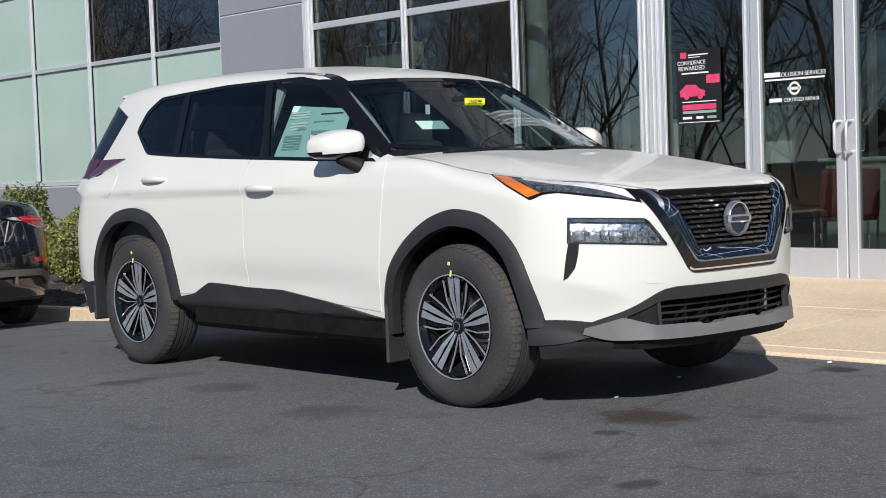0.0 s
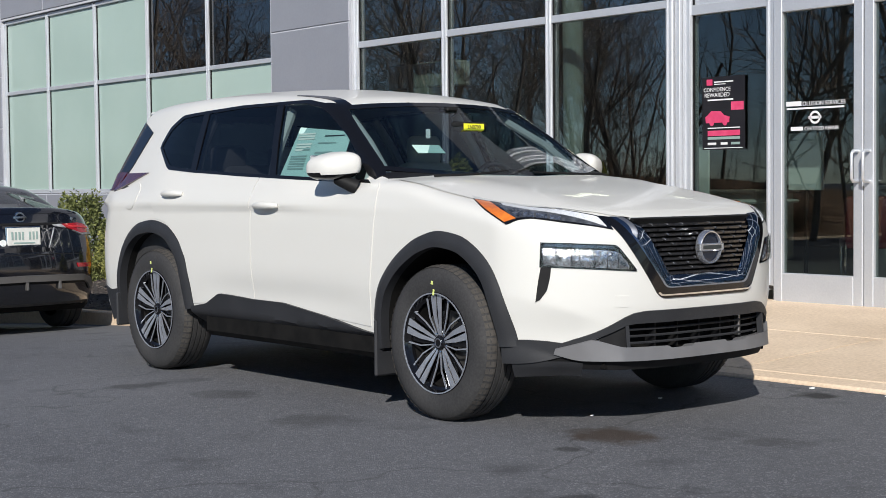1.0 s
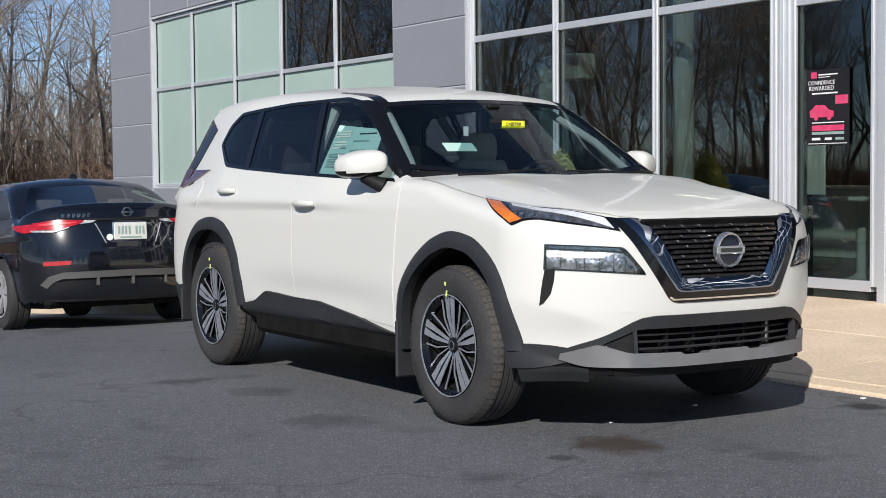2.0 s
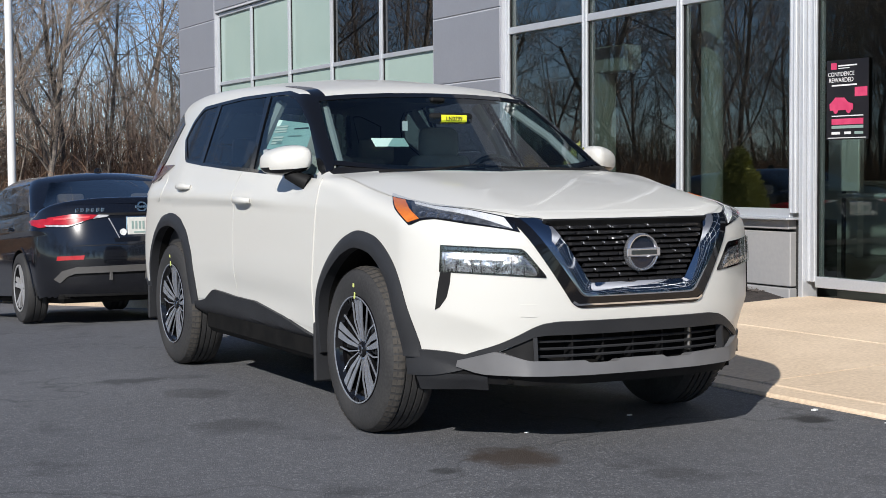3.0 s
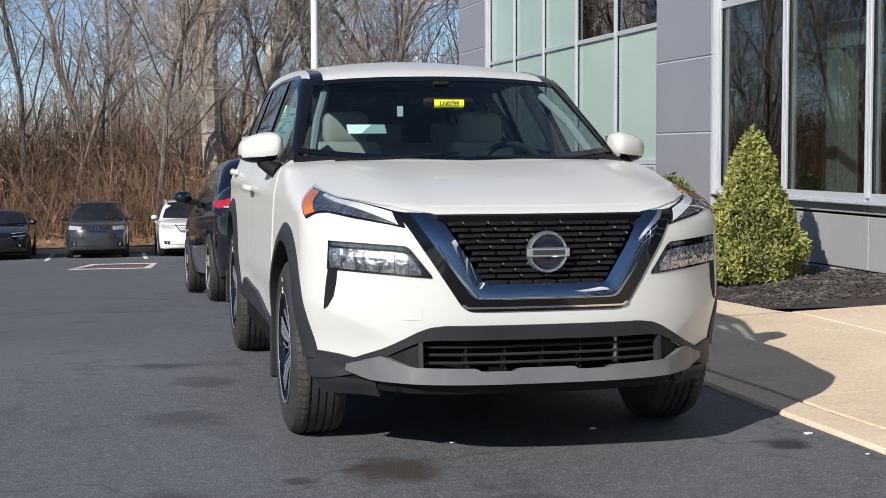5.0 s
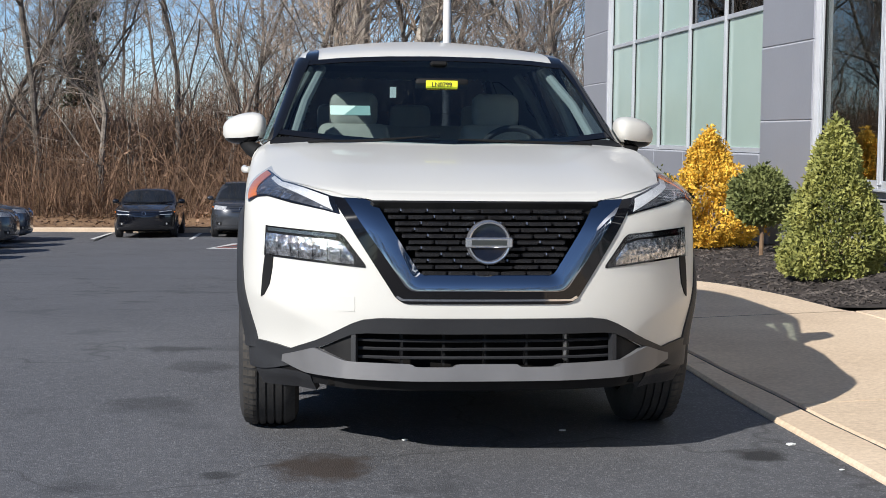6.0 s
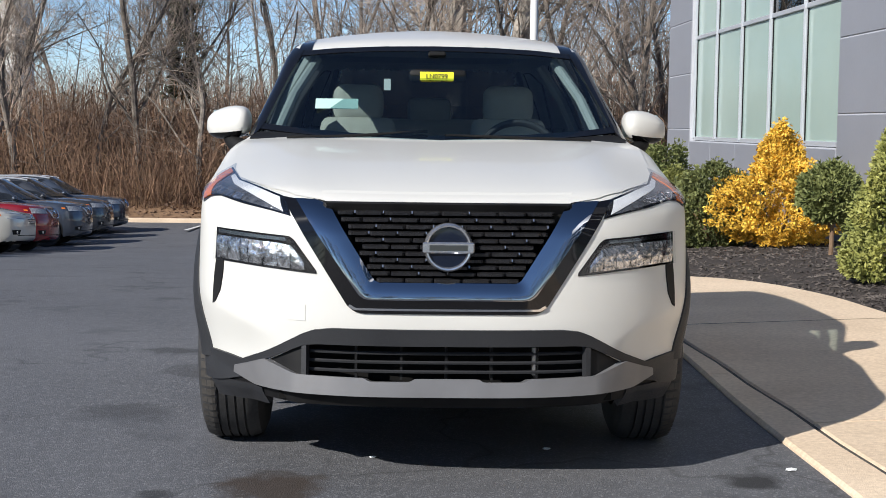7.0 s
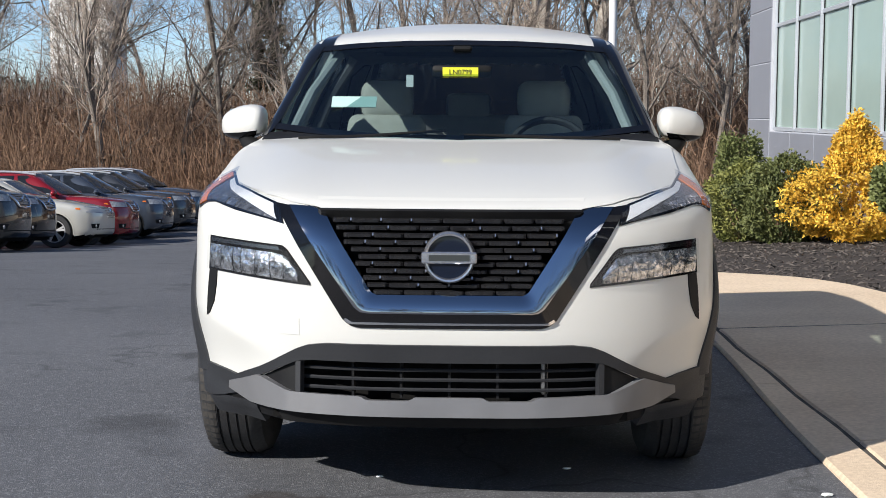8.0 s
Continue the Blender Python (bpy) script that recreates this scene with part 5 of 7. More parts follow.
    for z in (0.395, 0.425, 0.455):
        pth = [(x, float(B.front([(x, z)])[0][1]) + 0.03, z) for x in np.linspace(-0.475, 0.475, 25)]
        v, f = tube(pth, 0.006, 6)
        solid("intake_slat", v, f, CLAD, intake)
    # added plate: keeps sun from leaking through the intake onto the ground
    part("intake_light_stop", box(-0.56, 0.56, -2.13, -1.86, 0.288, 0.33, 0.0), UNDER, intake, "black plate added to block sun leaking under the intake")
    for x in (-0.30, -0.15, 0.0, 0.15, 0.30):
        part("intake_rib", box(x - 0.004, x + 0.004, -2.2, -2.14, 0.365, 0.485, 0.0), MATT, intake)
    part("intake_sensor", box(0.285, 0.305, -2.20, -2.17, 0.38, 0.48, 0.004), STEEL, intake, "pale metal bracket")
    fstrip("intake_corner", [(-0.612, 0.418), (-0.50, 0.470), (-0.468, 0.478)], [(-0.60, 0.404), (-0.505, 0.372), (-0.468, 0.368)], MATT, car, -0.004, 0.01, 16, 6, label="black plastic intake corner")
    fstrip("intake_corner_edge", [(-0.478, 0.478), (-0.462, 0.478)], [(-0.478, 0.37), (-0.462, 0.37)], CLAD, car, 0.008, 0.02, 4, 6, label="dark intake post")
    fstrip("skid_plate", [(-0.712, 0.380), (-0.66, 0.398), (-0.605, 0.420), (-0.585, 0.415), (-0.51, 0.386), (-0.49, 0.380), (-0.27, 0.377), (-0.255, 0.366), (-0.12, 0.366), (-0.105, 0.377), (0, 0.377)], [(-0.715, 0.352), (-0.66, 0.334), (-0.63, 0.326), (-0.58, 0.324), (-0.50, 0.322), (-0.45, 0.321), (-0.27, 0.320), (-0.255, 0.320), (-0.12, 0.320), (-0.10, 0.320), (0, 0.320)], SILVER, car, 0.018, 0.05, 70, 8, label="satin silver skid plate")
    a = [(-0.880, -1.79, 0.402), (-0.845, -1.92, 0.396), (-0.80, -1.99, 0.390), (-0.715, -2.04, 0.388), (-0.66, -2.08, 0.390)]
    b = [(-0.870, -1.79, 0.292), (-0.83, -1.90, 0.295), (-0.78, -1.97, 0.305), (-0.705, -2.03, 0.325), (-0.65, -2.06, 0.33)]
    strip3("bumper_corner", a, b, CLAD, car, 0.009, 0.03, 30, 8, "dark grey plastic bumper corner")
    fstrip("lower_valance", [(-0.74, 0.335), (-0.5, 0.335), (0, 0.335)], [(-0.70, 0.285), (-0.5, 0.278), (0, 0.276)], MATT, car, 0.0, 0.02, 30, 4, label="black lower valance")
    strip3("air_deflector", [(-0.87, -1.84, 0.30), (-0.80, -1.96, 0.30), (-0.62, -2.06, 0.315)], [(-0.86, -1.84, 0.205), (-0.79, -1.94, 0.21), (-0.60, -2.03, 0.25)], CLAD, car, 0.001, 0.02, 20, 6, "dark plastic air deflector before the wheel")
    cow = oriented(B.strip(B.front(rail([(-0.785, 1.160), (-0.745, 1.172), (-0.70, 1.172), (-0.60, 1.165), (-0.35, 1.146), (0, 1.140)], 30)), B.top(rail([(-0.785, -0.880), (-0.745, -0.905), (-0.705, -0.935), (-0.60, -0.99), (-0.35, -1.075), (0, -1.108)], 30)), 30, 5, 0.003, 0.004))
    solid("cowl", *joined(cow, mirrored(cow)), MATT, car, label="black plastic cowl under the windscreen")
    # wipers lying on the cowl
    for x0, x1, y0 in ((-0.62, -0.05, -1.06), (0.02, 0.62, -1.07)):
        pth = [(x, y0 + 0.06 * abs(x) ** 2 + 0.030 * max(0, (x - x0) / (x1 - x0)) ** 2, 0) for x in np.linspace(x0, x1, 12)]
        pth = [(p[0], p[1], float(B.top([(p[0], p[1])])[0][2]) + 0.012) for p in pth]
        v, f = tube(pth, 0.006, 6)
        solid("wiper", v, f, MATT, car, label="black wiper blade")
    # mirrors
    for s in (-1, 1):
        n, m = 28, 14
        vs, fs = [], []
        for i in range(m + 1):
            th = math.pi * i / m
            for k in range(n):
                ph = 2 * math.pi * k / n
                c = lambda a, e: math.copysign(abs(a) ** e, a)
                ux, uy, uz = c(math.sin(th), 0.7) * c(math.cos(ph), 0.6), c(math.sin(th), 0.7) * c(math.sin(ph), 0.6), c(math.cos(th), 0.7)
                x = -0.905 + 0.100 * ux
                y = -0.56 + (0.13 if uy < 0 else 0.07) * uy - 0.05 * ux
                z = 1.208 + 0.072 * uz * (1.0 - 0.18 * (ux < 0) * abs(ux)) + 0.012 * ux
                vs.append((x if s < 0 else -x, y, z))
        for i in range(m):
            for k in range(n):
                fs.append((i * n + k, i * n + (k + 1) % n, (i + 1) * n + (k + 1) % n, (i + 1) * n + k))
        vs, fs = oriented((vs, fs))
        up = [q for q in fs if sum(vs[i][2] for i in q) / len(q) > 1.170]
        dn = [q for q in fs if sum(vs[i][2] for i in q) / len(q) <= 1.170]

        def sub(fl):
            ids = sorted({i for q in fl for i in q})
            mp = {i: k for k, i in enumerate(ids)}
            return [vs[i] for i in ids], [tuple(mp[i] for i in q) for q in fl]
        mir = solid("wing_mirror", *sub(up), WHITE, car, label="white wing mirror with a black base")
        solid("mirror_base", *sub(dn), BLACK, mir, label="gloss black lower shell")
        part("mirror_glass", box(s * 0.985, s * 0.83, -0.488, -0.482, 1.15, 1.265, 0.004), CHROME, mir, "mirror glass")
        v, f = tube([(s * 0.90, -0.60, 1.145), (s * 0.872, -0.655, 1.12), (s * 0.835, -0.685, 1.10)], [0.03, 0.034, 0.04], 10)
        solid("mirror_stalk", v, f, MATT, mir, label="black mirror stalk")


def make_glass(car):
    wtop = [(-0.620, 1.535), (-0.45, 1.549), (-0.25, 1.557), (0, 1.560)]
    wbot = [(-0.752, 1.185), (-0.60, 1.168), (-0.35, 1.148), (0, 1.142)]
    ws = B.strip(B.front(rail(wtop, 40)), B.front(rail(wbot, 40)), 40, 24, 0.001, 0.0, snap=False)
    screen = solid("windscreen", *joined(ws, mirrored(ws)), GLASS_CLEAR, car, label="clear windscreen with a black border")
    fstrip("windscreen_border", wtop, [(x * 0.985, z - 0.022) for x, z in wtop], BLACK, screen, 0.0025, 0.004, 40, 3)
    fstrip("windscreen_border", [(x * 0.985, z + 0.022) for x, z in wbot], wbot, BLACK, screen, 0.0025, 0.004, 40, 3)
    # black pillars: from the screen's edge round to the door glass
    inner = [(-0.772, 1.158), (-0.752, 1.178), (-0.728, 1.215), (-0.697, 1.30), (-0.652, 1.42), (-0.602, 1.535)]
    a = B.front(rail(inner, 40))
    b = B.side(rail([(-0.80, 1.138), (-0.725, 1.160), (-0.62, 1.245), (-0.44, 1.378), (-0.25, 1.487), (-0.11, 1.548)], 40), -1)
    vf = oriented(B.strip(a, b, 40, 10, 0.004, 0.01))
    solid("front_pillar", *vf, BLACK, car, label="gloss black windscreen pillar")
    solid("front_pillar", *mirrored(vf), BLACK, car, label="gloss black windscreen pillar")
    # black ends of the roof by the screen's corners
    r0 = B.top(rail([(-0.625, -0.245), (-0.612, -0.10), (-0.60, 0.06), (-0.592, 0.20)], 20))
    r1 = B.top(rail([(-0.565, -0.29), (-0.555, -0.10), (-0.562, 0.06), (-0.575, 0.20)], 20))
    vf = oriented(B.strip(r0, r1, 20, 4, 0.003, 0.004, snap=False))
    solid("roof_strip", *vf, BLACK, car, label="black roof molding")
    solid("roof_strip", *mirrored(vf), BLACK, car, label="black roof molding")
    spec = (
        ("front_window", [(-0.735, 1.175), (-0.54, 1.31), (-0.38, 1.43), (-0.15, 1.535), (0.0, 1.562), (0.225, 1.562)], [(-0.73, 1.150), (-0.70, 1.135), (-0.30, 1.15), (0.065, 1.168)], GLASS_CLEAR, "clear front door glass"),
        ("rear_window", [(0.27, 1.564), (0.65, 1.564), (1.01, 1.552)], [(0.105, 1.168), (0.44, 1.18), (0.945, 1.205)], GLASS_TINT, "dark privacy glass"),
        ("quarter_window", [(1.05, 1.546), (1.295, 1.530), (1.41, 1.46), (1.465, 1.360)], [(0.985, 1.213), (1.12, 1.222), (1.265, 1.234), (1.455, 1.350)], GLASS_TINT, "dark privacy glass"),
    )
    for nm, t, bt, mt, lab in spec:
        for s in (-1, 1):
            vf = B.strip(B.side(rail(t, 36), s), B.side(rail(bt, 36), s), 36, 14, 0.0005, 0.0, snap=False)
            solid(nm, *vf, mt, car, label=lab)
    trims = (
        [(-0.80, 1.118), (-0.30, 1.136), (0.10, 1.153), (0.44, 1.167), (0.96, 1.195), (1.28, 1.217), (1.492, 1.358), (1.435, 1.475), (1.31, 1.548), (1.05, 1.562), (0.65, 1.578), (0.235, 1.578), (0.0, 1.578), (-0.17, 1.55)],
        [(-0.74, 1.138), (-0.30, 1.154), (0.10, 1.171), (0.44, 1.185), (0.96, 1.210), (1.262, 1.238), (1.462, 1.360), (1.408, 1.458), (1.292, 1.528), (1.05, 1.543), (0.65, 1.560), (0.235, 1.560), (0.0, 1.558), (-0.15, 1.53)],
    )
    for s in (-1, 1):
        vf = B.strip(B.side(rail(trims[0], 110), s), B.side(rail(trims[1], 110), s), 110, 3, 0.0045, 0.008, snap=False)
        solid("window_trim", *oriented(vf), BLACK, car, label="black window trim")
        for a, b in (([(0.055, 1.155), (0.135, 1.34), (0.215, 1.568)], [(0.115, 1.158), (0.19, 1.34), (0.28, 1.568)]), ([(0.93, 1.19), (0.965, 1.36), (1.0, 1.558)], [(0.995, 1.20), (1.03, 1.37), (1.06, 1.556)])):
            vf = B.strip(B.side(rail(a, 20), s), B.side(rail(b, 20), s), 20, 4, 0.004, 0.01, snap=False)
            solid("door_pillar", *oriented(vf), BLACK, car, label="black door pillar")


def make_rear(car):
    for s in (-1, 1):
        t = [(1.885, 1.205), (1.96, 1.206), (2.06, 1.20)]
        l = [(1.935, 1.145), (1.99, 1.105), (2.06, 1.09)]
        vf = B.strip(B.side(rail(t, 16), s), B.side(rail(l, 16), s), 16, 6, 0.010, 0.02, snap=False)
        solid("tail_lamp", *oriented(vf), DARKRED, car, label="smoked red tail lamp")
        a = B.back(rail([(s * 0.80, 1.20), (s * 0.55, 1.19)], 12))
        b = B.back(rail([(s * 0.80, 1.09), (s * 0.55, 1.11)], 12))
        solid("tail_lamp_inner", *oriented(B.strip(a, b, 12, 5, 0.008, 0.02, snap=False)), DARKRED, car, label="smoked red tail lamp")
        # fuel flap / its twin has none
        if s < 0:
            ring = [(1.67 + 0.092 * math.cos(k * math.pi / 18) * (1 if math.cos(k * math.pi / 18) > 0 else 1.0), 1.06 + 0.086 * math.sin(k * math.pi / 18)) for k in range(-9, 10)]
            ring2 = [(2 * 1.67 - y, z) for y, z in ring]
            solid("fuel_flap", *oriented(B.strip(B.side(ring, s), B.side(ring2, s), 19, 8, 0.003, 0.006, snap=False)), WHITE, car)
    gv = B.strip(B.back(rail([(-0.56, 1.55), (0.56, 1.55)], 24)), B.back(rail([(-0.66, 1.21), (0.66, 1.21)], 24)), 24, 10, 0.002, 0.0, snap=False)
    solid("rear_screen", *gv, GLASS_DARK, car, label="dark privacy glass")
    for s in (-1, 1):
        a = B.snap([(s * 0.72, 1.70, 1.50), (s * 0.80, 1.86, 1.28), (s * 0.80, 1.92, 1.20)])
        b = B.snap([(s * 0.60, 1.95, 1.55), (s * 0.70, 2.05, 1.30), (s * 0.72, 2.10, 1.20)])
        solid("rear_pillar_trim", *oriented(B.strip(a, b, 14, 5, 0.006, 0.01)), BLACK, car, label="gloss black spoiler side")
    bm = box(-0.55, 0.55, 1.84, 1.975, 1.575, 1.60, 0.012)
    part("spoiler", bm, WHITE, car)
    lo = B.strip(B.back(rail([(-0.8, 0.50), (0.8, 0.50)], 24)), B.back(rail([(-0.8, 0.26), (0.8, 0.26)], 24)), 24, 6, 0.008, 0.02, snap=False)
    solid("rear_bumper_trim", *oriented(lo), CLAD, car, label="dark grey plastic rear bumper trim")
    for s in (-1, 1):
        a = B.side(rail([(1.80, 0.48), (1.95, 0.46), (2.08, 0.48)], 12), s)
        b = B.side(rail([(1.80, 0.28), (1.95, 0.27), (2.08, 0.27)], 12), s)
        solid("rear_corner_trim", *oriented(B.strip(a, b, 12, 5, 0.008, 0.02, snap=False)), CLAD, car, label="dark grey plastic bumper corner")


def seat(name, parent, x, y, wide, label):
    """A car seat: cushion, backrest and headrest with rounded edges."""
    root = new(name)
    root.parent = parent
    root.location = (x, y, 0)
    tagged(root, label)
    h = wide / 2
    part("cushion", box(-h, h, -0.50, 0.02, 0.55, 0.72, 0.05, seg=3), FABRIC, root)
    bm = box(-h * 0.95, h * 0.95, -0.06, 0.08, 0.66, 1.26, 0.055, seg=3)
    bmesh.ops.transform(bm, matrix=Matrix.Translation((0, 0, 0.66)) @ Matrix.Rotation(radians(-14), 4, "X") @ Matrix.Translation((0, 0, -0.66)), verts=bm.verts)
    for v in bm.verts:
        if v.co.z > 1.05:
            v.co.x *= 0.78
    part("backrest", bm, FABRIC, root)
    return root


def make_cabin(car):
    tub = bmesh.new()
    box(-0.80, -0.76, -1.0, 1.9, 0.45, 1.12, 0, tub)
    box(0.76, 0.80, -1.0, 1.9, 0.45, 1.12, 0, tub)
    box(-0.8, 0.8, -1.0, 2.0, 0.41, 0.46, 0, tub)
    box(-0.8, 0.8, 1.95, 2.0, 0.45, 1.1, 0, tub)
    box(-0.8, 0.8, -1.0, -0.96, 0.45, 1.05, 0, tub)
    part("cabin_lining", tub, DASH, car, "charcoal cabin lining", smooth=False)
    ceil = B.strip(B.top(rail([(-0.5, -0.25), (-0.5, 1.8)], 20)), B.top(rail([(0.5, -0.25), (0.5, 1.8)], 20)), 20, 10, -0.05, 0.0, snap=False)
    solid("headliner", *ceil, HEADLINER, car, label="grey headliner")
    dash = box(-0.72, 0.72, -0.98, -0.52, 0.80, 1.10, 0.06, seg=3)
    for v in dash.verts:
        if v.co.y > -0.7 and v.co.z > 1.0:
            v.co.z -= 0.02
    part("dashboard", dash, DASH, car, "charcoal dashboard")
    part("instrument_hood", box(0.18, 0.56, -0.78, -0.56, 1.06, 1.145, 0.03, seg=2), DASH, car, "charcoal instrument hood")
    for x in (-0.37, 0.37):
        st = seat("front_seat", car, x, 0.12, 0.50, "beige cloth front seat")
        part("headrest", box(-0.125, 0.125, 0.10, 0.19, 1.22, 1.405, 0.055, seg=4), FABRIC, st)
        part("headrest_post", box(-0.06, 0.06, 0.135, 0.15, 1.18, 1.26, 0.004), STEEL, st)
    st = seat("rear_bench", car, 0, 1.08, 1.28, "beige cloth rear bench")
    for x in (-0.42, 0, 0.42):
        part("headrest", box(x - 0.12, x + 0.12, 0.10, 0.18, 1.20, 1.36, 0.035, seg=2), FABRIC, st)
    for s in (-1, 1):
        for y0, y1, z0, z1 in ((0.16, 0.24, 1.12, 1.53), (0.98, 1.06, 1.15, 1.53)):
            v, f = tube([(s * 0.80, y0, z0), (s * 0.72, (y0 + y1) / 2, (z0 + z1) / 2), (s * 0.60, y1, z1)], 0.03, 8)
            solid("inner_pillar", v, f, HEADLINER, car, label="grey pillar trim")
        v, f = tube([(s * 0.70, -0.80, 1.12), (s * 0.63, -0.52, 1.33), (s * 0.545, -0.22, 1.50)], 0.022, 8)
        solid("inner_pillar", v, f, HEADLINER, car, label="grey pillar trim")
    # steering wheel
    tor = lathe([(0.018 * math.sin(a), 0.18 + 0.016 * math.cos(a)) for a in np.linspace(0, 2 * math.pi, 11)], "y", 32)
    m = Matrix.Translation((0.37, -0.44, 1.06)) @ Matrix.Rotation(radians(-24), 4, "X")
    wheel = solid("steering_wheel", [m @ Vector(p) for p in tor[0]], tor[1], DASH, car, label="charcoal steering wheel")
    part("steering_hub", box(-0.07, 0.07, -0.03, 0.02, -0.06, 0.06, 0.02, m=m, seg=2), DASH, wheel)
    part("steering_spoke", box(-0.17, 0.17, -0.012, 0.012, -0.02, 0.02, 0.006, m=m), DASH, wheel)
    # inner mirror with the yellow tag, camera housing above
    part("inner_mirror", box(-0.125, 0.125, -0.60, -0.565, 1.395, 1.45, 0.018, seg=2), MATT, car, "black inner mirror")
    tagp = part("stock_tag", box(-0.078, 0.068, -0.6305, -0.629, 1.402, 1.438, 0.0), YELLOW, car, "yellow stock tag with dark lettering")
    tag_text = lettering("LN0799", -0.005, 1.410, 0.029, tagp, "tag_lettering", mat=INKDARK)
    tag_text.matrix_local = pose(-0.005, -0.6325, 1.4095, 90, 0, 0)
    part("sensor_housing", box(-0.04, 0.04, -0.45, -0.37, 1.512, 1.535, 0.008), MATT, car, "black sensor housing")
    # paper card behind the screen, hanging tag, window sticker
    m = Matrix.Translation((-0.43, -0.765, 1.29)) @ Matrix.Rotation(radians(-52), 4, "X")
    card = part("paper_card", box(-0.09, 0.09, -0.002, 0.002, -0.028, 0.04, 0, m=m), PAPER, car, "pale green paper card behind the glass")
    part("hanging_tag", box(-0.235, -0.205, -0.50, -0.498, 1.36, 1.41, 0.0), WHITECARD, car, "white hanging tag")
    sheet = B.strip(B.side(rail([(-0.47, 1.37), (-0.44, 1.395), (-0.02, 1.43)], 12)), B.side(rail([(-0.47, 1.165), (-0.20, 1.16), (0.03, 1.17)], 12)), 12, 8, -0.006, 0.0, snap=False)
    stick = solid("window_sticker", *sheet, PAPER, car, label="pale green window sticker with printed bars")
    for (y0, y1, z0, z1), mt in (((-0.36, -0.22, 1.28, 1.30), INKGREY), ((-0.37, -0.22, 1.335, 1.345), INKGREY), ((-0.36, -0.24, 1.19, 1.235), INKGREY), ((-0.18, -0.03, 1.36, 1.40), INKGREY), ((-0.36, -0.22, 1.24, 1.27), INKGREY), ((-0.17, -0.04, 1.30, 1.345), INKGREY), ((-0.16, -0.02, 1.20, 1.28), INKGREY), ((-0.42, -0.26, 1.372, 1.382), INKDARK)):
        nrow = max(1, int((z1 - z0) / 0.012))
        for r in range(nrow):
            za = z0 + (z1 - z0) * r / nrow
            zb = za + (z1 - z0) / nrow * 0.6
            vf = B.strip(B.side([(y0, zb), (y1, zb)]), B.side([(y0, za), (y1, za)]), 4, 3, -0.0035, 0.0, snap=False)
            solid("printed_bar", *vf, mt, stick)


make_crossover()

# ---- plants ----
BARK = material("grey_bark", (0.058, 0.048, 0.040), (0.29, 0.25, 0.21), 0.9, 0, 3, 25, 0.6, 30)
TWIG = material("brown_twigs", (0.165, 0.13, 0.104), (0.45, 0.37, 0.30), 0.9, 0, 0.8, island=0.55)
BRUSH = material("dry_brush", (0.085, 0.050, 0.032), (0.29, 0.18, 0.115), 0.95, 0, 0.35, island=0.65)
SPRUCE = material("spruce_needles", (0.13, 0.15, 0.036), (0.33, 0.33, 0.095), 0.7, 0, 5, island=0.4)
YEW = material("dark_green_needles", (0.085, 0.105, 0.03), (0.20, 0.22, 0.075), 0.7, 0, 5, island=0.45)
GOLD = material("golden_needles", (0.48, 0.27, 0.022), (0.84, 0.57, 0.085), 0.7, 0, 4, island=0.5)
THICKET = material("thicket_shoots", (0.15, 0.105, 0.08), (0.40, 0.295, 0.225), 0.95, 0, 0.3, island=0.6)
PALEBARK = material("pale_bark", (0.30, 0.26, 0.215), (0.50, 0.45, 0.39), 0.9, 0, 4, 30, 0.6, 30)
STEM = material("shrub_stem", (0.16, 0.10, 0.06), (0.25, 0.17, 0.10), 0.9, 0, 10)


def grown(seed, height, lean=0.0, fork=False, limbs=26, twig=1.0):
    """Limbs of a bare tree as (start, end, radius, radius, depth)."""
    r = random.Random(seed)
    out = []

    def go(p, d, length, rad, depth):
        n = (5, 4, 3, 2, 1)[depth]
        step = length / n
        for i in range(n):
            d = (d + Vector((r.gauss(0, 0.10 + 0.07 * depth), r.gauss(0, 0.10 + 0.07 * depth), r.gauss(0.02, 0.06)))).normalized()
            q = p + d * step
            r1 = rad * (1 - 0.55 / n) if depth < 3 else rad * 0.7
            out.append((p.copy(), q.copy(), rad, r1, depth))
            if depth < 4:
                kids = (0 if i == 0 else 3, 2, 2, 1)[depth]
                if depth == 0 and i == 0 and fork:
                    kids = 1
                for _ in range(kids):
                    a = r.random() * 6.283
                    side = d.orthogonal().normalized()
                    side = Matrix.Rotation(a, 3, d) @ side
                    u = r.uniform(0.45, 0.95)
                    k = (d * (1 - u * 0.55) + side * u * 0.85 + Vector((0, 0, 0.18))).normalized()
                    f = r.random()
                    go(p.lerp(q, f), k, length * r.uniform(0.30, 0.55) * (1.15 if depth else 1), rad * r.uniform(0.28, 0.5), depth + 1)
            p, rad = q, r1

    go(Vector((0, 0, -0.3)), Vector((lean, lean * 0.4, 1)).normalized(), height, height * 0.0108 * (1.3 if fork else 1), 0)
    return out


def limb_mesh(segs, keep, least=0.006):
    v, f = [], []
    for p, q, r0, r1, depth in segs:
        if not keep(depth):
            continue
        k = 8 if depth == 0 else 5 if depth == 1 else 3
        d = (q - p).normalized()
        u = d.orthogonal().normalized()
        w = d.cross(u)
        n = len(v)
        for c, rr in ((p, max(r0, least)), (q, max(r1, least * 0.8))):
            for i in range(k):
                a = 2 * math.pi * i / k
                v.append(tuple(c + (u * math.cos(a) + w * math.sin(a)) * rr))
        f += [(n + i, n + (i + 1) % k, n + k + (i + 1) % k, n + k + i) for i in range(k)]
    return v, f


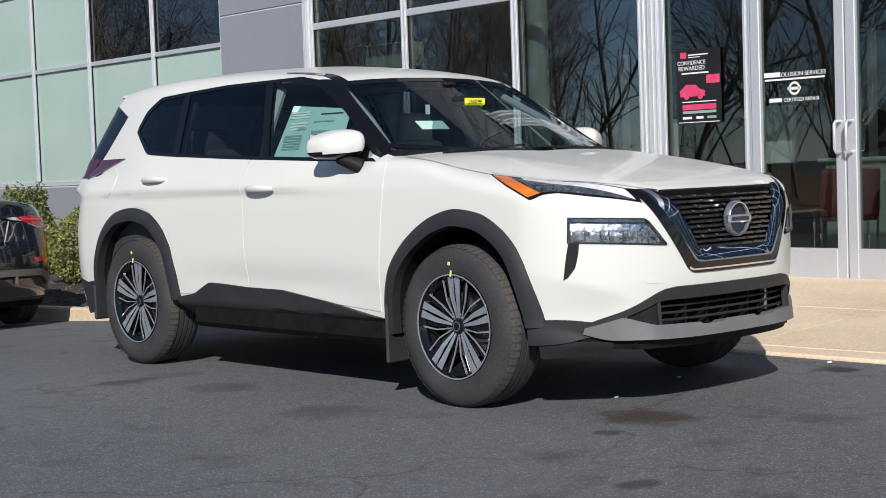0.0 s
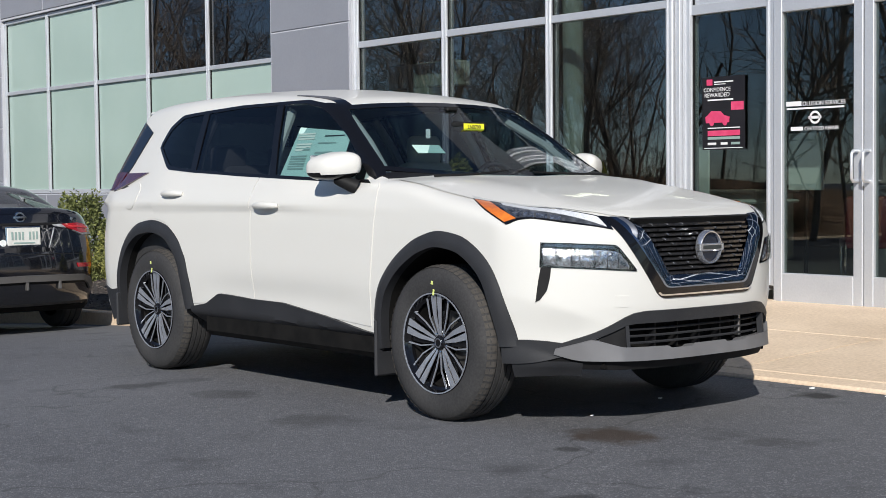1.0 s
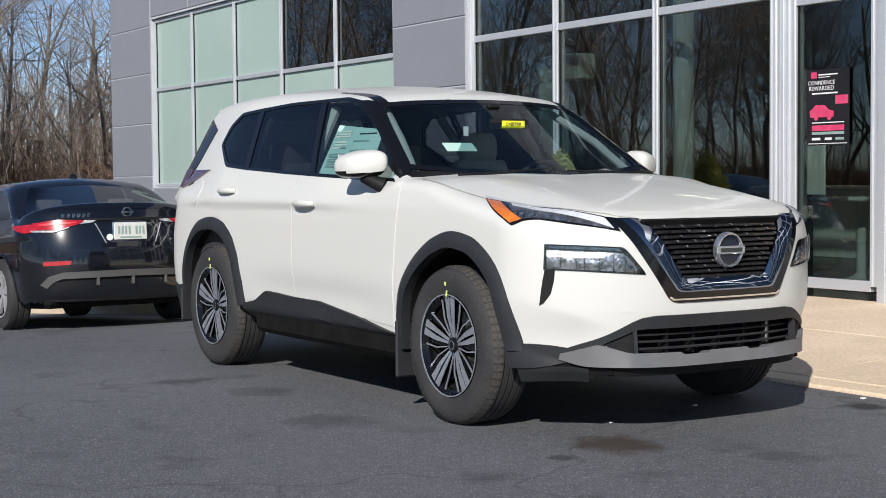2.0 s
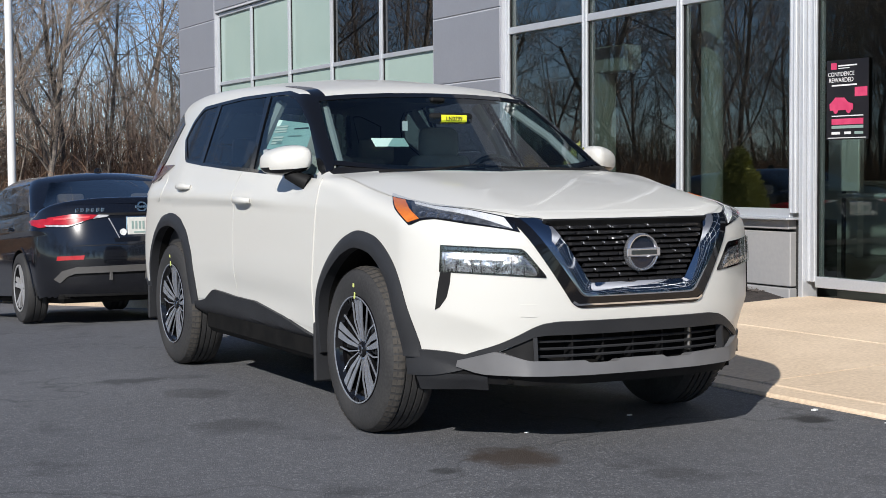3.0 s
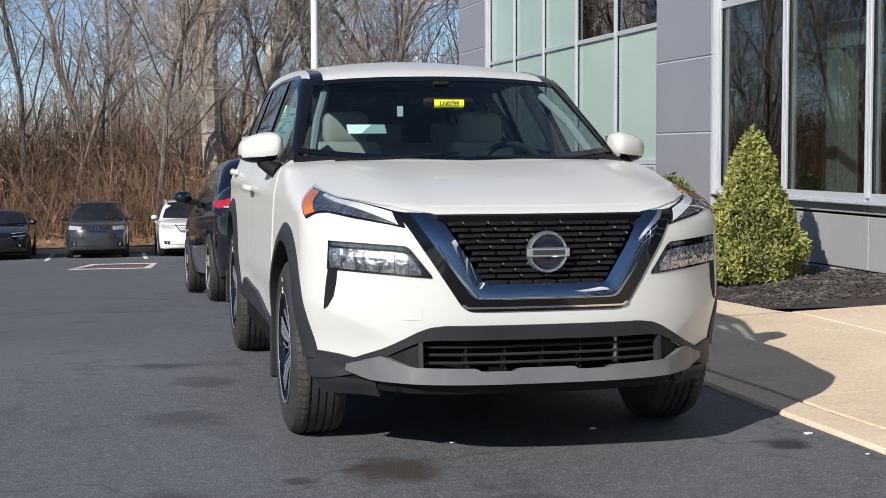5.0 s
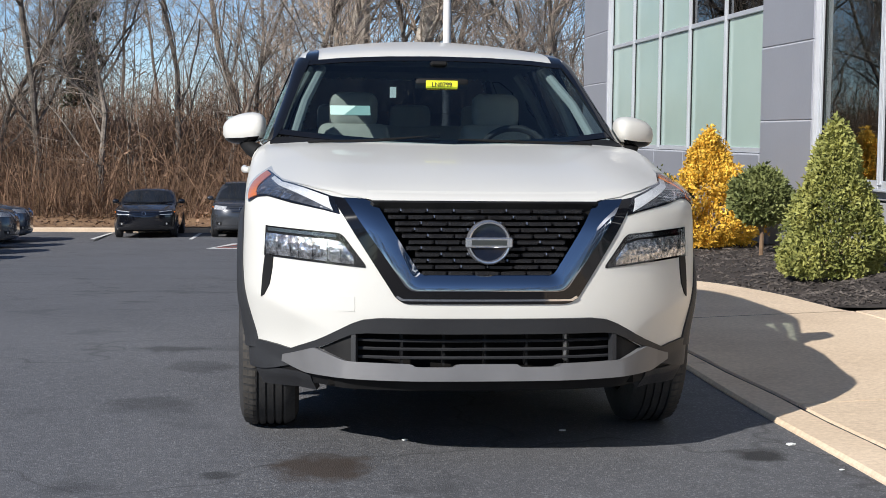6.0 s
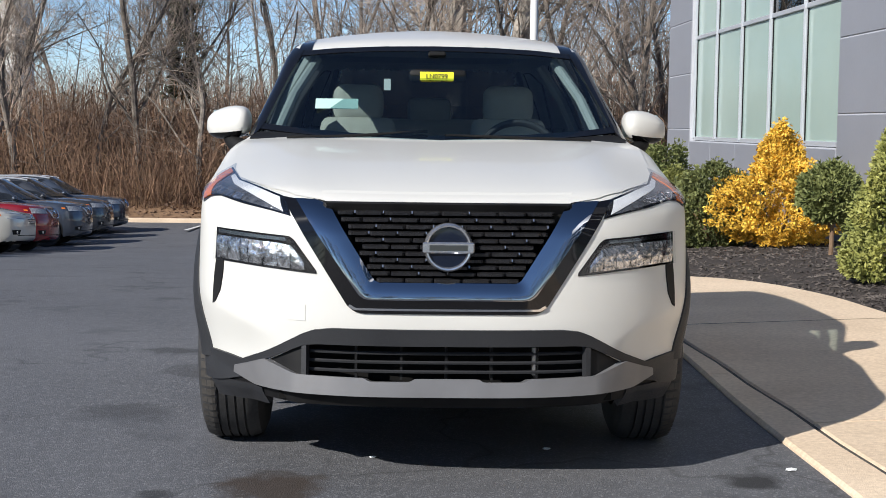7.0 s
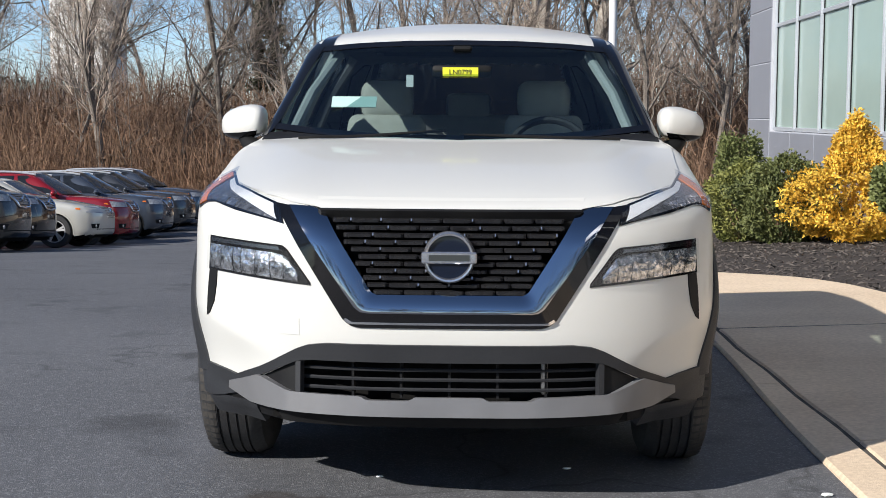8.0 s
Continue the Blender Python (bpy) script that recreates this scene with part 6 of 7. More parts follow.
TREES = []
for sd, h, ln, fk in ((3, 13, 0.05, False), (8, 15, -0.06, True), (14, 12, 0.14, False), (21, 14, 0.0, True), (33, 11, -0.15, False), (47, 16, 0.03, False), (58, 12.5, 0.10, True)):
    segs = grown(sd, h, ln, fk)
    TREES.append((limb_mesh(segs, lambda d: d < 2), limb_mesh(segs, lambda d: d >= 2, 0.0085), limb_mesh(segs, lambda d: 2 <= d < 4, 0.013), limb_mesh(segs, lambda d: d == 2, 0.02)))


def bank_z(y):
    return float(ground_z(LOT_END)) + float(np.interp(y - LOT_END, [0, 1, 4, 10, 20, 34, 60], [0.12, 0.16, 0.9, 2.2, 3.2, 3.7, 4.0]))


protos = []
for (tv, tf), (cv, cf), _, _ in TREES:
    root = new("tree")
    tagged(root, "tall bare deciduous tree with grey bark at the lot's edge", "tree", "bare trees behind the lot")
    solid("trunk", tv, tf, BARK, root)
    solid("crown", cv, cf, TWIG, root, smooth=False)
    protos.append(root)
r = random.Random(11)
spots = []
for k in range(42):
    x = -46 + 66 * (k + r.uniform(-0.3, 0.3)) / 42
    spots.append((x, LOT_END + 2.2 + r.random() ** 1.5 * 14))
for k, (x, y) in enumerate(spots):
    m = Matrix.Translation((x, y, bank_z(y))) @ Matrix.Rotation(r.random() * 6.28, 4, "Z") @ Matrix.Scale(r.uniform(0.72, 0.98), 4)
    if k < len(protos):
        protos[k].matrix_world = m
    else:
        copy_thing(protos[r.randrange(len(protos))], m)


# the two stout pale trunks beside the back row
for sd, h, ln, x, y, turn in ((71, 15, 0.06, 2.0, 46.2, 0.4), (84, 16, -0.03, 2.95, 46.8, 2.0)):
    segs = [(p, q, a * (1.9 if d == 0 else 1.5), b * (1.9 if d == 0 else 1.5), d) for p, q, a, b, d in grown(sd, h, ln, True)]
    root = new("tree")
    tagged(root, "stout bare tree with pale sunlit bark behind the lot", "tree", "bare trees behind the lot")
    solid("trunk", *limb_mesh(segs, lambda d: d < 2), PALEBARK, root)
    solid("crown", *limb_mesh(segs, lambda d: d >= 2, 0.011), TWIG, root, smooth=False)
    root.matrix_world = Matrix.Translation((x, y, bank_z(y))) @ Matrix.Rotation(turn, 4, "Z")


def merged(name, variants, places, mats, label, category):
    """Many copies of a few meshes in one object of stuff."""
    vs, fs, base = [], [], 0
    for (v, f), m in zip(variants, places):
        a = np.asarray(v, float)
        mm = np.array(m)
        vs.append(a @ mm[:3, :3].T + mm[:3, 3])
        fs += [tuple(i + base for i in q) for q in f]
        base += len(a)
    return solid(name, np.concatenate(vs).tolist(), fs, mats, smooth=False, label=label, category=category, kind="stuff")


far_v, far_m = [], []
for k in range(48):
    x, y = r.uniform(-70, 45), LOT_END + r.uniform(9, 50)
    kind = r.randrange(len(TREES))
    m = Matrix.Translation((x, y, bank_z(y))) @ Matrix.Rotation(r.random() * 6.28, 4, "Z") @ Matrix.Diagonal((0.8, 0.8, r.uniform(0.6, 0.95), 1))
    far_v += [TREES[kind][0]] + ([TREES[kind][2]] if k % 4 == 0 else [])
    far_m += [m] * (2 if k % 4 == 0 else 1)
# slim saplings between the big trees
sv, sf = [], []
for k in range(260):
    x, y = r.uniform(-62, 34), LOT_END + 2.5 + 42 * r.random() ** 1.3
    p, d, rad = Vector((x, y, bank_z(y) - 0.1)), Vector((r.gauss(0, 0.10), r.gauss(0, 0.10), 1)), r.uniform(0.015, 0.05)
    tall = r.uniform(4, 10)
    pts_ = [p.copy()]
    for i in range(5):
        d = (d + Vector((r.gauss(0, 0.07), r.gauss(0, 0.07), 0.05))).normalized()
        p = p + d * tall / 5
        pts_.append(p.copy())
    segs = [(pts_[i], pts_[i + 1], rad * (1 - i * 0.17), rad * (1 - (i + 1) * 0.17), 2) for i in range(5)]
    for i in range(1, 6):
        for _ in range(4):
            q = pts_[i].lerp(pts_[i - 1], r.random())
            e = Vector((r.gauss(0, 1), r.gauss(0, 1), r.uniform(0.2, 1.4))).normalized()
            l = r.uniform(0.4, 1.4)
            segs.append((q, q + e * l, rad * 0.35, rad * 0.15, 3))
            segs.append((q + e * l * 0.5, q + e * l * 0.5 + (e + Vector((r.gauss(0, 0.7), r.gauss(0, 0.7), 0.3))).normalized() * l * 0.6, rad * 0.25, 0.004, 3))
    v, f = limb_mesh(segs, lambda dd: True, 0.009)
    far_v.append((v, f))
    far_m.append(Matrix())
merged("far_woods", far_v, far_m, BARK, "bare trunks of the woods beyond", "woods")
# woods round the rest of the lot, seen in the glass
ring_v, ring_m = [], []
for k in range(110):
    if k < 66:
        x, y = r.uniform(-64, -42), -60 + 105 * (k + r.random()) / 66
    else:
        x, y = -44 + 80 * (k - 66 + r.random()) / 44, r.uniform(-66, -48)
    kind = r.randrange(len(TREES))
    m = Matrix.Translation((x, y, float(ground_z(y)))) @ Matrix.Rotation(r.random() * 6.28, 4, "Z")
    ring_v += [TREES[kind][0], TREES[kind][3]]
    ring_m += [m, m]
merged("side_woods", ring_v, ring_m, TWIG, "bare woods along the lot's open sides", "woods")

# tangled dry brush on the bank
bv, bf = [], []
rb = np.random.default_rng(9)
for k in range(24000):
    x, u = rb.uniform(-55, 25), rb.random() ** 1.6
    y = LOT_END + 1.6 + 1.5 * noise.noise((x * 0.12, 0, 7)) + 15 * u
    z = bank_z(y)
    tall = (0.7 + 2.4 * rb.random() ** 1.4) * (0.75 + 0.6 * noise.noise((x * 0.25, y * 0.2, 1)))
    a, l = rb.random() * 6.28, tall * rb.uniform(0.1, 1.5)
    p = np.array([x, y, z - 0.05])
    q1 = p + (0.4 * l * math.cos(a), 0.4 * l * math.sin(a), tall * rb.uniform(0.5, 0.9))
    q2 = p + (l * math.cos(a), l * math.sin(a), tall * rb.uniform(0.45, 1.0))
    w = rb.uniform(0.005, 0.016)
    n = len(bv)
    e = np.array([math.sin(a) * w, -math.cos(a) * w, 0])
    g = np.array([0, w, w * 0.3])
    bv += [p - e, p + e, p + g, q1 - e * 0.8, q1 + e * 0.8, q1 + g * 0.8, q2]
    bf += [(n, n + 1, n + 4, n + 3), (n + 1, n + 2, n + 5, n + 4), (n + 2, n, n + 3, n + 5), (n + 3, n + 4, n + 6), (n + 4, n + 5, n + 6), (n + 5, n + 3, n + 6)]
    if k % 2 == 0:
        for _ in range(3):
            f2 = rb.random()
            s0 = q1 + (q2 - q1) * f2
            b = rb.random() * 6.28
            t2 = s0 + np.array([math.cos(b), math.sin(b), rb.uniform(-0.2, 0.9)]) * rb.uniform(0.15, 0.45)
            n = len(bv)
            bv += [s0 - e * 0.5, s0 + e * 0.5, s0 + g * 0.5, t2]
            bf += [(n, n + 1, n + 3), (n + 1, n + 2, n + 3), (n + 2, n, n + 3)]
# long arching brambles
for k in range(2600):
    x, y = rb.uniform(-50, 18), LOT_END + 1.8 + 12 * rb.random() ** 1.4
    z = bank_z(y)
    a, reach, tall = rb.random() * 6.28, rb.uniform(1.0, 4.0), rb.uniform(0.8, 3.4)
    w = rb.uniform(0.007, 0.016)
    last = None
    for i in range(7):
        f2 = i / 6
        c = np.array([x + reach * f2 * math.cos(a + 0.5 * f2), y + reach * f2 * math.sin(a + 0.5 * f2), z + tall * (1 - (1.6 * f2 - 0.75) ** 2 / 0.5625 * (1.0 if f2 < 0.47 else 0.55))])
        ww = w * (1.1 - 0.8 * f2)
        n = len(bv)
        bv += [c + (-ww, 0, -ww * 0.5), c + (ww, 0, -ww * 0.5), c + (0, -ww * 0.3, ww)]
        if last is not None:
            bf += [(last + j, last + (j + 1) % 3, n + (j + 1) % 3, n + j) for j in range(3)]
        last = n
solid("dry_brush", bv, bf, BRUSH, smooth=False, label="tangled brown brush and brambles on the bank", category="brush", kind="stuff")
# tall thicket of thin shoots behind the brush, thickest behind the building
tv2, tf2 = [], []
for k in range(9500):
    u = rb.random()
    x = -55 + 90 * u ** 0.65
    y = LOT_END + 8 + 30 * rb.random()
    dense = float(np.interp(x, [-55, -16, -6, 0, 30], [0.55, 0.55, 0.55, 0.95, 1.4]))
    tall = dense * (1.6 + 4.6 * rb.random() ** 1.4)
    a, l = rb.random() * 6.28, tall * rb.uniform(0.05, 0.5)
    p = np.array([x, y, bank_z(y) - 0.05])
    q1 = p + (0.35 * l * math.cos(a), 0.35 * l * math.sin(a), tall * 0.55)
    q2 = p + (l * math.cos(a), l * math.sin(a), tall)
    w = rb.uniform(0.008, 0.02)
    e, g = np.array([w, 0, 0]), np.array([0.3 * w, -w, 0])
    n = len(tv2)
    tv2 += [p - e, p + e, p + g, q1 - e * 0.7, q1 + e * 0.7, q1 + g * 0.7, q2]
    tf2 += [(n, n + 1, n + 4, n + 3), (n + 1, n + 2, n + 5, n + 4), (n + 2, n, n + 3, n + 5), (n + 3, n + 4, n + 6), (n + 4, n + 5, n + 6), (n + 5, n + 3, n + 6)]
    for _ in range(4):
        f2 = rb.random()
        s0 = p + (q1 - p) * (0.3 + 0.7 * f2) if rb.random() < 0.4 else q1 + (q2 - q1) * f2
        b = rb.random() * 6.28
        t2 = s0 + np.array([math.cos(b), math.sin(b), rb.uniform(0.0, 1.3)]) * rb.uniform(0.3, 1.1)
        n = len(tv2)
        tv2 += [s0 - e * 0.5, s0 + e * 0.5, s0 + g * 0.5, t2]
        tf2 += [(n, n + 1, n + 3), (n + 1, n + 2, n + 3), (n + 2, n, n + 3)]
solid("thicket", tv2, tf2, THICKET, smooth=False, label="bare brown thicket behind the lot", category="brush", kind="stuff")
# dead leaves and low weeds at the foot of the bank
lv, lf = [], []
for k in range(30000):
    x = rb.uniform(-45, 22)
    low = k < 8000
    y = LOT_END + 1.5 * noise.noise((x * 0.12, 0, 7)) + (rb.uniform(0.0, 5.0) if low else rb.uniform(1.5, 12))
    z = bank_z(y) + (rb.uniform(0.0, 0.25) if low else 2.3 * rb.random() ** 1.5)
    s, a, b = rb.uniform(0.03, 0.09), rb.random() * 6.28, rb.uniform(-0.8, 0.8)
    n = len(lv)
    c, d = np.array([math.cos(a), math.sin(a), b]) * s, np.array([-math.sin(a), math.cos(a), 0.3]) * s * 0.7
    p = np.array([x, y, z])
    lv += [p - c, p + d, p + c, p - d]
    lf.append((n, n + 1, n + 2, n + 3))
solid("dead_leaves", lv, lf, BRUSH, smooth=False, label="fallen brown leaves along the bank", category="leaves", kind="stuff")


def shrub(name, label, shape, mat, place, count, leaf, seed, stems=6, base=0.1, lumps=0.18, category="shrub"):
    """A shrub: stems, and a crown of many small sprays with an uneven outline. shape(t): radius at height t in 0..1, and its height."""
    radius, height = shape
    rs = np.random.default_rng(seed)
    root = new(name)
    tagged(root, label, category)
    root.location = place
    sv, sf = [], []
    for k in range(stems):
        a = 6.28 * k / stems + rs.random()
        rr = radius(0.35) * 0.6
        v, f = tube([(0, 0, -0.05), (0.3 * rr * math.cos(a), 0.3 * rr * math.sin(a), height * 0.15), (rr * math.cos(a), rr * math.sin(a), height * 0.5)], [0.02, 0.016, 0.006], 5)
        n = len(sv)
        sv += v
        sf += [tuple(i + n for i in q) for q in f]
    solid("stem", sv, sf, STEM, root)
    vs, fs = [], []
    for k in range(count):
        t = base + (1 - base) * rs.random() ** 1.15
        a = rs.random() * 2 * math.pi
        lump = 1 + lumps * 2.2 * noise.noise((math.cos(a) * 2.2 + seed, math.sin(a) * 2.2, t * height * 4.5)) + lumps * noise.noise((math.cos(a) * 6, math.sin(a) * 6 + seed, t * height * 12))
        rr = radius(t) * lump * (1 - 0.35 * rs.random() ** 2.2)
        p = np.array([rr * math.cos(a), rr * math.sin(a), t * height * (1 + 0.04 * rs.normal())])
        d = np.array([math.cos(a), math.sin(a), 0.55 + 0.5 * rs.normal()])
        d = d + 0.45 * rs.normal(size=3)
        d /= np.linalg.norm(d)
        for _ in range(3):
            e = d + 0.55 * rs.normal(size=3)
            e /= np.linalg.norm(e)
            s = np.cross(e, rs.normal(size=3))
            s /= np.linalg.norm(s)
            l, w = leaf * rs.uniform(0.7, 1.4), leaf * rs.uniform(0.16, 0.3)
            n = len(vs)
            vs += [p - s * w * 0.5, p + e * l * 0.55 - s * w, p + e * l, p + e * l * 0.55 + s * w, p + s * w * 0.5]
            fs += [(n, n + 1, n + 2, n + 3, n + 4)]
    solid("crown", vs, fs, mat, root, smooth=False)
    return root


def shrub_z(x, y):
    return bed_z(x, y) - 0.02


cone = (lambda t: 0.46 * (1 - t) ** 0.62 * min(1, 0.66 + t * 1.5) * (1 - 0.12 * t) + 0.01, 1.16)
shrub("spruce_bush", "cone-shaped dwarf spruce with yellow-green needles in mulch", cone, SPRUCE, (3.50, 3.62, shrub_z(3.50, 3.62)), 11000, 0.034, 1, 4, 0.03, 0.16)
ball = lambda rr, hh: (lambda t: rr * math.sqrt(max(0.02, 1 - (2 * t - 0.95) ** 2)), hh)
shrub("golden_bush", "loose bright golden-yellow conifer shrub in mulch", (lambda t: 0.51 * (math.sqrt(max(0.02, 1 - (2.1 * t - 0.75) ** 2)) if t < 0.6 else 0.9 * (1 - t) ** 0.6), 1.16), GOLD, (3.56, 7.3, shrub_z(3.56, 7.3)), 13000, 0.034, 2, 9, 0.06, 0.42)
ball_tree = shrub("ball_bush", "clipped round dark green bush on a thin stem", ball(0.27, 0.50), YEW, (3.66, 5.9, 0.40), 3400, 0.045, 3, 3, 0.0, 0.12)
v, f = tube([(0.0, -0.03, -0.42), (0.01, -0.02, -0.1), (0.0, 0, 0.25)], [0.022, 0.02, 0.016], 8)
solid("stem", v, f, STEM, ball_tree)
shrub("round_bush", "rounded dark green bush in mulch", ball(0.46, 0.85), YEW, (3.02, 7.75, shrub_z(3.02, 7.75)), 6000, 0.036, 4, 5, 0.0, 0.2)
shrub("round_bush", "rounded dark green bush in mulch", ball(0.42, 0.80), SPRUCE, (2.72, 8.35, shrub_z(2.72, 8.35)), 5200, 0.036, 5, 5, 0.0, 0.22)
shrub("tall_bush", "tall loose green bush beside the wall", (lambda t: 0.42 * (1 - 0.6 * t) * min(1, 0.6 + t * 3), 1.05), YEW, (2.95, 10.2, shrub_z(2.95, 10.2)), 4200, 0.042, 6, 5, 0.0, 0.28)
shrub("round_bush", "rounded green bush in mulch", ball(0.42, 0.8), YEW, (2.2, 11.6, shrub_z(2.2, 11.6)), 2400, 0.055, 7, 5, 0.0, 0.2)
shrub("round_bush", "rounded green bush in mulch", ball(0.42, 0.8), SPRUCE, (2.15, 13.4, shrub_z(2.15, 13.4)), 2200, 0.055, 8, 5, 0.0, 0.2)
CEDAR = material("cedar_foliage", (0.030, 0.036, 0.020), (0.095, 0.095, 0.055), 0.8, 0, 1.5, island=0.4)
for cx, cy, tall, wide, seed in ((-8.8, 52.0, 10.5, 0.85, 31),):
    shrub("cedar_tree", "tall ragged dark evergreen among the bare trees", (lambda t, w=wide: w * (1 - t) ** 0.7 * (0.65 + 0.35 * math.sin(t * 38)), tall), CEDAR, (cx, cy, bank_z(cy) - 0.1), 900, 0.24, seed, 3, 0.2, 0.4, category="tree")
# ---- parked cars ----
CARGLASS = material("dark_car_glass", (0.012, 0.014, 0.016), (0.02, 0.022, 0.025), 0.03, 0, 3, coat=0.1, spec=0.5)
BLACKPAINT = material("black_car_paint", (0.004, 0.0045, 0.007), (0.006, 0.0065, 0.009), 0.15, 0.0, 700, coat=1.0, spec=0.5)
GLASS_SMOKE = glass("smoked_rear_glass", (0.34, 0.36, 0.38), 0.05)
REDBRIGHT = material("red_lens_painted_glow", (0.62, 0.02, 0.03), (0.72, 0.04, 0.05), 0.25, 0, 30, coat=0.4)
SMOKEPLASTIC = material("smoke_grey_plastic", (0.075, 0.072, 0.07), (0.095, 0.092, 0.09), 0.45, 0, 8, 200)
PLATE = material("plate_white", (0.62, 0.62, 0.58), (0.68, 0.68, 0.64), 0.5, 0, 30)
WHEELGREY = material("alloy_grey", (0.50, 0.50, 0.51), (0.58, 0.58, 0.59), 0.4, 0.5, 20)
LAMPWHITE = material("lamp_clear", (0.22, 0.23, 0.25), (0.50, 0.51, 0.53), 0.4, 0.1, 30, coat=0.2)


def car_field(hw, yf, yr, top_y, top_z, roof_y, roof_z, belt, ws_y, ws_slope, rw_y, rw_slope, nose=0.55, tumble=0.34):
    """A plain car's field: half width, ends, the line of hood, belt and deck, the roof line, and the slopes of both screens."""
    def g(x, y, z):
        ax = np.abs(x)
        s = hw + curve(y, [yf, yf + 0.6, 0, yr - 0.6, yr], [-0.09, -0.012, 0.0, -0.012, -0.08]) + curve(z, [0.2, 0.4, 0.65, 0.85, belt, belt + 0.2], [-0.05, -0.015, 0.0, -0.012, -0.045, -0.11])
        front = (yf + nose * np.minimum(ax, 1.2) ** 3 + curve(z, [0.2, 0.3, 0.6, 0.8, 1.0], [0.12, 0.02, 0.0, 0.03, 0.16]) - y) * 0.85
        rear = (y - (yr - 0.58 * np.minimum(ax, 1.2) ** 3 - curve(z, [0.2, 0.35, 0.6, 0.9, 1.1], [0.12, 0.03, 0.0, 0.05, 0.14]))) * 0.85
        low = smax(smax(smax(ax - s, front, 0.12), rear, 0.12), z - (curve(y, top_y, top_z) - 0.05 * (ax / hw) ** 3), 0.07)
        low = smax(low, 0.19 - z, 0.04)
        u = z - belt
        gs = (ax - (hw - 0.05 - tumble * u - 0.2 * u * np.abs(u))) * 0.93
        gw = (ws_y + ws_slope * u + 0.32 * ax * ax - y) * 0.5
        gr = (y - (rw_y - rw_slope * u - 0.22 * ax * ax)) * 0.5
        gt = z - (curve(y, roof_y, roof_z) - 0.13 * ax * ax)
        green = smax(smax(smax(gs, gt, 0.09), gw, 0.05), gr, 0.05)
        return smin(low, smax(green, belt - 0.15 - z, 0.02), 0.04)
    return g


SEDAN = dict(hw=0.895, yf=-2.26, yr=2.36, top_y=[-2.4, -2.2, -1.9, -1.0, 0, 1.6, 1.95, 2.25, 2.4], top_z=[0.55, 0.74, 0.84, 0.98, 0.98, 1.03, 1.10, 1.125, 1.02], roof_y=[-0.7, -0.2, 0.3, 0.9, 1.4], roof_z=[1.30, 1.40, 1.435, 1.42, 1.36], belt=0.98, ws_y=-1.05, ws_slope=2.0, rw_y=1.86, rw_slope=1.75)
SUV = dict(hw=0.90, yf=-2.25, yr=2.35, top_y=[-2.4, -2.22, -2.0, -1.0, 0, 2.4], top_z=[0.7, 0.90, 0.99, 1.10, 1.10, 1.10], roof_y=[-0.6, -0.1, 0.5, 1.2, 2.2], roof_z=[1.48, 1.61, 1.67, 1.68, 1.62], belt=1.08, ws_y=-1.05, ws_slope=1.6, rw_y=2.22, rw_slope=0.6)


def plain_wheel(car, s, y, r, hw, dark=False):
    root = new("wheel")
    root.parent = car
    root.location = (s * (hw + 0.012), y, r)
    rim = r * 0.66
    prof = [(-0.02, rim), (0.0, rim + 0.02), (0.002, r - 0.05), (-0.012, r - 0.012), (-0.035, r), (-0.075, r), (-0.078, r - 0.007), (-0.086, r - 0.007), (-0.089, r), (-0.13, r), (-0.133, r - 0.007), (-0.141, r - 0.007), (-0.144, r), (-0.18, r), (-0.205, r - 0.02), (-0.21, rim)]
    solid("tyre", *lathe([(a * s, b) for a, b in prof], "x", 40), RUBBER, root, label="black rubber tyre")
    rm = solid("rim", *lathe([(a * s, b) for a, b in [(-0.19, rim), (-0.015, rim), (-0.008, rim - 0.012), (-0.03, rim - 0.02), (-0.12, rim - 0.03), (-0.13, 0.001)]], "x", 40), UNDER if dark else MATT, root, label="dark wheel barrel")
    for k in range(5):
        a = math.pi / 2 + k * 2 * math.pi / 5
        for da in (-0.16, 0.16):
            v = []
            for rr, w, xx in ((0.03, 0.016, -0.03), (rim - 0.008, 0.020, -0.016)):
                for sg in (-1, 1):
                    for dx in (0, -0.025):
                        aa = a + da * (rr / rim) ** 0.5
                        v.append(((xx + dx) * s, rr * math.cos(aa) - sg * w * math.sin(aa), rr * math.sin(aa) + sg * w * math.cos(aa)))
            solid("spoke", *oriented((v, [(0, 2, 6, 4), (2, 3, 7, 6), (3, 1, 5, 7), (1, 0, 4, 5), (0, 1, 3, 2), (4, 6, 7, 5)])), WHEELGREY, rm, smooth=False)
    solid("hub", *lathe([(a * s, b) for a, b in [(-0.05, 0.05), (-0.028, 0.045), (-0.024, 0.02), (-0.024, 0.001)]], "x", 20), WHEELGREY, rm)
    solid("rim_lip", *lathe([(a * s, b) for a, b in [(-0.02, rim + 0.003), (-0.004, rim + 0.004), (-0.004, rim - 0.012), (-0.02, rim - 0.014)]], "x", 40), WHEELGREY, rm)
    return root


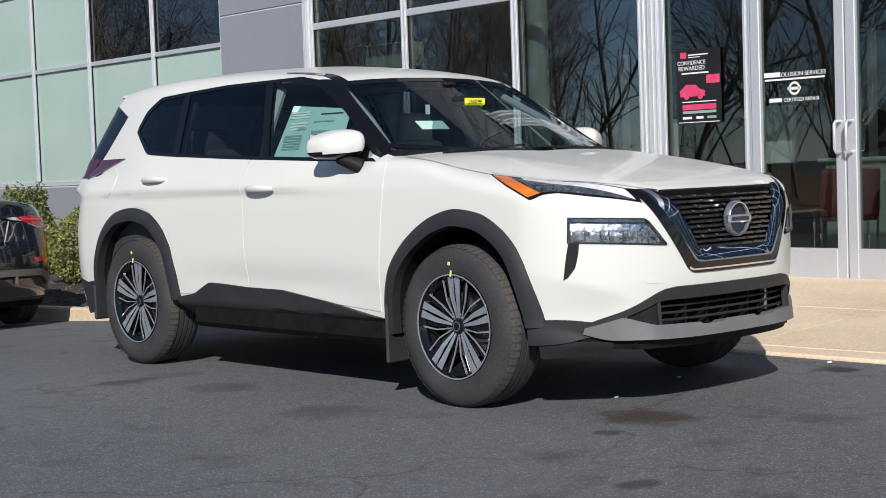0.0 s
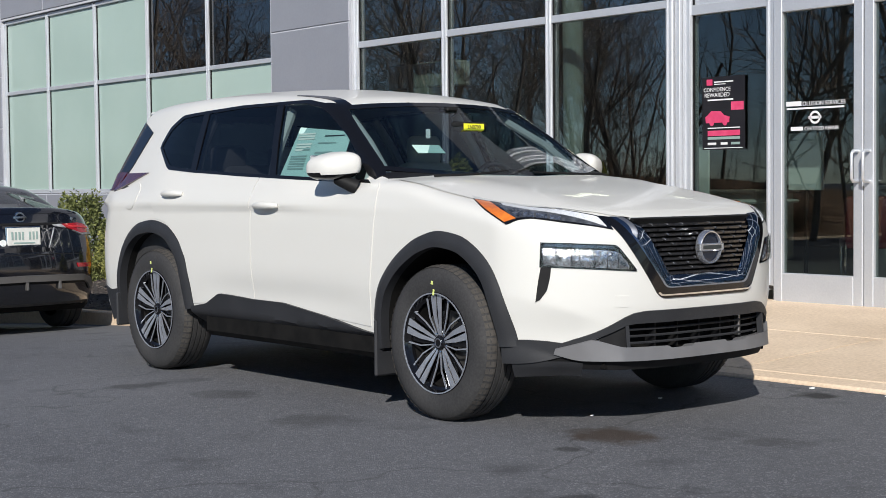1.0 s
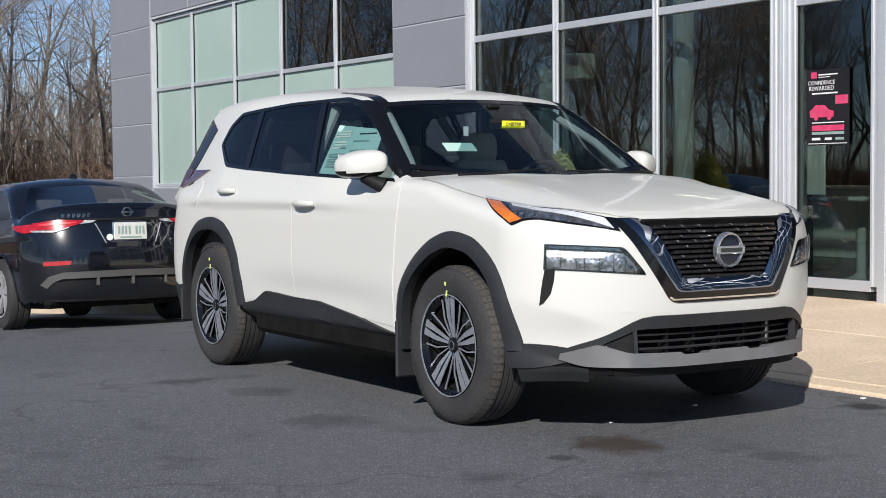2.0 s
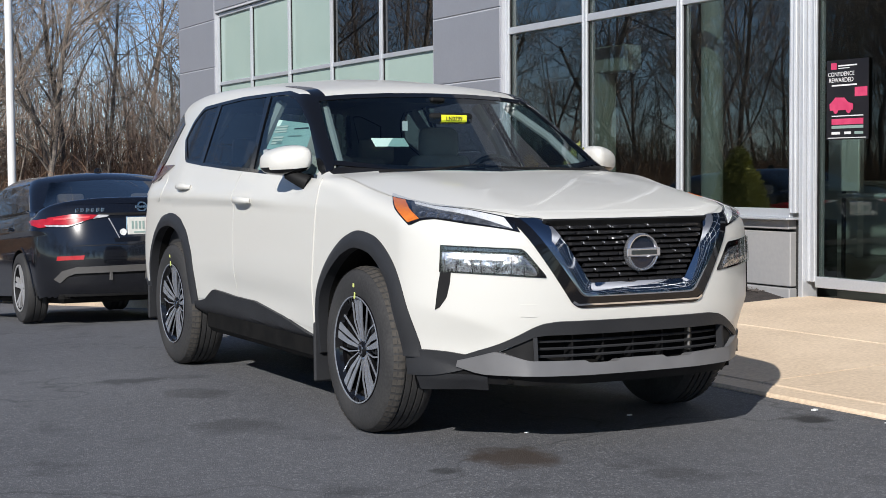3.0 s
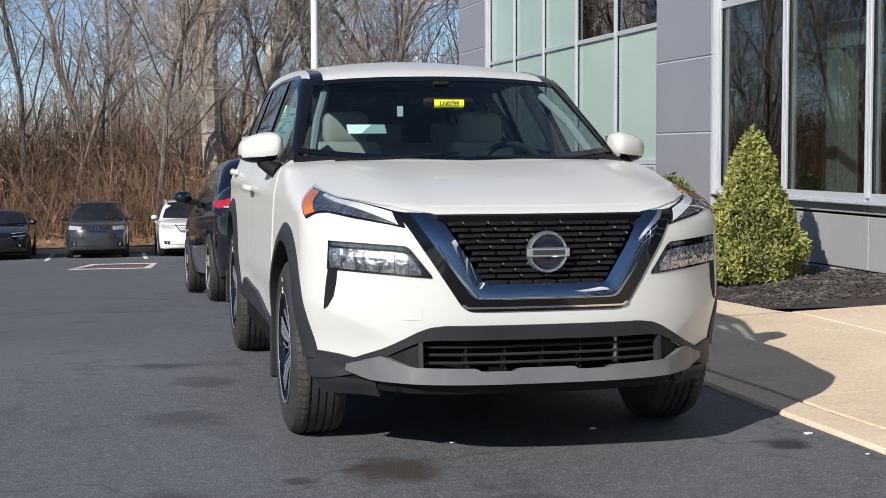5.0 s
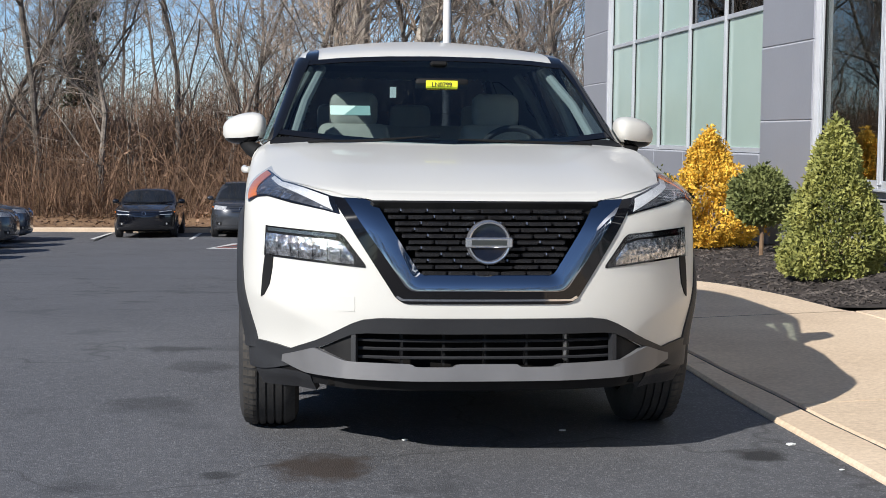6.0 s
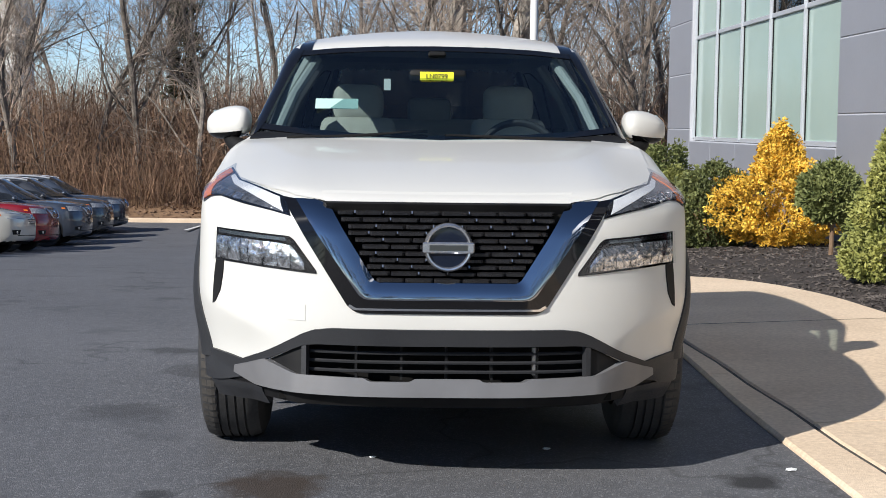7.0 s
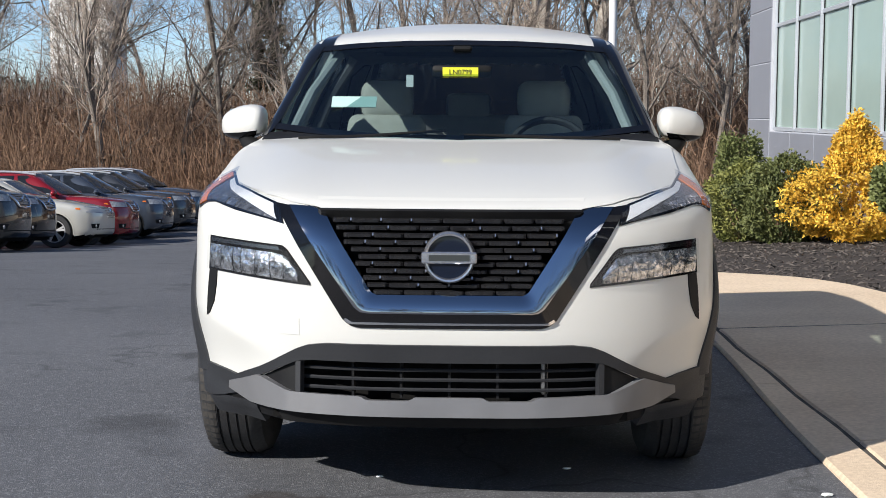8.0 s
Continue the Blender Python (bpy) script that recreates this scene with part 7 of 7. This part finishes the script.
def parked_car(name, label, kind, paint, detail=1.0, lamps="front", group="", rails=False, grille="plain"):
    """A parked car facing -y about its own origin on the ground. Panels, glass, lamps and wheels lie on its skin."""
    P = kind
    K = Body(car_field(**P), -1.3, 1.4, 0.66)
    car = new(name)
    tagged(car, label, "car", group)
    hw, belt = P["hw"], P["belt"]
    wb, r = 1.355, 0.325 if kind is SEDAN else 0.36
    pts, quads = K.shell(0.035 / detail, int(150 * detail), int(42 * detail))
    cen = pts[quads].mean(1)
    cy, cz, cx = cen[:, 1], cen[:, 2], np.abs(cen[:, 0])
    gone = cz < 0.24
    roof0 = float(max(P["roof_z"])) - 0.12
    for hy in (-wb, wb):
        gone |= (np.hypot(cy - hy, cz - r) < r + 0.045) & (cx > 0.5)
    if detail > 1.5:
        # the rear glass can be looked through
        gone |= inside([(-hw + 0.19, belt + 0.085), (hw - 0.19, belt + 0.085), (hw - 0.36, roof0 - 0.01), (-hw + 0.36, roof0 - 0.01)], cen[:, 0], cz) & (cy > 0.9) & (cy < 1.74)
    keep = quads[~gone]
    used, inv = np.unique(keep, return_inverse=True)
    solid("body_shell", pts[used].tolist(), inv.reshape(-1, 4).tolist(), paint, car)
    part("underbody", box(-0.72, 0.72, -2.0, 2.1, 0.18, 0.45, 0.04), UNDER, car, "black underbody")
    roof = float(max(P["roof_z"])) - 0.12
    # wheel wells and arch edges
    for hy in (-wb, wb):
        for s in (-1, 1):
            ang = np.linspace(math.radians(-12), math.radians(192), 30)
            yz = [(hy + (r + 0.055) * math.cos(a), r + (r + 0.055) * math.sin(a)) for a in ang]
            yi = [(hy + (r + 0.028) * math.cos(a), r + (r + 0.028) * math.sin(a)) for a in ang]
            o, i = K.side(yz, s), K.side(yi, s)
            solid("arch_edge", *oriented(K.strip(o, i, 30, 3, 0.006, 0.04, snap=False)), MATT if kind is SUV else paint, car)
            lv, lf = [], []
            for k in range(30):
                lv += [tuple(i[k]), (s * 0.5, float(i[k][1]), float(i[k][2])), (s * 0.45, hy, r)]
            for k in range(29):
                lf += [(3 * k, 3 * k + 1, 3 * k + 4, 3 * k + 3), (3 * k + 1, 3 * k + 2, 3 * k + 5, 3 * k + 4)]
            solid("wheel_well_liner", lv, lf, UNDER, car, label="black wheel well liner")
            plain_wheel(car, s, hy, r, hw)
    # glass
    def yfront(z):
        return P["ws_y"] + P["ws_slope"] * (z - belt) + 0.32 * 0.5
    def yrear(z):
        return P["rw_y"] - P["rw_slope"] * (z - belt) - 0.22 * 0.5
    zt, zb = roof - 0.015, belt + 0.045
    mid = 0.18
    for s in (-1, 1):
        edges = [(yfront(zb) + 0.10, yfront(zt) + 0.12, mid - 0.05, mid - 0.0), (mid + 0.05, mid + 0.08, 1.02, 0.96)]
        edges.append((1.08, 1.02, min(yrear(zb) - 0.16, 1.85), yrear(zt) - 0.10))
        for a0, a1, b0, b1 in edges:
            if b0 - a0 < 0.08:
                continue
            t = K.side(rail([(a1, zt), (b1 if b1 > a1 + 0.05 else a1 + 0.06, zt)], 14), s)
            b = K.side(rail([(a0, zb), (b0, zb + 0.015)], 14), s)
            solid("side_window", *oriented(K.strip(t, b, 14, 8, 0.004 if detail > 1.5 else 0.014, 0.02, snap=False)), CARGLASS, car, label="dark side glass")
        tr = K.side(rail([(yfront(zb) + 0.05, zb - 0.03), (min(yrear(zb), 1.9), zb - 0.012)], 24), s)
        tb = K.side(rail([(yfront(zb) + 0.05, zb - 0.012), (min(yrear(zb), 1.9), zb + 0.006)], 24), s)
        solid("belt_trim", *oriented(K.strip(tr, tb, 24, 3, 0.006, 0.008, snap=False)), BLACK, car, label="black belt trim")
        mx = hw + 0.08
        bm = bmesh.new()
        bmesh.ops.create_uvsphere(bm, u_segments=14, v_segments=8, radius=1)
        bmesh.ops.transform(bm, matrix=Matrix.Translation((s * mx, yfront(zb) + 0.12, belt + 0.07)) @ Matrix.Diagonal((0.10, 0.07, 0.07, 1)), verts=bm.verts)
        mirror = part("wing_mirror", bm, paint, car)
        part("mirror_stalk", box(s * (hw - 0.10), s * (mx - 0.05), yfront(zb) + 0.08, yfront(zb) + 0.15, belt + 0.0, belt + 0.05, 0.01), MATT, mirror)
        for hy in (0.02, 0.98):
            q = K.side([(hy, belt - 0.10)], s)[0]
            part("door_handle", box(q[0] - 0.01 * s, q[0] + 0.03 * s, hy - 0.10, hy + 0.10, belt - 0.115, belt - 0.085, 0.008), paint, car)
        for yy in (yfront(zb) + 0.04, mid, 1.06):
            dl = K.side(rail([(yy, belt - 0.02), (yy, 0.36)], 14), s)
            dr = K.side(rail([(yy + 0.008, belt - 0.02), (yy + 0.008, 0.36)], 14), s)
            solid("door_gap", *oriented(K.strip(dl, dr, 14, 2, 0.0015, 0.0, snap=False)), MATT, car, label="dark door gap")
    xb, xt = hw - 0.17, hw - 0.34
    fw = K.strip(K.front(rail([(-xt, zt + 0.02), (0, zt + 0.05), (xt, zt + 0.02)], 20)), K.front(rail([(-xb, zb), (0, zb - 0.02), (xb, zb)], 20)), 20, 10, 0.004 if detail > 1.5 else 0.02, 0.03, snap=False)
    solid("windscreen", *oriented(fw), CARGLASS, car, label="dark reflecting windscreen")
    rw = K.strip(K.back(rail([(-xt, zt + 0.0), (0, zt + 0.03), (xt, zt + 0.0)], 20)), K.back(rail([(-xb, zb + 0.03), (xb, zb + 0.03)], 20)), 20, 10, 0.004 if detail > 1.5 else 0.02, 0.03, snap=False)
    solid("rear_screen", *oriented(rw), GLASS_SMOKE if detail > 1.5 else CARGLASS, car, label="dark rear glass")
    if rails:
        for s in (-1, 1):
            pth = [(s * (hw - 0.32), y, float(curve(y, P["roof_y"], P["roof_z"])) - 0.02) for y in np.linspace(-0.2, 1.7, 12)]
            solid("roof_rail", *tube(pth, 0.022, 6), ALU, car, label="silver roof rail")
    # front face
    zl = P["top_z"][2] - 0.10
    for s in (-1, 1):
        a = K.front(rail([(s * (hw - 0.12), zl + 0.06), (s * 0.42, zl + 0.02)], 14))
        b = K.front(rail([(s * (hw - 0.10), zl - 0.06), (s * 0.46, zl - 0.07)], 14))
        hl = solid("headlamp", *oriented(K.strip(a, b, 14, 5, 0.008, 0.02, snap=False)), LAMPWHITE, car, label="clear headlamp")
        a = K.snap([(s * (hw - 0.02), P["yf"] + 0.49, zl + 0.035), (s * (hw - 0.06), P["yf"] + 0.42, zl + 0.03)])
        b = K.snap([(s * (hw - 0.02), P["yf"] + 0.48, zl + 0.005), (s * (hw - 0.06), P["yf"] + 0.40, zl - 0.01)])
        solid("side_marker", *oriented(K.strip(a, b, 8, 4, 0.009, 0.01)), AMBER, hl, label="amber side marker")
        a = K.front(rail([(s * (hw - 0.16), 0.46), (s * 0.56, 0.46)], 8))
        b = K.front(rail([(s * (hw - 0.18), 0.37), (s * 0.58, 0.37)], 8))
        fp = solid("fog_recess", *oriented(K.strip(a, b, 8, 4, 0.006, 0.01, snap=False)), MATT, car, label="black fog lamp recess")
        p = K.front([(s * 0.64, 0.415)])[0]
        solid("fog_lamp", *lathe([(-0.02, 0.001), (-0.018, 0.028), (0.0, 0.032)], "y", 16, tuple(p)), LAMPWHITE, fp)
    gr = K.strip(K.front(rail([(-0.38, zl + 0.04), (0.38, zl + 0.04)], 16)), K.front(rail([(-0.26, zl - 0.16), (0.26, zl - 0.16)], 16)), 16, 6, 0.006, 0.02, snap=False)
    g0 = solid("grille", *oriented(gr), MATT, car, label="black grille")
    for k in range(4):
        zz = zl + 0.02 - 0.045 * k
        hx = 0.37 - 0.03 * k
        pth = [(x, float(K.front([(x, zz)])[0][1]) - 0.008, zz) for x in np.linspace(-hx, hx, 9)]
        solid("grille_bar", *tube(pth, 0.008, 5), DARKCHROME, g0)
    if grille == "v":
        for s in (-1, 1):
            pth = [(s * 0.42, zl + 0.05), (s * 0.27, zl - 0.15), (0, zl - 0.17)]
            pth = [tuple(K.front([q])[0] + np.array([0, -0.012, 0])) for q in rail(pth, 14)]
            solid("chrome_v", *tube(pth, 0.02, 6), CHROME, g0, label="chrome V")
    p = K.front([(0, zl - 0.03)])[0]
    solid("badge", *lathe([(-0.03, 0.045), (-0.035, 0.052), (-0.03, 0.06), (-0.01, 0.06)], "y", 24, tuple(p)), CHROME, g0)
    lo = K.strip(K.front(rail([(-0.62, 0.36), (0.62, 0.36)], 16)), K.front(rail([(-0.60, 0.24), (0.60, 0.24)], 16)), 16, 5, 0.006, 0.02, snap=False)
    solid("lower_intake", *oriented(lo), MATT, car, label="black lower intake")
    return car, K


def on_lot(car, x, y, turn):
    """Sets a car down on the sloping lot."""
    sl = float(ground_z(y + 1) - ground_z(y - 1)) / 2
    cs = float(cross_fall(x + 1, y) - cross_fall(x - 1, y)) / 2
    car.matrix_world = Matrix.Translation((x, y, float(ground_z(y)) + float(cross_fall(x, y)))) @ Matrix.Rotation(math.atan(sl), 4, "X") @ Matrix.Rotation(-math.atan(cs), 4, "Y") @ Matrix.Rotation(radians(turn), 4, "Z")


# the black sedan behind the crossover, its tail toward the camera
sedan, K = parked_car("sedan_car", "black sedan parked behind the white crossover", SEDAN, BLACKPAINT, 1.8)
def on_back(name, top, bottom, mat, parent, off=0.01, skirt=0.012, n=18, m=5, label=""):
    vf = K.strip(K.back(rail(top, n)), K.back(rail(bottom, n)), n, m, off, skirt, snap=False)
    return solid(name, *oriented(vf), mat, parent, label=label)


for s in (-1, 1):
    lamp = on_back("tail_lamp", [(s * 0.78, 0.945), (s * 0.60, 0.968), (s * 0.40, 0.955)], [(s * 0.78, 0.885), (s * 0.62, 0.875), (s * 0.44, 0.925)], REDLENS, sedan, 0.012, 0.02, label="bright red tail lamp with a clear lower edge")
    a = K.snap([(s * 0.88, 1.72, 0.93), (s * 0.86, 1.90, 0.94), (s * 0.77, 2.08, 0.945)])
    b = K.snap([(s * 0.88, 1.84, 0.885), (s * 0.86, 1.95, 0.86), (s * 0.78, 2.08, 0.875)])
    solid("lamp_wrap", *oriented(K.strip(a, b, 14, 5, 0.012, 0.02)), REDLENS, lamp)
    on_back("lamp_clear_edge", [(s * 0.80, 0.882), (s * 0.62, 0.872), (s * 0.52, 0.902)], [(s * 0.79, 0.866), (s * 0.64, 0.856), (s * 0.53, 0.893)], LAMPWHITE, lamp, 0.013, 0.012, 12, 3)
    on_back("lamp_clear_wedge", [(s * 0.395, 0.956), (s * 0.30, 0.952)], [(s * 0.44, 0.922), (s * 0.33, 0.935)], LAMPWHITE, lamp, 0.012, 0.012, 10, 3)
    # the lamp's glow as a brighter red band; it emits nothing
    on_back("lamp_glow", [(s * 0.74, 0.936), (s * 0.46, 0.944)], [(s * 0.74, 0.918), (s * 0.47, 0.930)], REDBRIGHT, lamp, 0.015, 0.002, 10, 3)
    on_back("reflector", [(s * 0.735, 0.600), (s * 0.53, 0.602)], [(s * 0.74, 0.563), (s * 0.54, 0.566)], REDLENS, sedan, 0.010, 0.012, 10, 3, "red bumper reflector")
    on_back("deck_stroke", [(s * 0.315, 0.925), (s * 0.235, 0.745)], [(s * 0.306, 0.925), (s * 0.229, 0.745)], LAMPWHITE, sedan, 0.009, 0.006, 8, 2, "pale stroke beside the plate")
    # bumper skin creases and the fascia's corner
    on_back("diffuser_end", [(s * 0.60, 0.500), (s * 0.70, 0.47), (s * 0.755, 0.40)], [(s * 0.60, 0.445), (s * 0.66, 0.42), (s * 0.71, 0.365)], SMOKEPLASTIC, sedan, 0.020, 0.03, 12, 4, "grey diffuser corner")
on_back("deck_recess", [(-0.36, 0.948), (0.36, 0.948)], [(-0.27, 0.712), (0.27, 0.712)], BLACK, sedan, 0.003, 0.004, 20, 8, "gloss black panel round the plate")
# shade under the deck edge, laid on as a matt black strip
on_back("deck_shadow", [(-0.40, 0.972), (0.40, 0.972)], [(-0.38, 0.952), (0.38, 0.952)], MATT, sedan, 0.006, 0.01, 20, 3, "matt black strip painted as shade over the plate")
on_back("bumper_seam", [(-0.62, 0.690), (-0.3, 0.692), (0.3, 0.692), (0.62, 0.690)], [(-0.62, 0.684), (-0.3, 0.685), (0.3, 0.685), (0.62, 0.684)], MATT, sedan, 0.002, 0.0, 20, 2, "bumper seam")
yp = float(K.back([(0, 0.85)])[0][1])
part("number_plate", box(-0.155, 0.155, yp + 0.004, yp + 0.020, 0.775, 0.93, 0.004), PLATE, sedan, "pale number plate with dark bars")
part("plate_frame", box(-0.165, 0.165, yp - 0.004, yp + 0.012, 0.765, 0.94, 0.004), CHROME, sedan, "bright plate frame")
for k in range(8):
    if k != 3:
        x = -0.128 + 0.033 * k
        part("plate_bar", box(x, x + 0.017, yp + 0.018, yp + 0.0235, 0.825, 0.895), INKGREY, sedan)
part("plate_strip", box(-0.10, 0.10, yp + 0.018, yp + 0.0235, 0.79, 0.803), INKGREY, sedan)
p = K.back([(0.195, 0.80)])[0]
solid("sticker", *lathe([(0.0, 0.030), (0.008, 0.030), (0.009, 0.022), (0.004, 0.020), (0.004, 0.012), (0.008, 0.010), (0.008, 0.0005)], "y", 24, tuple(p)), WHITECARD, sedan, label="round white sticker")
p = K.back([(0, 1.025)])[0]
emblem = solid("emblem", *lathe([(0.0, 0.030), (0.02, 0.033), (0.02, 0.047), (0.0, 0.050)], "y", 24, tuple(p)), CHROME, sedan, label="round chrome emblem")
part("emblem_bar", box(-0.060, 0.060, p[1] + 0.014, p[1] + 0.024, p[2] - 0.011, p[2] + 0.011, 0.002), CHROME, emblem)
for n, wx in ((6, 0.575), (2, -0.53)):
    for k in range(n):
        x = wx - 0.042 * k
        p = K.back([(x - 0.015, 1.0)])[0]
        part("model_lettering_bar", box(x - 0.031, x, p[1] - 0.004, p[1] + 0.006, 0.984, 1.022, 0.002), CHROME, sedan, "chrome model lettering bar")
on_back("rear_diffuser", [(-0.60, 0.500), (0, 0.508), (0.60, 0.500)], [(-0.60, 0.445), (0, 0.452), (0.60, 0.445)], SMOKEPLASTIC, sedan, 0.024, 0.03, 30, 5, "grey plastic diffuser band")
on_back("diffuser_lower", [(-0.66, 0.445), (0, 0.452), (0.66, 0.445)], [(-0.72, 0.245), (0, 0.235), (0.72, 0.245)], MATT, sedan, 0.006, 0.02, 30, 5, "black lower diffuser")
for x in (-0.32, 0.0, 0.32):
    p = K.back([(x, 0.42)])[0]
    part("diffuser_fin", box(x - 0.012, x + 0.012, p[1] - 0.03, p[1] + 0.03, 0.375, 0.447, 0.004), SMOKEPLASTIC, sedan)
part("exhaust_muffler", box(-0.42, 0.46, 1.95, 2.16, 0.25, 0.345, 0.04), SILVER, sedan, "dull grey muffler")
solid("antenna_puck", *lathe([(1.425, 0.040), (1.445, 0.036), (1.462, 0.022), (1.465, 0.001)], "z", 16, (0, 0.92, 0)), BLACK, sedan, label="black antenna puck")
for s in (-0.36, 0.36):
    part("headrest", box(s - 0.13, s + 0.13, 1.18, 1.25, 1.06, 1.20, 0.03, seg=2), FABRIC, sedan, "beige headrest behind the rear glass")
part("headrest", box(-0.10, 0.10, 1.18, 1.24, 1.06, 1.13, 0.03, seg=2), FABRIC, sedan, "beige headrest behind the rear glass")
part("parcel_shelf", box(-0.66, 0.66, 1.24, 1.80, 0.98, 1.01, 0.01), DASH, sedan, "dark parcel shelf")
on_lot(sedan, 0.14, 7.95, 181.5)

RED = material("red_car_paint", (0.22, 0.008, 0.014), (0.27, 0.012, 0.018), 0.25, 0.2, 600, coat=1.0)
GREIGE = material("pale_gold_car_paint", (0.58, 0.565, 0.51), (0.63, 0.615, 0.56), 0.28, 0.3, 600, coat=1.0)
SLATE = material("slate_car_paint", (0.055, 0.068, 0.092), (0.07, 0.084, 0.11), 0.26, 0.4, 600, coat=1.0)
GUNMETAL = material("gunmetal_car_paint", (0.052, 0.055, 0.062), (0.066, 0.070, 0.078), 0.26, 0.4, 600, coat=1.0)
DARKSUV = material("near_black_car_paint", (0.014, 0.016, 0.018), (0.02, 0.022, 0.024), 0.24, 0.2, 600, coat=1.0)
PLAINWHITE = material("white_car_paint", (0.78, 0.78, 0.77), (0.81, 0.81, 0.80), 0.3, 0, 600, coat=0.8)
lot = "cars parked side by side in the lot"
MASTERPAINT = material("master_car_paint", (0.3, 0.3, 0.3), (0.33, 0.33, 0.33), 0.26, 0.3, 600, coat=1.0)
masters, fresh = {}, {}


def repainted(made, label, paint):
    """A car of a kind already built, in a paint of its own."""
    if made in fresh:
        c = copy_thing(made, Matrix())
    else:
        c, fresh[made] = made, True
    tagged(c, label)
    for o in c.children_recursive:
        for k in o.material_slots:
            if k.material and k.material.name in ("master_car_paint", "pearl_white_paint") or k.link == "OBJECT":
                k.link = "OBJECT"
                k.material = paint
    return c


for key in ((True, True, "v"), (True, False, "plain"), (False, False, "plain")):
    masters[key], _ = parked_car("suv_car" if key[0] else "sedan_car", "car", SUV if key[0] else SEDAN, MASTERPAINT, 1.0, "front", lot, key[1], key[2])
for nm, lab, kind, paint, x, y, turn, rails_, gri in (
    ("suv_car", "near-black crossover parked in the side row", SUV, DARKSUV, -9.59, 16.64, 90, True, "v"),
    ("suv_car", "dark crossover parked in the side row", SUV, BLACKPAINT, -10.01, 19.43, 90, True, "v"),
    ("sedan_car", "pale gold sedan parked in the side row", SEDAN, GREIGE, -9.73, 22.50, 90, False, "plain"),
    ("suv_car", "dark red crossover parked in the side row", SUV, RED, -9.96, 25.57, 90, True, "v"),
    ("suv_car", "slate grey crossover parked in the side row", SUV, SLATE, -9.87, 28.73, 90, True, "v"),
    ("suv_car", "gunmetal crossover parked in the side row", SUV, GUNMETAL, -10.01, 32.08, 90, True, "v"),
    ("suv_car", "slate crossover at the end of the side row", SUV, SLATE, -10.19, 35.24, 90, True, "v"),
    ("sedan_car", "black sedan parked at the back of the lot", SEDAN, BLACKPAINT, -4.9, 38.2, 0, False, "plain"),
    ("suv_car", "dark crossover parked at the back of the lot", SUV, GUNMETAL, -2.1, 38.3, 0, False, "plain"),
    ("suv_car", "white compact crossover parked at the back of the lot", SUV, PLAINWHITE, 0.55, 38.4, 0, True, "v"),
):
    c = repainted(masters[(kind is SUV, rails_, gri)], lab, paint)
    on_lot(c, x, y, turn)

# ---- light pole and far tower ----
POLEWHITE = material("white_pole_paint", (0.74, 0.74, 0.74), (0.78, 0.78, 0.77), 0.5, 0, 3)
pz = float(ground_z(23))
pole = solid("lamp_pole", *lathe([(pz - 0.3, 0.085), (pz + 9.0, 0.075)], "z", 20, (2.52, 23.0, 0)), POLEWHITE, label="white steel lot light pole", category="lamp post")
solid("pole_base", *lathe([(pz - 0.4, 0.25), (pz + 0.55, 0.25), (pz + 0.57, 0.22), (pz + 0.57, 0.09)], "z", 24, (2.52, 23.0, 0)), CONCRETE, pole, label="round concrete base")
part("lamp_head", box(1.85, 2.50, 22.85, 23.15, pz + 8.9, pz + 9.02, 0.03), POLEWHITE, pole)
TOWER = material("pale_tower_cladding", (0.76, 0.73, 0.68), (0.84, 0.81, 0.76), 0.8, 0, 0.2)
tw = part("tower", box(-42.3, -36.2, 134, 140, -4, 40, 0.4), TOWER, label="pale tower block beyond the woods", category="tower", smooth=False)

part("tower_annex", box(-37.6, -36.2, 131, 133.8, -4, 5.7, 0.05), BASEPANEL, tw, label="low grey annex at the tower's foot", smooth=False)
shed = new("low_building")
tagged(shed, "long low grey building beyond the woods", "building")
part("wall", box(-75, -33.5, 118, 130, -5, 3.2), BASEPANEL, shed, smooth=False)
part("roof", box(-75.4, -33.1, 117.6, 130.4, 3.2, 3.85, 0.03), INKGREY, shed, "grey roof edge", smooth=False)

# painted box on the lot, and scraps by the kerb
REDPAINT = material("worn_red_paint", (0.22, 0.05, 0.04), (0.30, 0.09, 0.07), 0.8, 0, 6, 40)
def painted_frame(name, x0, x1, y0, y1, wx, wy, mat, up):
    o = [(x0, y0), (x1, y0), (x1 + 0.25, y1), (x0 + 0.55, y1)]
    i = [(x0 + wx, y0 + wy), (x1 - wx, y0 + wy), (x1 + 0.25 - wx, y1 - wy), (x0 + 0.55 + wx, y1 - wy)]
    v = [(x, y, float(ground_z(y)) + up) for x, y in o + i]
    solid(name, v, [(k, (k + 1) % 4, 4 + (k + 1) % 4, 4 + k) for k in range(4)], mat, smooth=False, label="worn red and white frame painted on the asphalt", kind="structure", category="road marking")


painted_frame("painted_box", -2.75, -0.75, 29.3, 32.3, 0.16, 0.45, LINEPAINT, 0.006)
painted_frame("painted_box_edge", -2.55, -0.95, 29.8, 31.8, 0.10, 0.35, REDPAINT, 0.007)
for x, y, sc in ((1.239, -1.924, 0.016), (1.28, -2.35, 0.008), (0.4, -1.6, 0.012), (-0.25, -1.75, 0.010)):
    bm = bmesh.new()
    bmesh.ops.create_icosphere(bm, subdivisions=1, radius=sc)
    for v in bm.verts:
        v.co = Vector((v.co.x * 1.5 + 0.3 * v.co.y, v.co.y, v.co.z * 0.4 + sc * 0.35))
    bmesh.ops.translate(bm, vec=(x, y, 0.0), verts=bm.verts)
    part("litter_scrap", bm, WHITECARD, label="small white scrap lying on the asphalt", category="litter", smooth=False)
